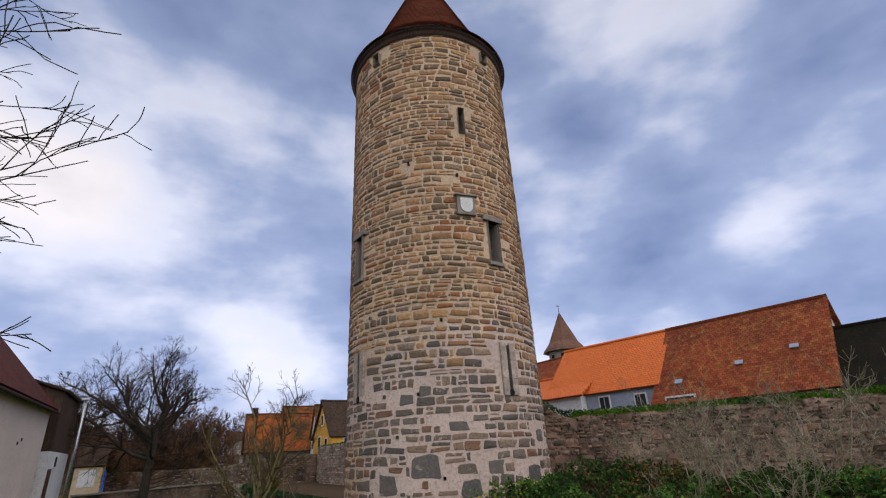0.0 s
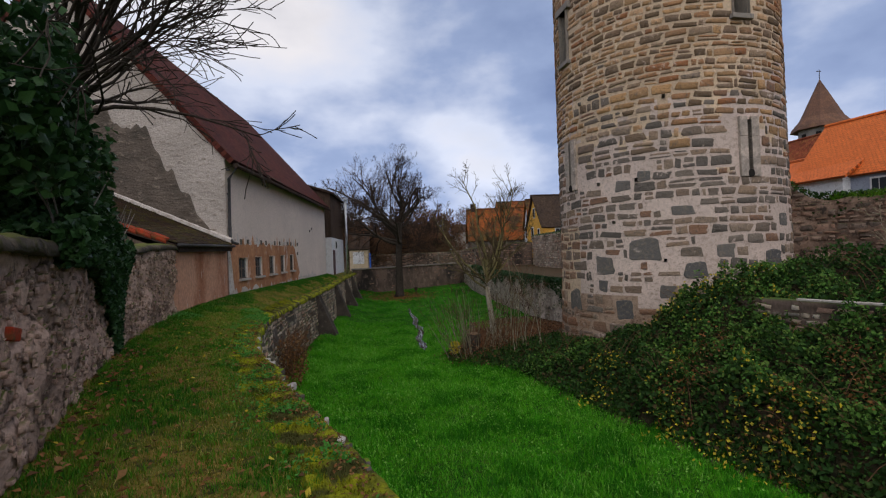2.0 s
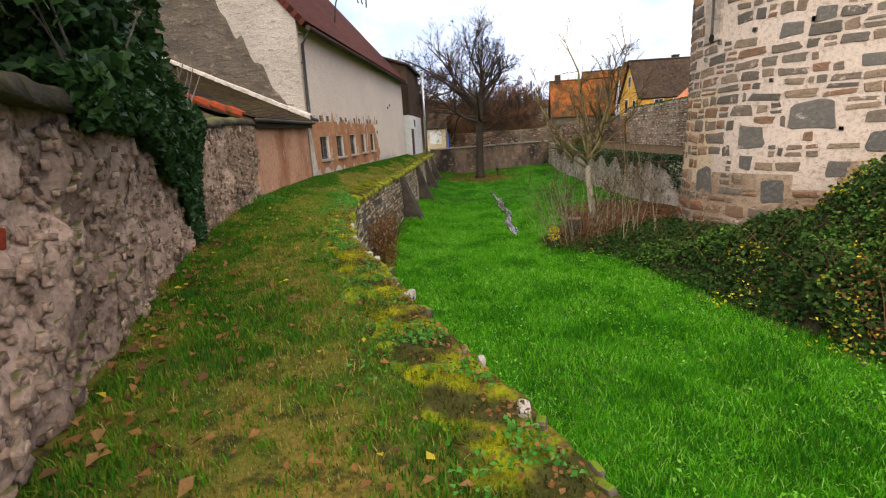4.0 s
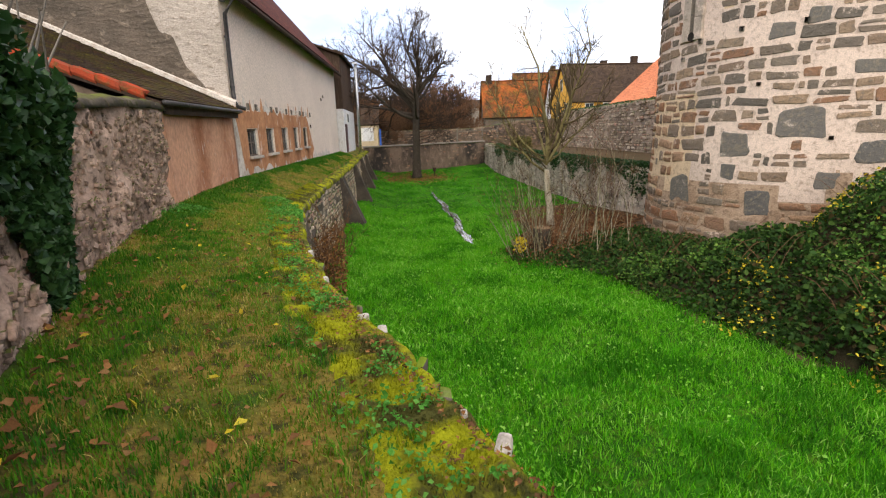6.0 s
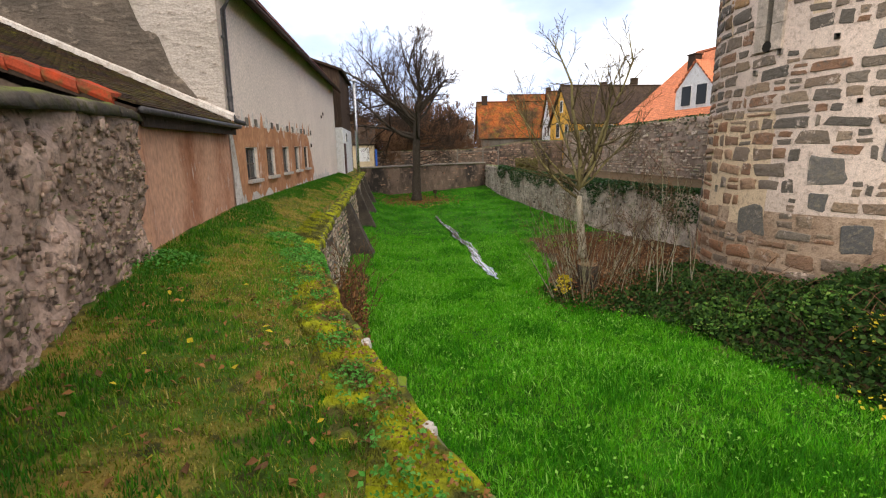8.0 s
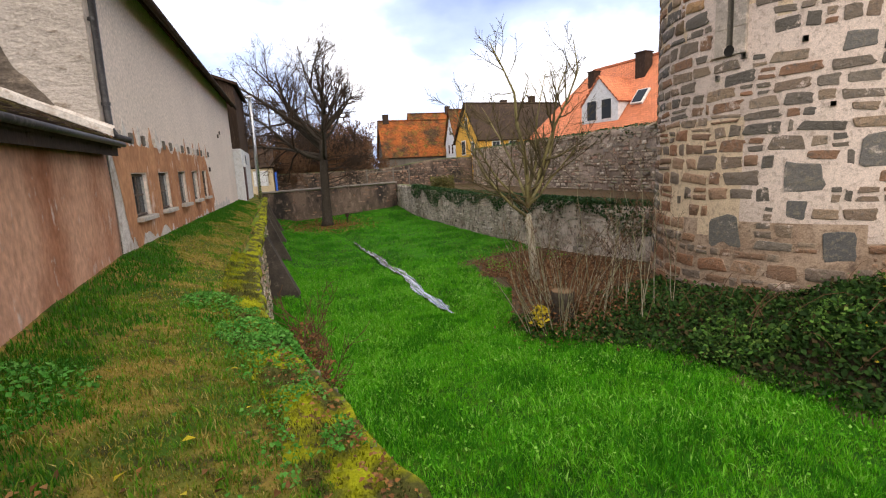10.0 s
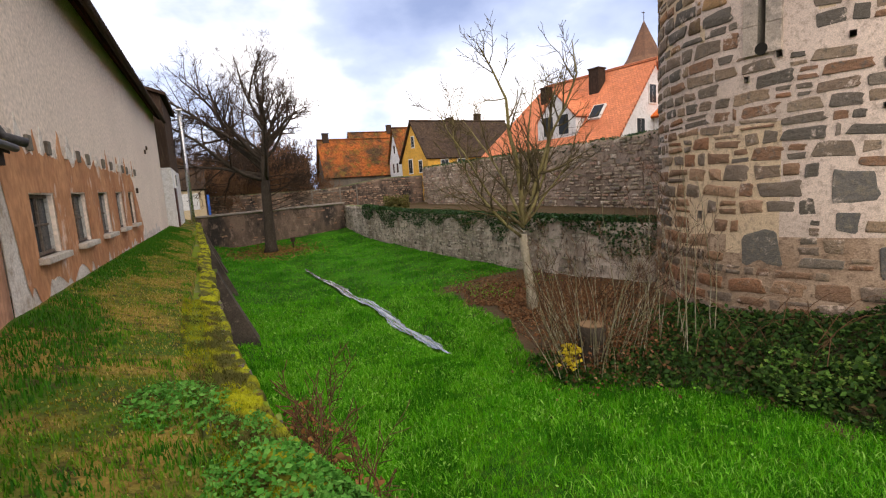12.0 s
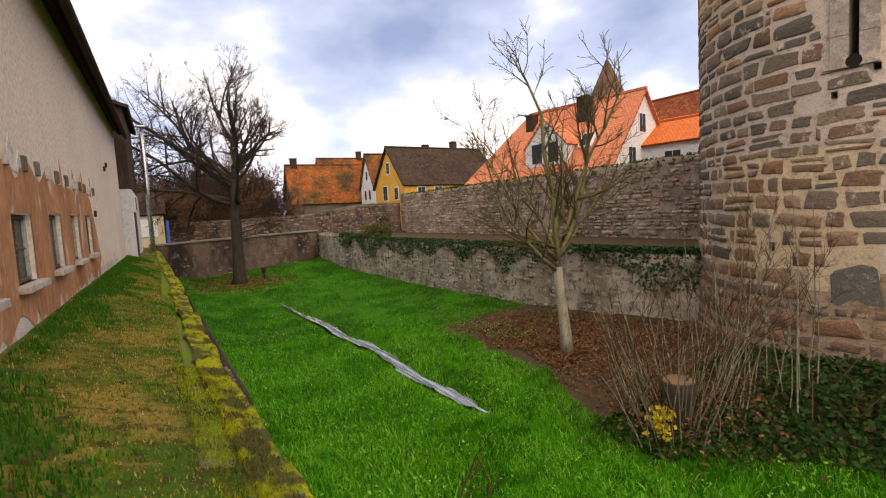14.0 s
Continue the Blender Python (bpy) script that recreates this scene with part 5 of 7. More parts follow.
for k in range(6):
    t = Geo()
    w, l, c = 0.19, 0.30, rnd.uniform(-0.004, 0.004)
    t.add([(0, 0, 0.032 + c), (w, 0, 0.032), (w, l, 0.008), (0, l, 0.008), (0, 0, 0.014), (w, 0, 0.014), (w * 0.5, -0.035, 0.034), (w * 0.5, -0.035, 0.016)],
          [(0, 6, 1, 2, 3), (4, 7, 6, 0), (7, 5, 1, 6), (0, 3, 4), (1, 5, 2)])
    tile_g.append(t)
pool = []
for t in tile_g:
    me = t.mesh("tile")
    me.materials.append(M_SHEDTILE)
    pool.append(me)
vs, fl, sz, cnt, made = [], [], [], 0, 0
for j in range(int(SLEN / 0.155)):
    for i in range(int(SW / 0.195)):
        u, v = i * 0.195 + (0.0975 if j % 2 else 0), j * 0.155
        if u > SW - 0.15:
            continue
        o = Vector(shed_pt(u, v, -0.045 + rnd.uniform(-0.004, 0.006)))
        ex = (Vector(shed_pt(u + 1, v)) - Vector(shed_pt(u, v))).normalized()
        ey = (Vector(shed_pt(u, v + 1)) - Vector(shed_pt(u, v))).normalized()
        n = ex.cross(ey).normalized()
        if n.z < 0:
            n = -n
        m = Matrix(((ex.x, ey.x, n.x, o.x), (ex.y, ey.y, n.y, o.y), (ex.z, ey.z, n.z, o.z), (0, 0, 0, 1)))
        k = rnd.randrange(6)
        if made < 290 and u < 5 and v < 1.7:
            ob = new("tile", pool[k])
            ob.matrix_world = m
            ob.parent = shed
            made += 1
        else:
            for q in tile_g[k].v:
                vs.append(tuple(m @ Vector(q)))
            for q in tile_g[k].f:
                fl += [x + cnt for x in q]
                sz.append(len(q))
            cnt += len(tile_g[k].v)
ob = raw("tilework", vs, fl, sz, M_SHEDTILE, shed)
ob["kind"] = "stuff"
# bright red verge tiles along the south edge
for k in range(15):
    v = 0.25 + k * 0.4
    a, b = Vector(shed_pt(0.0, v, 0.0)), Vector(shed_pt(0.0, v + 0.39, 0.035))
    g = Geo()
    g.add([a + Vector((0, -0.05, -0.07)), b + Vector((0, -0.05, -0.07)), b + Vector((0, -0.05, 0.02)), a + Vector((0, -0.05, 0.02)), b + Vector((0, 0.2, 0.03)), a + Vector((0, 0.2, 0.03)),
           a + Vector((0, -0.02, -0.12)), b + Vector((0, -0.02, -0.12))], [(0, 1, 2, 3), (3, 2, 4, 5), (0, 6, 7, 1), (0, 3, 5, 6), (1, 7, 4, 2)])
    part("verge_tile", g, M_REDTILE, shed)
g = Geo()
p0, p1 = shed_pt(0.05, -0.05, -0.07), shed_pt(SW, -0.05, -0.07)
g.tube([p0, p1], [0.042, 0.042], 10)
part("gutter", g, M_PIPE, shed, "dark painted gutter", True)
g = Geo()
p0, p1 = Vector(shed_pt(0.3, 0.08, -0.2)), Vector(shed_pt(SW, 0.08, -0.2))
for dx0, dx1, dz0, dz1 in ((-0.02, 0.02, -0.10, 0.06), (-0.34, -0.2, -0.14, 0.02)):
    g.add([p0 + Vector((dx0, 0, dz0)), p0 + Vector((dx1, 0, dz0)), p0 + Vector((dx1, 0, dz1)), p0 + Vector((dx0, 0, dz1)), p1 + Vector((dx0, 0, dz0)), p1 + Vector((dx1, 0, dz0)), p1 + Vector((dx1, 0, dz1)), p1 + Vector((dx0, 0, dz1))],
          [(0, 1, 2, 3), (7, 6, 5, 4), (0, 4, 5, 1), (1, 5, 6, 2), (2, 6, 7, 3), (3, 7, 4, 0)])
part("eaves_board", g, M_WOOD, shed, "dark boards under the eaves")
for k in range(8):
    o = Vector(shed_pt(0.4 + 0.66 * k, 0.06, -0.23))
    part("rafter_end", bevelled((-0.5, -0.04, -0.06), (0.0, 0.04, 0.06), 0.01, Matrix.Translation(o) @ pose(0, 0, 0, 0, 20, 0)), M_WOOD, shed)
g = Geo()
a, b = Vector((-6.62, 18.74, 2.2)), Vector((-12.2, 18.74, 4.72))
g.add([a + Vector((0, -0.09, -0.02)), b + Vector((0, -0.09, -0.02)), b + Vector((0, -0.09, 0.10)), a + Vector((0, -0.09, 0.10)), a + Vector((0, 0.05, 0.16)), b + Vector((0, 0.05, 0.16))], [(0, 1, 2, 3), (3, 2, 5, 4)])
part("flashing", g, M_WHITEP, shed, "pale mortar flashing along the gable")
# rounded coping on the rubble wall
cop = thing("wall_coping", "rounded mossy stone coping on the rubble wall", "coping", kind="structure")
u = 0.0
k = 0
while u < left_line.length - 0.3:
    l = 0.85 + 0.5 * ((k * 37) % 10) / 10
    g = Geo()
    n = max(3, int(l / 0.12))
    m = 10
    for i in range(n + 1):
        p, nm = left_line.at(min(u + (l - 0.015) * i / n, left_line.length))
        for q in range(m + 1):
            a = math.pi * q / m
            d = 0.04 - 0.26 + 0.31 * math.cos(a) + 0.03 * nz(p.x, p.y, q, 3.1)
            z = left_top(min(u + (l - 0.015) * i / n, left_line.length)) - 0.03 + 0.15 * max(0.0, math.sin(a)) ** 0.6 + 0.035 * nz(p.x, p.y, q, 2.6)
            g.v.append((p.x + nm.x * d, p.y + nm.y * d, z))
    for i in range(n):
        for q in range(m):
            g.f.append((i * (m + 1) + q, (i + 1) * (m + 1) + q, (i + 1) * (m + 1) + q + 1, i * (m + 1) + q + 1))
        g.f.append((i * (m + 1), i * (m + 1) + m, (i + 1) * (m + 1) + m, (i + 1) * (m + 1)))
    g.f.append(tuple(range(m + 1)))
    g.f.append(tuple(reversed(range(n * (m + 1), (n + 1) * (m + 1)))))
    part("coping_stone", g, M_COPING, cop, smooth=True)
    u += l
    k += 1


# ---- houses of the town ----
def gable_house(name, label, x, y, yaw, width, length, base, eave, ridge, wall_mat, roof_mat, over=0.35, windows=(), chimneys=(), category="house", hip=0.0):
    """A house whose ridge runs along its local x. windows: (face, along, z, w, h); face s/n are the long sides (-y, +y), w/e the gables."""
    root = thing(name, label, category)
    root.matrix_world = pose(x, y, 0, 0, 0, yaw)
    L, W = length / 2, width / 2
    g = Geo()
    prof = [(-W, base), (W, base), (W, eave), (0, ridge), (-W, eave)]
    n = len(prof)
    g.add([(-L, a, b) for a, b in prof] + [(L - (hip if b == ridge else 0), a, b) for a, b in prof], [tuple(reversed(range(n))), tuple(range(n, 2 * n))] + [(k, (k + 1) % n, n + (k + 1) % n, n + k) for k in (0, 1, n - 1)])
    part("wall", g, wall_mat, root)
    s = (ridge - eave) / W
    lo = eave - s * over
    for sy in (-1, 1):
        ob = roof_slab("roof_plane", (-L - over, sy * (W + over), lo + 0.15), (L + over, sy * (W + over), lo + 0.15), (L + over - hip, 0, ridge + 0.15), (-L - over, 0, ridge + 0.15), 0.14, roof_mat, root)
    if hip:
        roof_slab("hip_plane", (L + over, -W - over, lo + 0.15), (L + over, W + over, lo + 0.15), (L + over - hip, 0, ridge + 0.16), (L + over - hip, 0, ridge + 0.15), 0.1, roof_mat, root)
    g = Geo()
    g.tube([(-L - over, 0, ridge + 0.15), (L + over - hip, 0, ridge + 0.15)], [0.13, 0.13], 8)
    part("ridge_cap", g, roof_mat, root)
    for face, along, z, w, h in windows:
        if face in "sn":
            m = pose(along, -W if face == "s" else W, z, 0, 0, 0 if face == "s" else 180)
        else:
            m = pose(L if face == "e" else -L, along, z, 0, 0, 90 if face == "e" else -90)
        win = part("window", bevelled((-w / 2 - 0.1, -0.05, -0.1), (w / 2 + 0.1, 0.05, h + 0.1), 0.01, m), M_WHITE, root)
        g = Geo()
        for q in (-1, 1):
            g.box((min(0.02 * q, q * w / 2), -0.06, 0), (max(0.02 * q, q * w / 2), -0.045, h), m)
        part("pane", g, M_GLASS, win)
    for along, dy, z, w, h in chimneys:
        ch = part("chimney", bevelled((along - w / 2, dy - w / 2, z), (along + w / 2, dy + w / 2, z + h), 0.03), M_WOOD, root)
        part("chimney_cap", bevelled((along - w / 2 - 0.06, dy - w / 2 - 0.06, z + h), (along + w / 2 + 0.06, dy + w / 2 + 0.06, z + h + 0.1), 0.02), M_WOOD, ch)
    return root


# barn with a new and an old roof half, behind the curtain wall
gable_house("orange_barn", "long barn half with bright new orange roof tiles", 29.5, 26.45, -76.1, 6.9, 8.4, 0, 5.25, 8.9, M_BLUEWALL, M_ORANGE, 0.3, [("s", 0.4, 4.0, 0.7, 0.75), ("s", 3.0, 3.9, 0.7, 0.75)], category="barn")
gable_house("old_barn", "long barn half with weathered brownish-red roof tiles", 31.65, 17.7, -76.1, 9.2, 9.0, 0, 3.9, 8.92, M_PLASTER, M_ROOFX, 0.3, [("s", -3.0, 2.6, 1.6, 1.5)], category="barn")
gable_house("dark_roofed_outbuilding", "outbuilding with dark overgrown roof beside the barn", 33.35, 10.5, -76, 8, 5.6, 0, 3.4, 7.0, M_NEARBLACK, M_NEARBLACK, 0.3, category="outbuilding")
for along, up in ((-3.2, 0.24), (0.2, 0.36), (3.0, 0.45)):
    part("tile_patch", bevelled((-0.22, -0.03, -0.16), (0.22, 0.03, 0.16), 0.015, Matrix.Translation((along, -4.9 + 4.9 * up - 0.1, 3.55 + 5.4 * up + 0.22)) @ pose(0, 0, 0, -42, 0, 0)), M_BLUEWALL, bpy.data.objects["old_barn"], "pale replaced tiles")
# church tower far off
church = thing("church_tower", "distant stone tower with a steep pointed tiled spire", "church tower")
cx, cy = 84.0, 91.0
g = Geo()
g.tube([(cx, cy, 0), (cx, cy, 24)], [4.0, 3.9], 24)
part("wall", g, M_ASHLAR, church)
g = Geo()
g.tube([(cx, cy, 23.4), (cx, cy, 24.1), (cx, cy, 25.8), (cx, cy, 33.6)], [5.3, 5.0, 3.6, 0.06], 8)
part("spire", g, M_SPIRE, church, "pointed octagonal tiled spire")
g = Geo()
g.tube([(cx, cy, 33.4), (cx, cy, 35.6)], [0.08, 0.05], 6)
g.box((cx - 0.6, cy, 35.2), (cx + 0.4, cy + 0.05, 35.35))
part("finial", g, M_WOOD, church)
for a in (-140, -100, -60, -20, 180):
    m = Matrix.Translation((cx, cy, 0)) @ pose(0, 0, 0, 0, 0, a)
    part("window", bevelled((3.7, -0.45, 20.4), (4.05, 0.45, 22.6), 0.1, m), M_DARK, church)
gable_house("church_nave", "grey roofed hall beside the distant stone tower", 75, 96, 20, 8, 9, 0, 12, 17, M_ASHLAR, M_BROWNROOF, category="church")

# houses behind the town wall
oh = gable_house("orange_roofed_house", "white house with big salmon-orange roof and dormer", 22.3, 42.8, 101, 10.4, 13.0, -0.4, 2.9, 8.75, M_WHITEWALL, M_SALMONROOF, 0.25,
                 [("w", -1.6, 3.4, 0.9, 1.5), ("w", 1.8, 3.4, 0.9, 1.5), ("w", 0.3, 6.0, 0.8, 1.2)], [(-2.7, 1.1, 7.2, 0.85, 1.75), (2.1, 1.1, 7.2, 0.7, 1.3)], hip=3.6)
# dormer and skylight on the west slope
g = Geo()
dl, dh = -1.35, 1.75
g.add([(dl - dh, 4.2, 4.1), (dl + dh, 4.2, 4.1), (dl + dh, 4.2, 5.6), (dl, 4.2, 7.4), (dl - dh, 4.2, 5.6), (dl - dh, 1.0, 5.6), (dl + dh, 1.0, 5.6), (dl, 1.0, 7.4), (dl - dh, 1.0, 4.1), (dl + dh, 1.0, 4.1)],
      [(4, 3, 2, 1, 0), (0, 8, 5, 4), (1, 2, 6, 9)])
dormer = part("dormer", g, M_WHITEWALL, oh, "white gabled dormer with two dark windows")
for sx in (-1, 1):
    roof_slab("dormer_roof", (dl + sx * (dh + 0.15), 4.3, 5.5), (dl + sx * (dh + 0.15), 1.0, 5.5), (dl, 1.0, 7.5), (dl, 4.3, 7.5), 0.1, M_SALMONROOF, dormer)
    g = bevelled((dl + sx * 0.7 - 0.42, 4.19, 4.4), (dl + sx * 0.7 + 0.42, 4.26, 5.75), 0.01)
    win = part("window", g, M_GLASS, dormer)
    part("window_frame", bevelled((dl + sx * 0.7 - 0.5, 4.18, 4.3), (dl + sx * 0.7 + 0.5, 4.22, 5.83), 0.01), M_WHITE, win)
light = part("skylight", bevelled((-0.5, -0.05, -0.65), (0.5, 0.12, 0.65), 0.02, Matrix.Translation((-4.0, 3.0, 5.65)) @ pose(0, 0, 0, 40, 0, 0)), M_WHITE, oh, "white-framed roof window")
part("pane", bevelled((-0.4, 0.10, -0.55), (0.4, 0.16, 0.55), 0.02, Matrix.Translation((-4.0, 3.0, 5.65)) @ pose(0, 0, 0, 40, 0, 0)), M_GLASS, light)
gable_house("low_orange_roofed_house", "low white house with orange roof and dark windows", 26.7, 32.4, 101, 5.0, 11.0, -0.4, 5.15, 6.7, M_WHITEWALL, M_ORANGE, 0.4, [("n", 2.6, 3.2, 1.0, 1.3), ("n", 0.4, 3.2, 1.2, 1.3), ("n", -2.0, 3.2, 1.0, 1.3)])
gable_house("brown_roofed_house", "larger house with weathered brown roof behind", 40.0, 44.0, 95, 9, 14, -0.4, 6.5, 11.4, M_WHITEWALL, M_ROOFX, 0.4)
gable_house("yellow_house", "ochre yellow house with dark brown roof", 24.05, 66.0, 2, 7.5, 13.0, -0.4, 4.6, 8.9, M_YELLOW, M_BROWNROOF, 0.3,
            [("w", -1.8, 3.0, 0.8, 1.3), ("w", 1.0, 3.0, 1.0, 1.6), ("w", 0, 6.0, 0.7, 1.2), ("s", -4.4, 3.0, 0.9, 1.2), ("s", -2.2, 3.0, 0.9, 1.2), ("s", 1.6, 3.0, 1.2, 1.2)], [(-0.7, 1.2, 7.6, 0.7, 1.9), (3.0, 0.6, 8.2, 0.7, 1.7)])
gable_house("white_gabled_house", "narrow white gabled house with red roof", 23.5, 77, -5, 6.5, 8, -0.4, 5.2, 9.6, M_WHITEWALL, M_RUSTROOF, 0.3, [("w", -1, 3.5, 0.8, 1.3), ("w", 1, 3.5, 0.8, 1.3), ("w", 0, 6.2, 0.7, 1.1)])
gable_house("rust_roofed_barn", "low barn with mottled rust and green roof", 16.4, 87.0, -4, 8, 10.5, -0.4, 3.8, 9.2, M_GREYWOOD, M_RUSTROOF, 0.4, category="barn", chimneys=[(-4.3, 0, 8.8, 0.9, 1.4)])
gable_house("rear_red_house", "distant house with red tiled roof", 24.2, 95, -4, 9, 12, -0.4, 6.0, 11.2, M_WHITEWALL, M_RUSTROOF, 0.4, chimneys=[(1, 0, 11, 0.8, 1.4)])
gable_house("far_spire_house", "distant pointed tiled roof among bare trees", 17.0, 148, 0, 6, 6, -0.4, 8, 10, M_ASHLAR, M_BROWNROOF)
# houses past the long house
annex = gable_house("annex_house", "annex with white ground floor and dark boarded upper storey", -9.95, 44.6, 90, 7.0, 7.0, -0.3, 6.9, 8.1, M_BOARDS, M_WOOD, 0.3)
part("ground_floor", bevelled((-3.55, -3.56, -0.3), (3.55, 3.56, 3.2), 0.03), M_WHITEWALL, annex, "whitewashed ground floor")
for k in range(17):
    part("board", bevelled((-3.44 + 0.405 * k, -3.54, 3.24), (-3.05 + 0.405 * k, -3.505, 6.8), 0.006), M_BOARDS, annex)
win = part("window", bevelled((-1.9, -3.62, 2.2), (-1.0, -3.55, 3.0), 0.015), M_WHITE, annex)
part("pane", bevelled((-1.8, -3.63, 2.3), (-1.1, -3.61, 2.9), 0.008), M_GLASS, win)
part("door", bevelled((-3.2, -3.62, 0.1), (-2.2, -3.55, 2.15), 0.02), M_REDDOOR, annex, "red-brown plank door")
gable_house("cream_shed", "small cream shed with low brown roof", -6.3, 64, 0, 4.0, 2.3, -0.3, 2.5, 4.4, M_CREAM, M_BROWNROOF, 0.2, category="shed")
part("panel", bevelled((-0.75, -2.05, 0.6), (0.65, -1.98, 2.1), 0.01), M_WHITEWALL, bpy.data.objects["cream_shed"])
ob = part("blue_sheet", bevelled((-5.0, 62.0, -0.25), (-4.8, 62.1, 1.9), 0.02), M_BLUE)
tagged(ob, "upright blue plastic sheet beside the cream shed", "sheet")
g = Geo()
g.tube([(-5.85, 46.5, 0), (-5.85, 46.5, 6.9)], [0.12, 0.12], 12)
flue = tagged(part("flue_pipe", g, M_STEEL, None, "", True), "tall bright steel flue pipe by the annex", "flue")
part("flue_cap", bevelled((-6.05, 46.3, 6.95), (-5.65, 46.7, 7.05), 0.03), M_STEEL, flue)
# walls and fence behind the moat's end
stone_wall("wall_back", "grey stone garden wall behind the moat corner", [(-9, 66), (-2, 63), (6.5, 58.6), (10.5, 57.9), (15, 57.8)], lambda u: -0.5, lambda u: 1.7 + 0.8 * smooth01((u - 15) / 8), 0.5, M_DARKWALL, M_CRUBBLE,
           (0.14, 0.26), (0.2, 0.5), 0.04, 0.02, lambda u, z: False, 33, rough=0.05, keep=0.7)
fence = thing("corner_fence", "simple grey post and rail by the moat corner", "fence")
for x, y in ((6.2, 56.9), (3.4, 55.8), (7.9, 57.3)):
    part("post", bevelled((x - 0.06, y - 0.06, -0.3), (x + 0.06, y + 0.06, 1.75), 0.012), M_GREYWOOD, fence)
g = Geo()
g.tube([(3.4, 55.8, 1.4), (6.2, 56.9, 1.45), (7.9, 57.3, 1.5)], [0.04, 0.04, 0.04], 6)
part("rail", g, M_GREYWOOD, fence)

# ---- growth: helpers ----
GXA, GYA = np.array(GX), np.array(GY)
GZA = np.array([v.co.z for v in bpy.data.objects["ground"].data.vertices]).reshape(len(GY), len(GX))


def ground_at(x, y):
    """Height of the ground sheet at arrays of places."""
    i = np.clip(np.searchsorted(GXA, x) - 1, 0, len(GXA) - 2)
    j = np.clip(np.searchsorted(GYA, y) - 1, 0, len(GYA) - 2)
    fx, fy = (x - GXA[i]) / (GXA[i + 1] - GXA[i]), (y - GYA[j]) / (GYA[j + 1] - GYA[j])
    return (GZA[j, i] * (1 - fx) + GZA[j, i + 1] * fx) * (1 - fy) + (GZA[j + 1, i] * (1 - fx) + GZA[j + 1, i + 1] * fx) * fy


def path_at(x, y):
    e = np.interp(y, [-4, 3, 9, 17, 20, 32, 40], [0.05, -0.03, -0.13, -0.33, -0.36, -0.30, -0.2])
    l = np.interp(y, [0, 6, 10, 14, 18, 25, 40], [0.12, 0.1, 0.13, 0.2, 0.24, 0.26, 0.2])
    xe, xl = np.interp(y, EDGE_Y, EDGE_X), np.interp(y, LEFT_Y, LEFT_X)
    return l + (e - l) * np.clip((x - xl) / (xe - xl), -0.5, 1.2)


def blades(name, x, y, z, height, width, material, rs, parent=None, lean=0.5, two=True):
    """Blades of grass at the given places."""
    n = len(x)
    a = rs.uniform(0, 2 * np.pi, n)
    b = a + np.pi / 2 + rs.uniform(-0.5, 0.5, n)
    l = rs.uniform(0.15, 1.0, n) * lean * height
    w = width * rs.uniform(0.6, 1.3, n)
    p = np.stack([x, y, z - 0.01], 1)
    side = np.stack([np.cos(a), np.sin(a), np.zeros(n)], 1) * w[:, None]
    out = np.stack([np.cos(b), np.sin(b), np.zeros(n)], 1) * l[:, None]
    up = np.zeros((n, 3))
    up[:, 2] = height
    if two:
        m = p + out * 0.3 + up * 0.62
        v = np.stack([p - side, p + side, m + side * 0.75, m - side * 0.75, p + out + up], 1).reshape(-1, 3)
        base = np.arange(n)[:, None] * 5
        faces = (base + np.array([[0, 1, 2, 3, 3, 2, 4]])).ravel()
        sizes = np.tile([4, 3], n)
    else:
        v = np.stack([p - side, p + side, p + out + up], 1).reshape(-1, 3)
        faces = (np.arange(n)[:, None] * 3 + np.array([[0, 1, 2]])).ravel()
        sizes = np.full(n, 3)
    return raw(name, v, faces, sizes, material, parent)


def leaves(name, pts, size, material, rs, parent=None, flat=0.5, fold=0.25):
    """Small folded leaves at the given places; flat: how far they lie level."""
    n = len(pts)
    nrm = rs.normal(size=(n, 3)) * (1 - flat)
    nrm[:, 2] += flat + 0.15
    nrm /= np.linalg.norm(nrm, axis=1)[:, None]
    t = rs.normal(size=(n, 3))
    t -= nrm * np.sum(t * nrm, 1)[:, None]
    t /= np.linalg.norm(t, axis=1)[:, None]
    s = np.cross(nrm, t)
    k = (size * rs.uniform(0.55, 1.35, n))[:, None]
    v = np.stack([pts - t * k * 0.5, pts + s * k * 0.36 + nrm * k * fold * 0.5 - t * k * 0.08, pts + t * k * 0.55, pts - s * k * 0.36 + nrm * k * fold * 0.5 - t * k * 0.08], 1).reshape(-1, 3)
    faces = (np.arange(n)[:, None] * 4 + np.array([[0, 1, 2, 0, 2, 3]])).ravel()
    return raw(name, v, faces, np.full(2 * n, 3), material, parent)


def patchy(x, y, s, seed):
    return np.array([noise.noise((a * s, b * s, seed)) for a, b in zip(x, y)])


rs = np.random.RandomState(3)

# ---- moss along the path edge ----
g = Geo()
D = [-0.58, -0.48, -0.38, -0.28, -0.18, -0.09, 0.0, 0.05, 0.075, 0.07]
yy = list(np.arange(-8, 24, 0.07)) + list(np.arange(24, 52, 0.3))
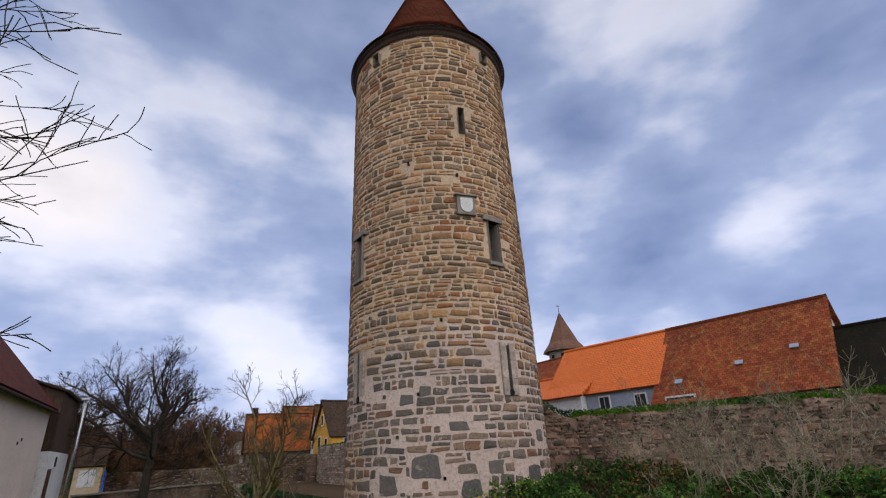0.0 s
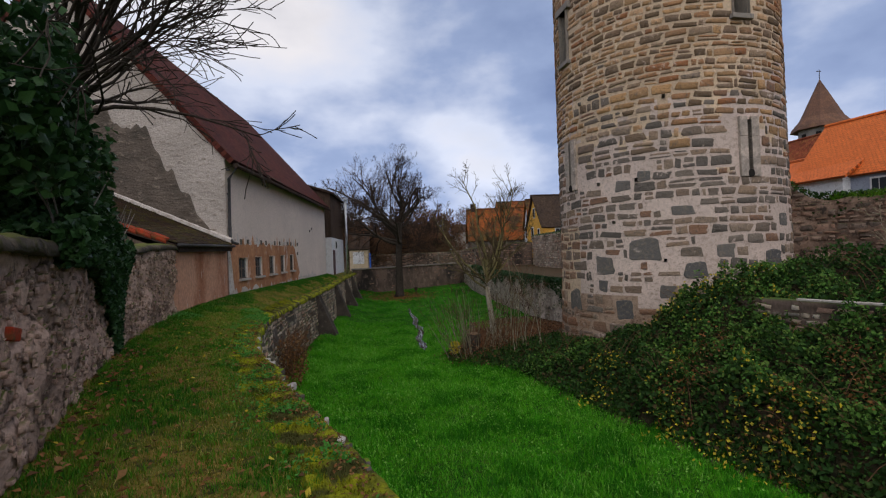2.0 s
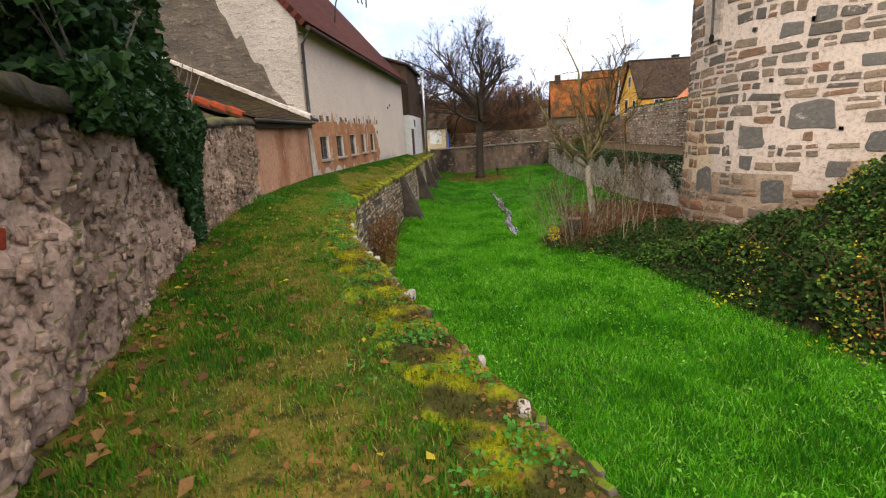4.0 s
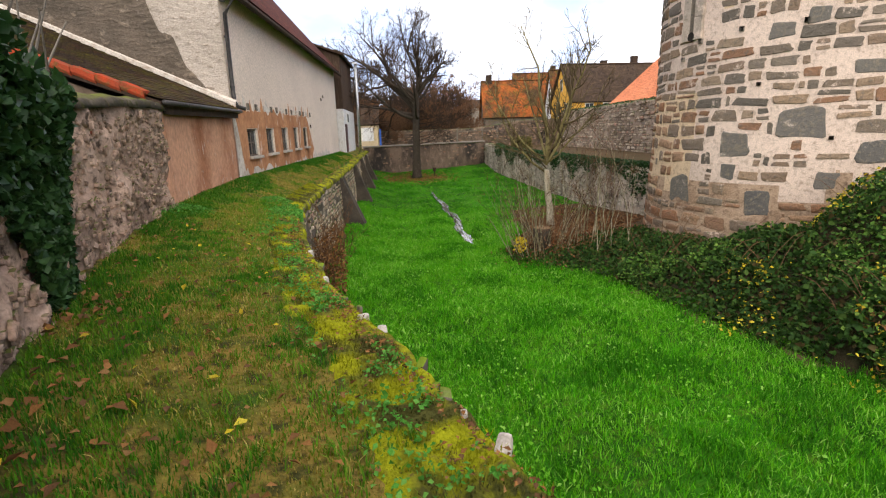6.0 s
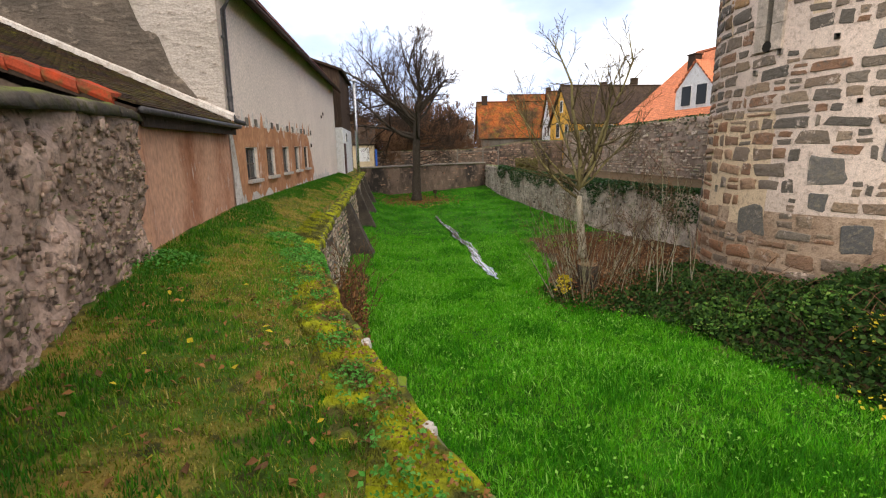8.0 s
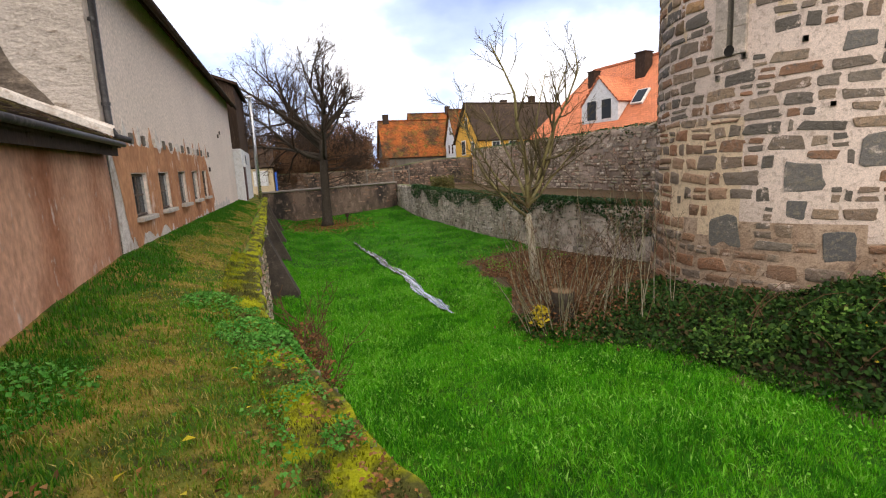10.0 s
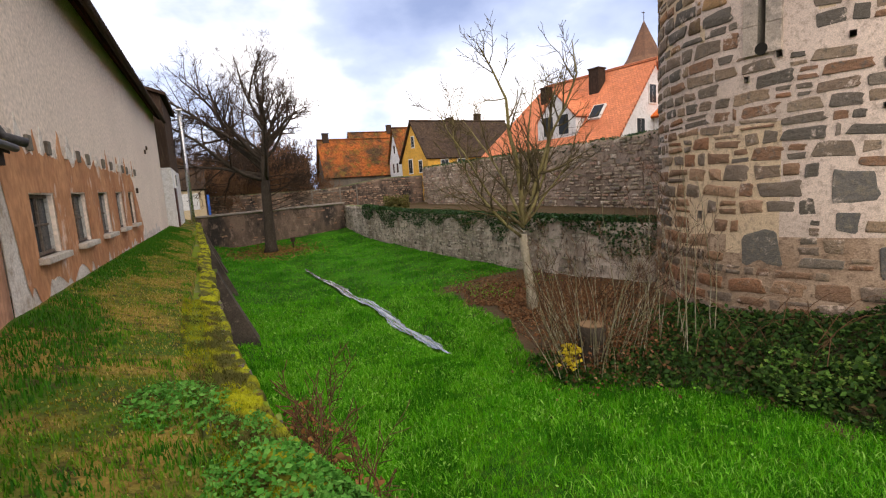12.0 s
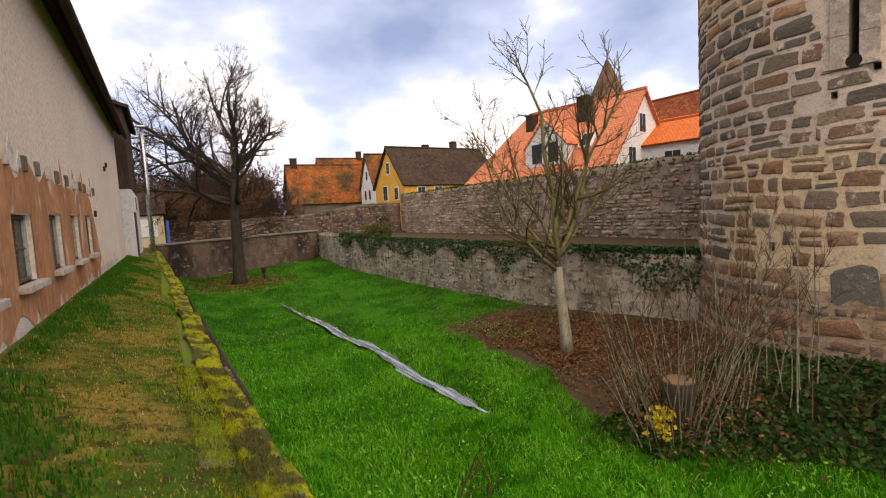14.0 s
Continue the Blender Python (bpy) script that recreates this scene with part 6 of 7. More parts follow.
for y in yy:
    x = lerp(y, EDGE_Y, EDGE_X)
    for k, d in enumerate(D):
        w = d + (0.16 * nz(x, y, 1, 1.1) + 0.08 * nz(x, y, 2, 5)) * (1 if k < 6 else 0.5)
        if k < 6:
            w *= lerp(y, [11, 18], [1.0, 0.4])
        h = 0.02 + 0.045 * nz(x + d, y, 0, 5) + 0.05 * nz(x + d, y, 0, 12)
        z = path_z(x + w, y) + (h if 0 < k < 7 else -0.03)
        if k == 7:
            z = path_z(x, y) + 0.01
        if k == 8:
            z = path_z(x, y) - 0.06 + 0.02 * nz(x, y, 4, 4)
        if k == 9:
            z = path_z(x, y) - 0.14 + 0.06 * nz(x, y, 4, 2.5)
        if k < 6 and nz(x + w, y, 9, 1.5) + 0.5 * nz(x + w, y, 3, 5) + 0.16 + 0.07 * k < 0.1:
            z = path_z(x + w, y) - 0.03
        g.v.append((x + w, y, z))
n = len(D)
for i in range(len(yy) - 1):
    for k in range(n - 1):
        g.f.append((i * n + k, i * n + k + 1, (i + 1) * n + k + 1, (i + 1) * n + k))
tagged(part("moss_border", g, M_MOSS, None, "", True), "cushions of yellow-green moss along the wall edge", "moss", kind="stuff")
nb = 26000
y = rs.uniform(0.5, 21, nb)
x = np.interp(y, EDGE_Y, EDGE_X) - 0.5 * rs.uniform(0, 1, nb) ** 0.8 + 0.03
z = path_at(x, y) + 0.03
ob = blades("moss_tips", x, y, z, rs.uniform(0.015, 0.04, nb), 0.005, M_MOSS, rs, None, 0.8, False)
tagged(ob, "short tips of moss along the wall edge", "moss", kind="stuff")
# pale stones showing at the edge
rnd = random.Random(21)
for k in range(64):
    y = 1.5 + k * 0.31 + rnd.uniform(-0.25, 0.25)
    x = lerp(y, EDGE_Y, EDGE_X) + rnd.uniform(-0.01, 0.075)
    s = rnd.uniform(0.02, 0.05) * (1.35 if 4 < y < 11 else 0.8)
    m = Matrix.Translation((x, y, path_z(x, y) + 0.015)) @ pose(0, 0, 0, rnd.uniform(-14, 14), rnd.uniform(-14, 14), rnd.uniform(50, 130))
    ob = part("edge_stone", bevelled((-s * 1.2, -s * 0.6, -0.08), (s * 1.2, s * 0.6, 0.02), s * 0.4, m), M_SILL if k % 5 < 2 and 3 < y < 11 else M_EDGE)
    tagged(ob, "worn pale stone showing through the mossy edge", "stone", "edge stones", "structure")

# ---- grass ----
nb = 180000
y = np.concatenate([rs.uniform(0.6, 14, nb * 2 // 3), rs.uniform(14, 40, nb // 3)])
xl, xe = np.interp(y, LEFT_Y, LEFT_X) + 0.06, np.interp(y, EDGE_Y, EDGE_X) - 0.12
x = xl + (xe - xl) * rs.uniform(0, 1, len(y))
q = 1.3 * patchy(x, y, 0.9, 2.0) + 0.9 * patchy(x, y, 3.5, 7.0)
f = (x - xl) / (xe - xl)
k = q + rs.normal(0, 0.12, len(y))
deep = k + 0.75 * np.clip((0.42 - f) / 0.3, -0.4, 1) * np.clip((y - 6) / 7, 0.25, 1) + 0.25 * np.clip((y - 20) / 10, 0, 1) > 0.38
lush = (k + 0.2 * (f < 0.3) - 0.3 * ((f > 0.3) & (f < 0.8)) > 0.02) & ~deep
z = ground_at(x, y)
h = rs.uniform(0.018, 0.05, len(y)) * np.where(deep, 1.4, np.where(lush, 1.2, 0.7))
h *= np.where(y > 14, 1.25, 1.0)
w = np.where(y > 14, 0.0065, 0.0038)
for sel, mt, lb in ((deep, M_LUSH, "lush dark green grass along the path wall"), (lush, M_BLADE2, "short green grass on the raised path"), (~(lush | deep), M_PBLADE, "worn yellowish grass on the raised path")):
    tagged(blades("path_grass", x[sel], y[sel], z[sel], h[sel], w[sel], mt, rs), lb, "grass", kind="stuff")
# taller tufts
for cnt, per, y0, y1, x_of, hh, mt, lb in (
        (1500, 14, 1.0, 16, lambda y, f: np.interp(y, LEFT_Y, LEFT_X) + 0.05 + f * (np.interp(y, EDGE_Y, EDGE_X) - np.interp(y, LEFT_Y, LEFT_X) - 0.25), (0.035, 0.08), M_BLADE2, "green tufts on the path"),
        (900, 16, 1.0, 14, lambda y, f: np.interp(y, LEFT_Y, LEFT_X) + 0.05 + f * (np.interp(y, EDGE_Y, EDGE_X) - np.interp(y, LEFT_Y, LEFT_X) - 0.05), (0.03, 0.07), M_PBLADE, "straw-coloured tufts on the path"),
        (6500, 12, 4.0, 32, lambda y, f: np.interp(y, EDGE_Y, EDGE_X) + 0.25 + f * (np.interp(y, BANK_Y, BANK_X) - np.interp(y, EDGE_Y, EDGE_X)), (0.09, 0.19), M_BLADE, "taller grass tufts in the moat")):
    ty = rs.uniform(y0, y1, cnt)
    tx = x_of(ty, rs.uniform(0, 1, cnt))
    x, y = np.repeat(tx, per) + rs.normal(0, 0.035, cnt * per), np.repeat(ty, per) + rs.normal(0, 0.035, cnt * per)
    tagged(blades("grass_tufts", x, y, ground_at(x, y), rs.uniform(hh[0], hh[1], cnt * per), 0.004 if y1 < 20 else 0.007, mt, rs, None, 1.0, y1 < 20), lb, "grass", kind="stuff")
nb = 260000
y = np.concatenate([rs.uniform(3, 24, nb * 3 // 4), rs.uniform(24, 54, nb // 4)])
xe, xb = np.interp(y, EDGE_Y, EDGE_X) + 0.2, np.interp(y, BANK_Y, BANK_X) + 0.4
xb = np.where(y > 30, np.interp(y, LOW_Y, LOW_X) - 0.1, xb)
x = xe + (xb - xe) * rs.uniform(0, 1, nb // 4 + nb * 3 // 4)
ds = np.abs(x - np.interp(y, STREAM_Y, STREAM_X))
keep = ~((y > 22.8) & (y < 41) & (ds < 0.2))
x, y = x[keep], y[keep]
q = patchy(x, y, 0.7, 4.0)
h = rs.uniform(0.05, 0.12, len(x)) * (1 + 0.8 * q)
dark = q + 0.7 * patchy(x, y, 2.4, 8.0) + rs.normal(0, 0.12, len(x)) > 0.12
for sel, mt, lb in ((dark, M_DEEP, "darker lush grass on the moat floor"), (~dark, M_BLADE, "bright green grass on the moat floor")):
    tagged(blades("moat_grass", x[sel], y[sel], ground_at(x[sel], y[sel]), np.maximum(0.04, h[sel]) * (1.3 if mt is M_DEEP else 1.0), np.where(y[sel] > 24, 0.013, 0.008), mt, rs, None, 0.8, False), lb, "grass", kind="stuff")
nb = 60000
y = rs.uniform(4, 30, nb)
xe, xb = np.interp(y, EDGE_Y, EDGE_X) + 0.5, np.interp(y, BANK_Y, BANK_X) + 0.2
x = xe + (xb - xe) * rs.uniform(0, 1, nb)
keep = patchy(x, y, 0.55, 9.0) + rs.normal(0, 0.15, nb) > -0.02
x, y = x[keep], y[keep]
tagged(blades("pale_grass", x, y, ground_at(x, y) + 0.02, rs.uniform(0.05, 0.11, len(x)), np.where(y < 14, 0.008, 0.011), M_PALELEAF, rs, None, 1.7, True), "pale bent grass blades scattered in the moat", "grass", kind="stuff")

n = 24000
y = rs.uniform(4, 34, n)
xe, xb = np.interp(y, EDGE_Y, EDGE_X) + 0.4, np.interp(y, BANK_Y, BANK_X) + 0.1
xb = np.where(y > 26, np.interp(y, LOW_Y, LOW_X) - 0.5, xb)
x = xe + (xb - xe) * rs.uniform(0, 1, n)
keep = patchy(x, y, 0.6, 14.0) + 0.9 * patchy(x, y, 2.6, 3.0) + rs.normal(0, 0.12, n) > 0.12
keep &= np.abs(x - np.interp(y, STREAM_Y, STREAM_X)) > 0.4
x, y = x[keep], y[keep]
tagged(leaves("clover_leaves", np.stack([x, y, ground_at(x, y) + rs.uniform(0.06, 0.13, len(x))], 1), 0.055, M_PALELEAF, rs, None, 0.4), "pale broad-leaved weeds scattered in the moat grass", "weeds", kind="stuff")

# herb patches on the path
for cx, cy, r, n in ((-4.1, 14.3, 0.75, 2600), (-4.55, 14.9, 0.5, 1200), (-5.1, 16.2, 0.5, 800), (-5.9, 13.0, 0.6, 900)):
    a, q = rs.uniform(0, 2 * np.pi, n), r * np.sqrt(rs.uniform(0, 1, n))
    x, y = cx + q * np.cos(a) * 0.8, cy + q * np.sin(a) * 1.2
    x = np.minimum(x, np.interp(y, EDGE_Y, EDGE_X) + 0.05)
    z = path_at(x, y) + rs.uniform(0.03, 0.14, n) * (1.1 - q / r)
    tagged(leaves("herb_patch", np.stack([x, y, z], 1), 0.042, M_HERB, rs, None, 0.6), "low green nettle-like herbs on the path", "herbs", "herb patches", "stuff")

# small weeds among the moss
n = 15000
y = rs.uniform(1.5, 16, n)
x = np.interp(y, EDGE_Y, EDGE_X) - 0.04 - np.abs(rs.normal(0.22, 0.22, n))
keep = patchy(x, y, 2.2, 6.0) + 0.6 * patchy(x, y, 6.0, 1.0) + rs.normal(0, 0.1, n) > 0.12
x, y = x[keep], y[keep]
tagged(leaves("edge_weeds", np.stack([x, y, path_at(x, y) + rs.uniform(0.03, 0.085, len(x))], 1), 0.03, M_HERB, rs, None, 0.5), "tiny green weeds growing through the moss", "weeds", kind="stuff")

# ---- fallen leaves ----
n = 700
y = rs.uniform(1.5, 12, n)
xl, xe = np.interp(y, LEFT_Y, LEFT_X) + 0.1, np.interp(y, EDGE_Y, EDGE_X)
x = xl + (xe - xl) * rs.uniform(0, 1, n)
tagged(leaves("fallen_leaves", np.stack([x, y, ground_at(x, y) + rs.uniform(0.025, 0.05, n)], 1), 0.05, M_DRYLEAF, rs, None, 0.7, 0.4), "dry brown leaves lying on the path", "leaves", kind="stuff")
n = 220
y = rs.uniform(1.2, 8.5, n)
x = np.interp(y, LEFT_Y, LEFT_X) + 0.08 + np.abs(rs.normal(0, 0.4, n))
tagged(leaves("fallen_leaves", np.stack([x, y, ground_at(x, y) + rs.uniform(0.03, 0.06, n)], 1), 0.062, M_DRYLEAF, rs, None, 0.65, 0.45), "larger brown leaves drifted along the foot of the rubble wall", "leaves", kind="stuff")
n = 60
y = rs.uniform(1.5, 14, n)
x = np.interp(y, LEFT_Y, LEFT_X) + rs.uniform(0.1, 2.0, n)
x = np.minimum(x, np.interp(y, EDGE_Y, EDGE_X) - 0.1)
tagged(leaves("yellow_leaves", np.stack([x, y, ground_at(x, y) + 0.045], 1), 0.06, M_YLEAF, rs, None, 0.7, 0.3), "single yellow leaves lying on the path", "leaves", kind="stuff")
n = 1700
y = rs.uniform(1.5, 14, n)
x = np.interp(y, EDGE_Y, EDGE_X) - np.abs(rs.normal(0, 0.16, n))
tagged(leaves("fallen_leaves", np.stack([x, y, path_at(x, y) + rs.uniform(0.04, 0.08, n)], 1), 0.03, M_DRYLEAF, rs, None, 0.7, 0.4), "small brown leaves caught along the mossy edge", "leaves", kind="stuff")
n = 19000
x, y = rs.normal(4.9, 1.3, n), rs.normal(25.0, 2.2, n)
keep = (x < np.interp(y, LOW_Y, LOW_X) - 0.15) & (x > np.interp(y, BANK_Y, BANK_X) + 0.25 + 0.8 * patchy(x, y, 0.8, 3.0)) & (np.hypot(x - TOWER[0], y - TOWER[1]) > TOWER_R + 0.3)
x, y = x[keep], y[keep]
tagged(leaves("leaf_litter", np.stack([x, y, ground_at(x, y) + rs.uniform(0.01, 0.05, len(x))], 1), 0.085, M_LITTER, rs, None, 0.7, 0.4), "carpet of brown fallen leaves under the small tree", "leaves", kind="stuff")
n = 2500
x, y = rs.normal(-1.1, 1.6, n), rs.normal(49.5, 1.6, n)
tagged(leaves("leaf_litter", np.stack([x, y, ground_at(x, y) + 0.04], 1), 0.14, M_DRYLEAF, rs, None, 0.7, 0.4), "brown leaves round the foot of the bare tree", "leaves", kind="stuff")

# ---- stream ----
g = Geo()
yy = np.arange(23.3, 41.0, 0.2)
for y in yy:
    x = lerp(y, STREAM_Y, STREAM_X)
    x += 0.18 * nz(0, y, 7, 0.5)
    w = 0.28 * smooth01((y - 23.2) / 1.0) * (1 - 0.55 * smooth01((y - 34) / 5)) + 0.2 * nz(0, y, 0, 0.8) + 0.1 * nz(0, y, 3, 2.3)
    w = max(0.05, w)
    z = -2.95 + lerp(y, [35, 50], [0, 0.2]) - 0.13
    w = max(0.03, 0.62 * w + 0.06 * nz(0, y, 11, 3.1))
    g.v += [(x - w, y, z), (x + w, y, z)]
for i in range(len(yy) - 1):
    g.f.append((2 * i, 2 * i + 1, 2 * i + 3, 2 * i + 2))
tagged(part("stream", g, M_WATER, None, "", True), "narrow shallow stream with pale sky glints in its colour", "stream", kind="structure")

# ---- bank shrubs before the tower ----
crnd = random.Random(33)
CLUMPS = []
for k in range(70):
    cy = crnd.uniform(5, 18.5)
    cx = lerp(cy, BANK_Y, BANK_X) + crnd.uniform(0.5, 6.5)
    CLUMPS.append((cx, cy, crnd.uniform(0.5, 1.1), crnd.uniform(0.6, 1.25) * (1 if cy < 15.5 else 0.55)))


def shrub_h(x, y):
    d = x - np.interp(y, BANK_Y, BANK_X)
    h = (0.25 + 0.5 * np.clip((17.5 - y) / 4, 0, 1)) * np.clip(d / 1.0, 0, 1) + 1.0 * np.exp(-((x - 8.9) ** 2 + (y - 14.0) ** 2) / 2.2)
    h = h + 0.35 * np.exp(-((x - 12.3) ** 2 + (y - 13.8) ** 2) / 3)
    h = h * np.clip((20.9 - y) / 2.5, 0.25, 1)
    for cx, cy, r, k in CLUMPS:
        h = np.maximum(h, k * np.maximum(0, 1 - ((x - cx) ** 2 + (y - cy) ** 2) / (r * r)) ** 0.5)
    return h * (0.75 + 0.8 * patchy(x, y, 0.8, 1.0) + 0.5 * patchy(x, y, 2.2, 6.0))


bank = thing("bank_shrubs", "dense tangle of ivy and bramble on the bank below the tower", "shrubs")
xs, ys = np.arange(3, 17, 0.25), np.arange(3, 21.2, 0.25)
X, Y = np.meshgrid(xs, ys)
d = X.ravel() - np.interp(Y.ravel(), BANK_Y, BANK_X)
# dark sheet under the leaves; shade of the gaps is in its colour
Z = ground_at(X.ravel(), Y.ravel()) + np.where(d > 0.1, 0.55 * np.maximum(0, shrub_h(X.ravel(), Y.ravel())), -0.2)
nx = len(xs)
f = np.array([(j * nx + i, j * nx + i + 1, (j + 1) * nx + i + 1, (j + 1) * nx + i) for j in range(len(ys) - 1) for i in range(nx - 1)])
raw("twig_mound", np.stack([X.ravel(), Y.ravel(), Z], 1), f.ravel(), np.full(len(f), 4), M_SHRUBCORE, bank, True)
n = 90000
y = rs.uniform(3.5, 21, n)
x = np.interp(y, BANK_Y, BANK_X) + rs.uniform(0, 1, n) ** 1.2 * 9
keep = (np.hypot(x - TOWER[0], y - TOWER[1]) > TOWER_R + 0.15) & (x < 16)
x, y = x[keep], y[keep]
h = np.maximum(0.05, shrub_h(x, y))
z = ground_at(x, y) + h * (1 - 0.55 * rs.uniform(0, 1, len(x)) ** 1.6) + rs.normal(0, 0.05, len(x))
ob = leaves("foliage", np.stack([x, y, z], 1), 0.12, M_SHRUB, rs, bank, 0.22)
sel = (patchy(x, y, 0.5, 21.0) + 0.5 * patchy(x, y, 2.0, 4.0) > 0.25) & (y < 12.5) & (rs.uniform(0, 1, len(x)) < 0.6)
leaves("withered_foliage", np.stack([x, y, z + 0.05], 1)[sel], 0.085, M_DRYLEAF, rs, bank, 0.2)
yk = [(7.2, 9.0), (6.4, 9.2), (9.2, 14.2), (8.0, 14.6), (7.6, 15.0), (5.6, 14.2), (9.8, 13.6), (6.6, 8.6), (6.2, 9.6), (5.6, 11.0), (7.3, 10.0), (6.9, 12.2), (8.4, 13.4), (5.0, 13.4), (9.6, 12.4)]
pts = []
for cx, cy in yk:
    n = 90
    x, y = rs.normal(cx, 0.3, n), rs.normal(cy, 0.3, n)
    pts.append(np.stack([x, y, ground_at(x, y) + np.maximum(0.1, shrub_h(x, y)) + rs.normal(0.02, 0.06, n)], 1))
leaves("yellow_foliage", np.concatenate(pts), 0.075, M_YLEAF, rs, bank, 0.3)
# brighter leaves on clump tops only: lit relief put into leaf colour
pts = []
for cx, cy, r, k in CLUMPS:
    n = int(260 * r)
    a, q = rs.uniform(0, 6.28, n), r * 0.85 * np.sqrt(rs.uniform(0, 1, n))
    x, y = cx + q * np.cos(a), cy + q * np.sin(a)
    pts.append(np.stack([x, y, ground_at(x, y) + np.maximum(0.1, shrub_h(x, y)) + rs.normal(0.03, 0.06, n)], 1))
pts = np.concatenate(pts)
pts = pts[np.hypot(pts[:, 0] - TOWER[0], pts[:, 1] - TOWER[1]) > TOWER_R + 0.2]
leaves("fresh_foliage", pts, 0.085, M_BRIGHT, rs, bank, 0.35)
g = Geo()
rnd = random.Random(4)
for k in range(260):
    y = rnd.uniform(4, 20)
    x = lerp(y, BANK_Y, BANK_X) + rnd.uniform(0.3, 7)
    if math.hypot(x - TOWER[0], y - TOWER[1]) < TOWER_R + 0.4:
        continue
    z = float(ground_at(np.array([x]), np.array([y]))[0])
    a, l = rnd.uniform(0, 6.28), rnd.uniform(0.8, 1.7)
    pts = [(x + math.cos(a) * l * t * 0.7, y + math.sin(a) * l * t * 0.7, z + l * (1.3 * t - 0.75 * t * t) + 0.25) for t in (0, 0.3, 0.6, 0.85, 1.0)]
    g.tube(pts, [0.008, 0.007, 0.006, 0.004, 0.002], 4, False)
part("bramble_growth", g, M_REDTWIG, bank)["kind"] = "stuff"

# low terrace wall right of the tower
stone_wall("wall_terrace", "low dark terrace wall half hidden by brambles", [(9.0, 13.2), (9.9, 10.8), (11.2, 7.6), (13, 3)], lambda u: -1.6, lambda u: -0.05, 0.4, M_DARKWALL, M_RUBBLE,
           (0.14, 0.26), (0.2, 0.5), 0.04, 0.02, lambda u, z: False, 31, rough=0.04, keep=0.7)
ob = part("plank", bevelled((-0.9, -0.08, 0), (0.9, 0.08, 0.05), 0.012, pose(9.75, 10.7, -0.03, 0, 0, -67)), M_SILL)
tagged(ob, "pale weathered plank lying on the terrace wall", "plank")


# ---- ivy on the rubble wall ----
ivy = thing("ivy", "dark glossy ivy spilling over the rubble wall", "ivy")
n = 15000
y = 4.9 + 3.95 * rs.uniform(0, 1, n)
xl = np.interp(y, LEFT_Y, LEFT_X)
top = 1.75 + 0.55 * np.exp(-((y - 6.6) / 1.4) ** 2) + 0.15 * patchy(y, y * 0, 1.5, 2.0)
hang = 0.25 + 1.75 * np.exp(-((y - 8.3) / 0.5) ** 2) + 0.5 * np.exp(-((y - 7.3) / 0.8) ** 2)
t = rs.uniform(0, 1, n)
z = top - t * (top - (1.75 - hang))
bulge = 0.10 + 0.22 * np.exp(-((z - 1.75) / 0.5) ** 2)
x = xl + bulge * rs.uniform(0.1, 1.0, n) + np.where(z > 1.8, rs.uniform(-0.7, 0.1, n), 0)
leaves("foliage", np.stack([x, y, z], 1), 0.095, M_IVY, rs, ivy, 0.25)
n = 13000
th, ph = rs.uniform(0, 6.28, n), rs.uniform(0, 1, n)
r = rs.uniform(0.6, 1.0, n)
cxs = rs.choice(3, n, p=[0.4, 0.3, 0.3])
x = np.array([-4.3, -3.9, -3.7])[cxs] + r * 0.95 * np.cos(th)
y = np.array([6.4, 5.0, 4.3])[cxs] + r * 1.2 * np.sin(th)
z = np.array([2.2, 2.3, 2.7])[cxs] + r * (ph * 1.6 - 0.3)
keep = x < np.interp(y, LEFT_Y, LEFT_X) + 0.25
leaves("evergreen_crown", np.stack([x, y, z], 1)[keep], 0.11, M_IVY, rs, ivy, 0.25)
g = Geo()
for k in range(26):
    y = rnd.uniform(5.2, 9.0)
    x = lerp(y, LEFT_Y, LEFT_X)
    pts = [(x - 0.1 + rnd.uniform(-0.3, 0.1), y, 1.0), (x + 0.05, y + rnd.uniform(-0.2, 0.2), 1.8), (x + rnd.uniform(-0.1, 0.2), y + rnd.uniform(-0.5, 0.5), 2.4)]
    g.tube(pts, [0.014, 0.012, 0.006], 5, False)
part("ivy_stems", g, M_GREYWOOD, ivy)["kind"] = "stuff"
# brick bits in the rubble wall
for y, z in ((3.9, 1.02), (4.9, 1.25), (8.1, 0.95), (10.2, 1.45)):
    x = lerp(y, LEFT_Y, LEFT_X)
    part("brick", bevelled((-0.11, -0.05, -0.045), (0.11, 0.06, 0.05), 0.012, pose(x - 0.06, y, z, 6, 10, 115)), M_REDTILE, bpy.data.objects["wall_west"], "broken red brick in the wall")


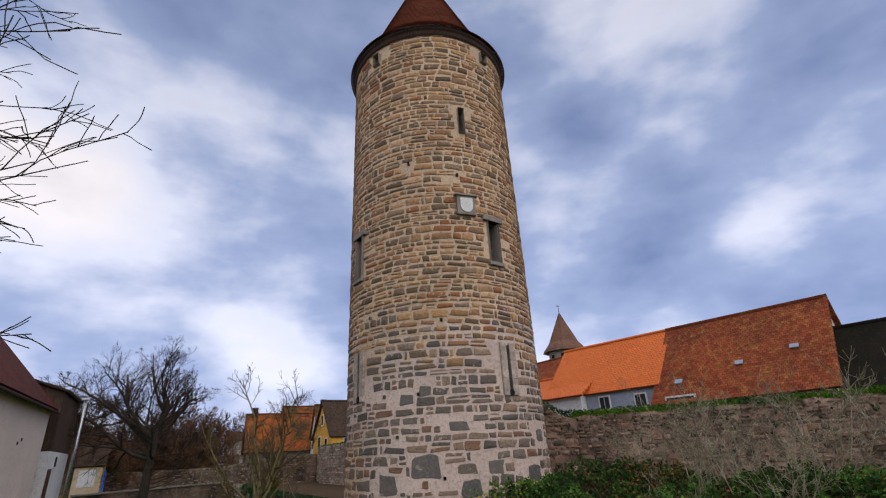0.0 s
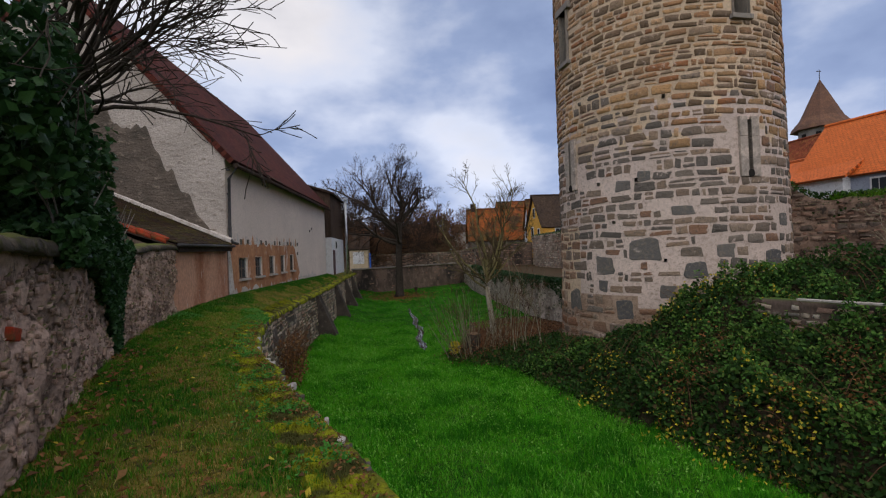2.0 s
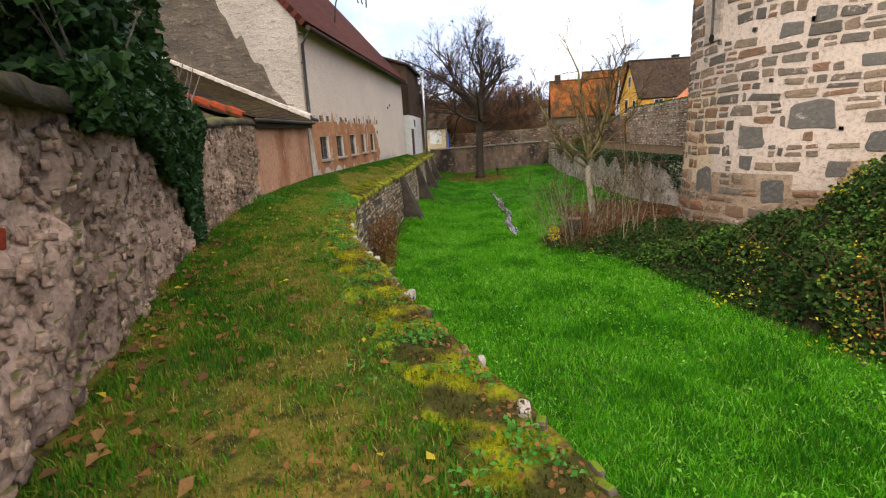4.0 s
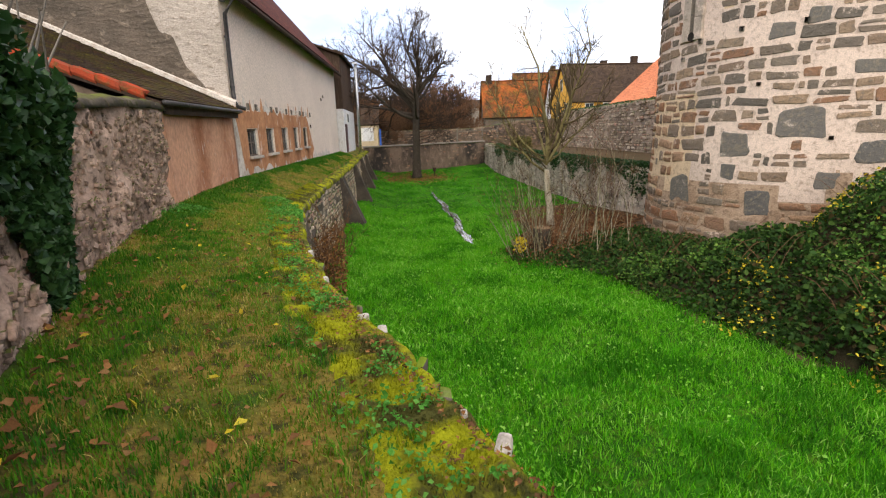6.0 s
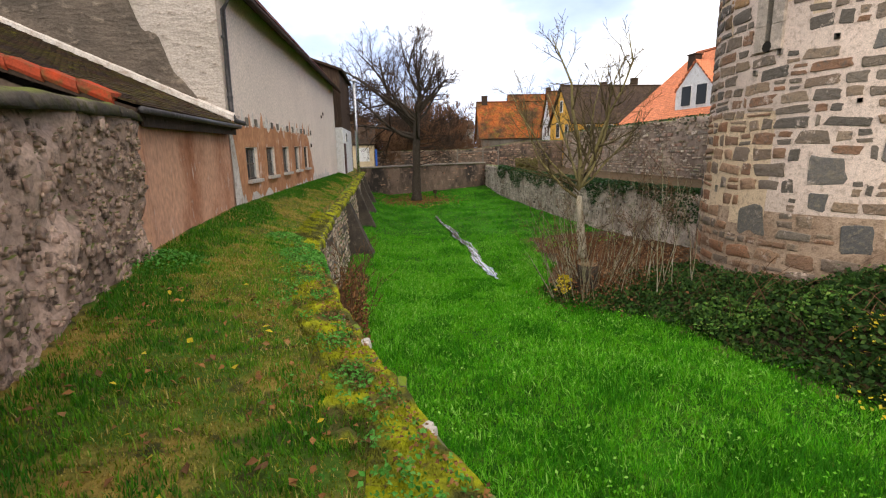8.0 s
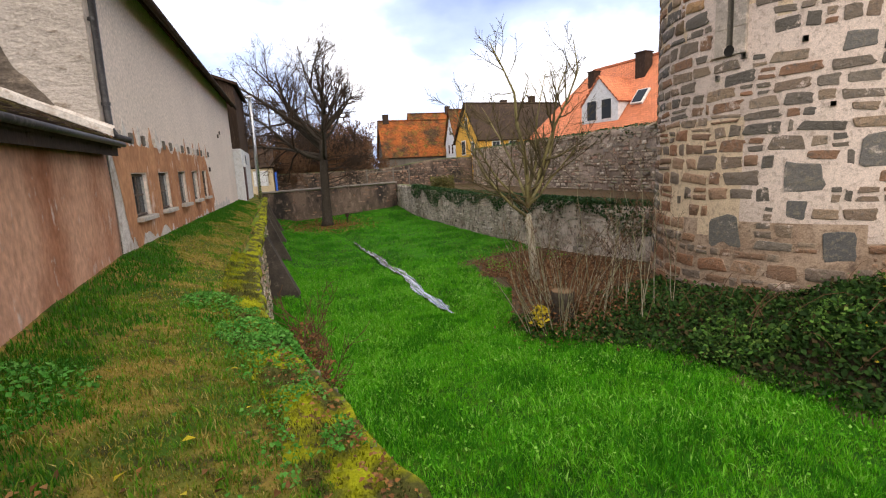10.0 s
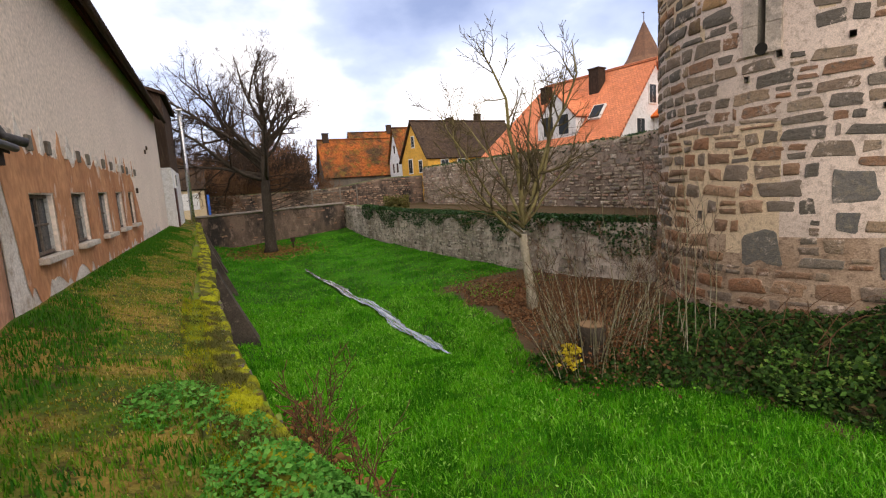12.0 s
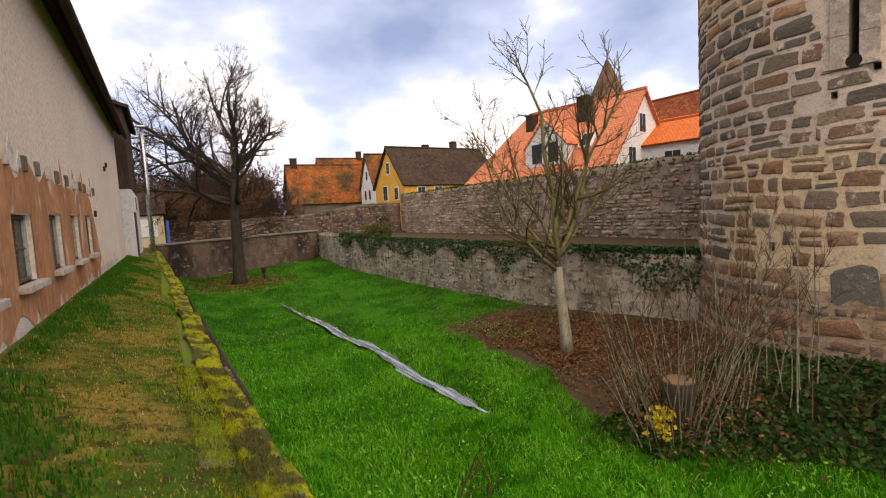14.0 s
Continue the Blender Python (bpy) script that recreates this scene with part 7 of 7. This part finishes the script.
# ---- bare trees ----
def grow(rnd, out, p, d, length, r, depth, wander=0.25, up=0.12, kids=(5, 8), taper=0.35, kid_len=(0.45, 0.75), angle=(30, 65), droop=0.0, first=0.3):
    """Grows a branch and its children; out[depth] collects (points, radii)."""
    n = 6 if depth < 2 else 4
    pts, rad, q, dd = [p.copy()], [r], p.copy(), d.normalized()
    for i in range(n):
        dd = (dd + Vector((rnd.gauss(0, wander), rnd.gauss(0, wander), rnd.gauss(0, wander) + up - droop * i / n)) * 0.5).normalized()
        q = q + dd * (length / n)
        pts.append(q.copy())
        rad.append(r * (1 - (1 - taper) * (i + 1) / n))
    out[min(depth, len(out) - 1)].append((pts, rad))
    if depth + 1 >= len(out):
        return
    for k in range(rnd.randint(*kids)):
        f = first + (1 - first) * rnd.random()
        i = min(n - 1, int(f * n))
        b = pts[i].lerp(pts[i + 1], f * n - i)
        t = (pts[i + 1] - pts[i]).normalized()
        side = t.cross(Vector((rnd.gauss(0, 1), rnd.gauss(0, 1), rnd.gauss(0, 1)))).normalized()
        a = radians(rnd.uniform(*angle))
        nd = t * math.cos(a) + side * math.sin(a)
        grow(rnd, out, b, nd, length * rnd.uniform(*kid_len) * (1.15 - 0.5 * f), max(0.003, rad[i] * rnd.uniform(0.45, 0.65)), depth + 1, wander, up, kids, taper, kid_len, angle, droop, first)


def tree_parts(root, out, mats, sides=(10, 6, 5, 3, 3, 3), names=("trunk", "limb", "crown", "crown", "crown", "crown"), thin=0.004):
    merged = {}
    for lv, brs in enumerate(out):
        nm = names[min(lv, len(names) - 1)]
        if nm in ("trunk", "limb"):
            for pts, rad in brs:
                g = Geo()
                g.tube(pts, [max(thin, r) for r in rad], sides[min(lv, len(sides) - 1)], True)
                part(nm, g, mats[min(lv, len(mats) - 1)], root, "", True)
            continue
        g, mt = merged.setdefault(nm, (Geo(), mats[min(lv, len(mats) - 1)]))
        for pts, rad in brs:
            g.tube(pts, [max(thin, r) for r in rad], sides[min(lv, len(sides) - 1)], False)
    for nm, (g, mt) in merged.items():
        ob = part(nm, g, mt, root, "", True)
        ob["kind"] = "stuff"


# large bare tree on the moat floor
rnd = random.Random(17)
tree = thing("bare_tree", "leafless broad-crowned tree standing in the moat", "tree")
out = [[], [], [], [], []]
base = Vector((-1.1, 49.7, float(moat_z(-1.1, 49.7)) - 0.1))
pts = [base, base + Vector((0.02, 0, 0.5)), base + Vector((0.05, 0, 2.5)), base + Vector((0.1, 0, 4.6)), base + Vector((0.2, 0, 6.8)), base + Vector((0.5, 0, 9.2)), base + Vector((0.3, 0, 11.4)), base + Vector((0.4, 0, 13.4))]
out[0].append((pts, [0.62, 0.44, 0.36, 0.34, 0.27, 0.15, 0.07, 0.02]))
for k in range(19):
    f = rnd.uniform(0, 1) ** 1.3
    z = 5.2 + 6.0 * f
    a = k * 2.4 + rnd.uniform(-0.4, 0.4)
    el = 0.55 + 0.9 * f
    d = Vector((math.cos(a), math.sin(a), el))
    grow(rnd, out, base + Vector((0.15 + 0.03 * z, 0, z)), d, (6.6 - 3.4 * f) * (1.0 - 0.22 * math.cos(a)) * rnd.uniform(0.85, 1.15), 0.15 - 0.08 * f, 1, 0.34, 0.16, (5, 8), 0.3, (0.4, 0.6), (30, 60))
for k in range(8):
    a = rnd.uniform(2.3, 4.0) if k < 6 else rnd.uniform(-0.6, 0.6)
    grow(rnd, out, base + Vector((0.12, 0, 5.4 + 0.35 * k)), Vector((math.cos(a), math.sin(a), 0.3 + 0.08 * k)), 8.0 if k < 6 else 3.8, 0.17, 1, 0.3, 0.1, (6, 9), 0.3, (0.35, 0.55), (30, 60))
for k in range(9):
    a = rnd.uniform(-0.9, 0.9)
    grow(rnd, out, base + Vector((0.1, 0, 3.2 + 0.3 * k)), Vector((math.cos(a), math.sin(a), 0.2)), 3.4, 0.05, 2, 0.3, 0.0, (6, 9), 0.3, (0.4, 0.6), (30, 60), 0.1)
tree_parts(tree, out, [M_BARK, M_BARK, M_TWIG], thin=0.007)

# slender multi-stemmed tree before the moat wall
rnd = random.Random(37)
tree = thing("slender_tree", "slender leafless tree with pale trunk and upright limbs", "tree")
out = [[], [], [], []]
b = Vector((4.05, 24.4, float(moat_z(4.05, 24.4)) - 0.1))
fork = Vector((3.80, 24.4, -0.30))
out[0].append(([b, b.lerp(fork, 0.3) + Vector((0.03, 0, 0)), b.lerp(fork, 0.7), fork], [0.2, 0.15, 0.13, 0.12]))
for dx, dy, l, r, up_ in ((-0.10, 0.0, 6.0, 0.085, 0.05), (0.42, 0.1, 5.8, 0.08, 0.1), (-0.55, 0.2, 5.2, 0.055, 0.12), (1.05, -0.1, 5.2, 0.065, 0.3), (-1.3, -0.15, 4.9, 0.05, 0.22), (0.2, 0.6, 5.0, 0.055, 0.1), (-2.4, 0.1, 4.8, 0.045, 0.14), (2.0, 0.2, 4.2, 0.045, 0.3)):
    grow(rnd, out, fork + Vector((0, 0, rnd.uniform(-0.15, 0.5))), Vector((dx, dy, 1.0)), l * 0.95, r * 1.1, 1, 0.3, up_, (10, 13), 0.15, (0.22, 0.42), (25, 60), 0.0, 0.15)
for k in range(7):
    grow(rnd, out, fork + Vector((0, 0, rnd.uniform(0.0, 1.2))), Vector((-1 + 0.3 * k, rnd.uniform(-0.4, 0.4), 0.3)), 2.9, 0.03, 2, 0.3, 0.04, (8, 11), 0.25, (0.3, 0.5), (25, 60), 0.12)
tree_parts(tree, out, [M_PALETRUNK, M_OLIVELIMB, M_OLIVETWIG, M_OLIVETWIG], thin=0.0072)

# tree behind the rubble wall, its branches over the path
rnd = random.Random(41)
tree = thing("overhanging_tree", "leafless tree leaning over the rubble wall", "tree")
out = [[], [], [], []]
b = Vector((-5.4, 6.4, 0))
top = Vector((-4.5, 6.6, 3.3))
out[0].append(([b, Vector((-5.3, 6.45, 1.2)), Vector((-4.95, 6.5, 2.4)), top], [0.13, 0.10, 0.08, 0.06]))
for tx, ty, tz, r in ((-1.55, 5.2, 6.4, 0.05), (-1.5, 5.4, 4.6, 0.05), (-1.8, 5.6, 3.5, 0.045), (-1.2, 4.6, 5.4, 0.045), (-2.6, 5.0, 7.0, 0.05), (-1.6, 4.2, 6.3, 0.04), (-2.1, 6.6, 5.0, 0.05), (-1.9, 5.9, 4.0, 0.04), (-3.6, 9.6, 3.9, 0.05), (-2.9, 8.2, 5.2, 0.04), (-1.3, 5.0, 3.2, 0.035), (-1.5, 5.3, 2.9, 0.03), (-1.4, 4.4, 3.9, 0.03), (-3.2, 4.2, 4.6, 0.04), (-2.0, 5.2, 5.4, 0.04),
                      (-2.5, 5.0, 4.9, 0.045), (-2.7, 5.6, 5.7, 0.045), (-2.2, 5.6, 4.3, 0.04), (-3.0, 5.3, 4.2, 0.045), (-2.4, 4.6, 5.6, 0.04), (-2.8, 6.0, 6.2, 0.045), (-3.1, 6.4, 5.0, 0.04), (-2.0, 4.8, 4.7, 0.04)):
    d = Vector((tx, ty, tz)) - top
    grow(rnd, out, top, d + Vector((0, 0, 0.5)), d.length * 0.98, r * 0.75, 1, 0.26, 0.0, (5, 7), 0.2, (0.3, 0.55), (18, 45), 0.0, 0.3)
tree_parts(tree, out, [M_BARK, M_BARK, M_BARK, M_BARK], thin=0.0058)

# stump, yellow sprig and stems
rnd = random.Random(51)
sz = float(moat_z(2.45, 20.0))
g = Geo()
g.tube([(2.45, 20.0, sz - 0.1), (2.45, 20.0, sz + 0.15), (2.43, 20.0, sz + 0.5), (2.43, 20.0, sz + 0.82)], [0.42, 0.33, 0.29, 0.30], 14)
stump = tagged(part("tree_stump", g, M_BARK, None, "", True), "dark sawn tree stump among shoots", "stump")
g = Geo()
g.tube([(2.43, 20.0, sz + 0.815), (2.43, 20.0, sz + 0.835)], [0.285, 0.28], 14)
part("cut_face", g, M_CUT, stump)
shoots = thing("stump_shoots", "thin upright shoots growing round the stump", "shrub")
out = [[], [], []]
for k in range(70):
    a, r = rnd.uniform(0, 6.28), rnd.uniform(0.1, 0.9)
    p = Vector((2.5 + r * math.cos(a) * 1.3, 20.0 + r * math.sin(a), sz - 0.1))
    grow(rnd, out, p, Vector((0.55 * math.cos(a), 0.4 * math.sin(a), 1.2)), rnd.uniform(1.0, 3.0), rnd.uniform(0.008, 0.017), 0, 0.14, 0.05, (2, 4), 0.3, (0.25, 0.5), (20, 45))
for k in range(22):
    p = Vector((rnd.uniform(3.0, 5.4), rnd.uniform(18.6, 20.6), 0))
    p.z = float(moat_z(p.x, p.y)) - 0.1
    grow(rnd, out, p, Vector((rnd.uniform(-0.2, 0.25), rnd.uniform(-0.2, 0.2), 1.2)), rnd.uniform(1.6, 4.2), rnd.uniform(0.01, 0.02), 0, 0.12, 0.06, (4, 6), 0.3, (0.2, 0.45), (20, 50))
tree_parts(shoots, out, [M_BIRCH, M_TWIG, M_REDTWIG], (4, 3, 3), ("stem_growth", "side_growth", "twig_growth"), 0.004)
n = 3200
x, y = rs.normal(2.9, 0.7, n), rs.normal(20.1, 0.6, n)
tagged(leaves("dead_bracken", np.stack([x, y, ground_at(x, y) + np.abs(rs.normal(0.15, 0.25, n))], 1), 0.075, M_LITTER, rs, None, 0.2), "brown withered growth round the stump", "undergrowth", kind="stuff")
n = 110
p = np.stack([rs.normal(1.65, 0.09, n), rs.normal(19.8, 0.09, n), float(moat_z(1.65, 19.8)) + rs.uniform(0.2, 0.7, n)], 1)
sprig = thing("yellow_sprig", "small sprig with bright yellow autumn leaves", "shrub")
leaves("foliage", p, 0.11, M_YLEAF, rs, sprig, 0.3)
g = Geo()
z0 = float(moat_z(1.65, 19.8))
for k in range(6):
    g.tube([(1.65, 19.8, z0 - 0.05), (1.65 + rnd.uniform(-0.1, 0.1), 19.8 + rnd.uniform(-0.1, 0.1), z0 + 0.4), (1.65 + rnd.uniform(-0.2, 0.2), 19.8 + rnd.uniform(-0.2, 0.2), z0 + 0.8)], [0.008, 0.006, 0.003], 4, False)
part("stem_growth", g, M_TWIG, sprig)


# shrubs: three variants, copied
def bare_shrub(seed, height, spread, stems, material):
    rnd = random.Random(seed)
    root = thing("bare_shrub", "dense leafless reddish-brown shrub", "shrub", "bare shrubs behind the moat")
    out = [[], [], [], []]
    for k in range(stems):
        a = rnd.uniform(0, 6.28)
        grow(rnd, out, Vector((rnd.gauss(0, 0.3), rnd.gauss(0, 0.3), -0.1)), Vector((spread * math.cos(a) * rnd.random(), spread * math.sin(a) * rnd.random(), 1)), height * rnd.uniform(0.6, 1.05), 0.035, 0, 0.2, 0.1, (5, 8), 0.3, (0.35, 0.6), (20, 55), 0, 0.2)
    tree_parts(root, out, [material], (4, 3, 3, 3), ("stem_growth", "branching", "crown", "crown"), 0.012)
    return root


variants = [bare_shrub(61, 5.0, 0.8, 9, M_REDTWIG), bare_shrub(62, 4.0, 1.1, 10, M_REDTWIG), bare_shrub(63, 6.0, 0.6, 8, M_TWIG)]
rnd = random.Random(71)
spots = [(rnd.uniform(-7, 9), rnd.uniform(60, 78), rnd.uniform(0.7, 1.35)) for k in range(34)] + [(rnd.uniform(-14, 18), rnd.uniform(80, 120), rnd.uniform(1.2, 2.2)) for k in range(26)]
spots = [s for s in spots if not (s[0] > 7.5 and s[1] < 100) and not (8 < s[0] < 20 and s[1] > 68) and not (-7.5 < s[0] < -1.5 and 57 < s[1] < 63)]
for k, (x, y, s) in enumerate(spots):
    m = pose(x, y, -0.3, 0, 0, rnd.uniform(0, 360))
    if k < 3:
        ob = variants[k]
        ob.matrix_world = m
    else:
        ob = copy_thing(variants[k % 3], m)
    ob.scale = (s, s, s)
# thin pale shrubs before the curtain wall
rnd = random.Random(81)
vs_ = thing("pale_bare_shrub", "thin pale leafless shoots before the curtain wall", "shrub", "pale shoots by the curtain wall")
out = [[], [], []]
for k in range(10):
    a = rnd.uniform(0, 6.28)
    grow(rnd, out, Vector((rnd.gauss(0, 0.25), rnd.gauss(0, 0.25), -0.1)), Vector((0.5 * math.cos(a), 0.5 * math.sin(a), 1)), rnd.uniform(1.6, 3.0), 0.016, 0, 0.2, 0.03, (4, 6), 0.3, (0.3, 0.5), (25, 60))
tree_parts(vs_, out, [M_BIRCH], (4, 3, 3), ("stem_growth", "branching", "crown"), 0.005)
for k, (x, y, s) in enumerate(((14.6, 13.2, 1.0), (16.2, 11.5, 1.1), (15.5, 10.0, 1.2), (13.2, 9.2, 1.2), (17.5, 8.6, 1.2), (12.4, 7.0, 1.0), (15.2, 7.4, 1.3), (13.4, 11.6, 0.8), (18.5, 6.0, 1.3), (11.5, 9.0, 0.7))):
    m = pose(x, y, float(ground_at(np.array([x]), np.array([y]))[0]), 0, 0, 70 * k)
    ob = vs_ if k == 0 else copy_thing(vs_, m)
    ob.matrix_world = m
    ob.scale = (s, s, s)

# growth on top of the far walls
def wall_growth(name, label, line, z_of, n, size, mat, back=0.5, hang=0.25, up=0.25, u0=0.0, u1=None):
    root = thing(name, label, "ivy")
    us = rs.uniform(u0, u1 or line.length, n)
    pts = []
    for u in us:
        p, nm = line.at(u)
        k = 0.5 + 0.8 * noise.noise((u * 0.7, 2.0, back))
        if rs.uniform() > k + 0.3:
            continue
        d = rs.uniform(-back, 0.12)
        z = z_of(u) + (rs.uniform(-0.02, up) if d < 0 else rs.uniform(-hang * 2 * max(0.1, k), up * 0.6))
        pts.append((p.x + nm.x * d, p.y + nm.y * d, z))
    leaves("foliage", np.array(pts), size, mat, rs, root, 0.4)


low_rev = Line(LOWREV)
wall_growth("moat_wall_ivy", "ivy and moss trailing over the moat wall", low_rev, lambda u: -0.25 + 0.4 * smooth01((14 - u) / 14), 34000, 0.12, M_IVY, 0.5, 0.6, 0.15, 5, None)
wall_growth("town_wall_ivy", "sparse dark growth along the town wall", Line([(15, 57.6), (15, 45), (14.8, 35), (14.2, 22.5)]), lambda u: 3.2, 2500, 0.14, M_IVY, 0.6, 0.25, 0.12)
wall_growth("curtain_wall_growth", "dark ivy and grass on the curtain wall", Line([(14.2, 19.6), (16.8, 17.6), (20.4, 14.2), (23.4, 9.6), (27, 2), (30, -9)]), lambda u: 3.0 + 1.7 * smooth01(1 - u / 2.6), 12000, 0.12, M_SHRUB, 0.8, 0.7, 0.3)
cl = Line([(14.2, 19.6), (16.8, 17.6), (20.4, 14.2), (23.4, 9.6), (27, 2), (30, -9)])
pts = [cl.at(u) for u in rs.uniform(2.8, 16, 14000)]
k = -0.7 * rs.uniform(0, 1, len(pts))
x, y = np.array([p.x + n_.x * d for (p, n_), d in zip(pts, k)]), np.array([p.y + n_.y * d for (p, n_), d in zip(pts, k)])
keep = patchy(x, y, 0.45, 3.0) > -0.1
x, y = x[keep], y[keep]
tagged(blades("wall_top_grass", x, y, np.full(len(x), 2.98), rs.uniform(0.12, 0.34, len(x)), 0.014, M_BLADE2, rs, None, 0.8, False), "green grass growing on top of the curtain wall", "grass", kind="stuff")
n = 3000
a, q = rs.uniform(0, 6.28, n), rs.uniform(0.3, 1, n)
p = np.stack([8.2 + 0.9 * q * np.cos(a), 47.5 + 1.7 * q * np.sin(a), 0.1 + rs.uniform(-0.9, 0.8, n) * q], 1)
ob = thing("corner_bush", "drooping olive bush on the moat wall corner", "shrub")
leaves("foliage", p, 0.16, M_OLIVE, rs, ob, 0.2)

# withered shrub at the foot of the path wall
rnd = random.Random(91)
ws = thing("withered_shrub", "brown withered shrub at the foot of the path wall", "shrub")
out = [[], [], []]
for k in range(26):
    y = rnd.uniform(15.6, 18.2)
    p = Vector((lerp(y, EDGE_Y, EDGE_X) + rnd.uniform(0.25, 0.7), y, -2.6))
    grow(rnd, out, p, Vector((rnd.uniform(-0.1, 0.3), rnd.uniform(-0.3, 0.3), 1.2)), rnd.uniform(0.8, 2.0), 0.012, 0, 0.15, 0.05, (4, 6), 0.3, (0.3, 0.5), (20, 50))
tree_parts(ws, out, [M_REDTWIG], (4, 3, 3), ("stem_growth", "crown", "crown"), 0.005)
n = 1500
y = rs.uniform(15.6, 18.3, n)
p = np.stack([np.interp(y, EDGE_Y, EDGE_X) + rs.uniform(0.2, 0.9, n), y, -2.6 + rs.uniform(0, 1, n) ** 1.5 * 1.5], 1)
leaves("dry_foliage", p, 0.08, M_DRYLEAF, rs, ws, 0.2)
# small dark post by the bare tree
g = Geo()
g.tube([(0.6, 50.3, -2.8), (0.6, 50.3, -2.2), (0.6, 50.3, -2.15), (0.6, 50.3, -1.85)], [0.05, 0.05, 0.16, 0.18], 8)
tagged(part("marker_post", g, M_WOOD), "small dark post in the grass by the tree", "post")
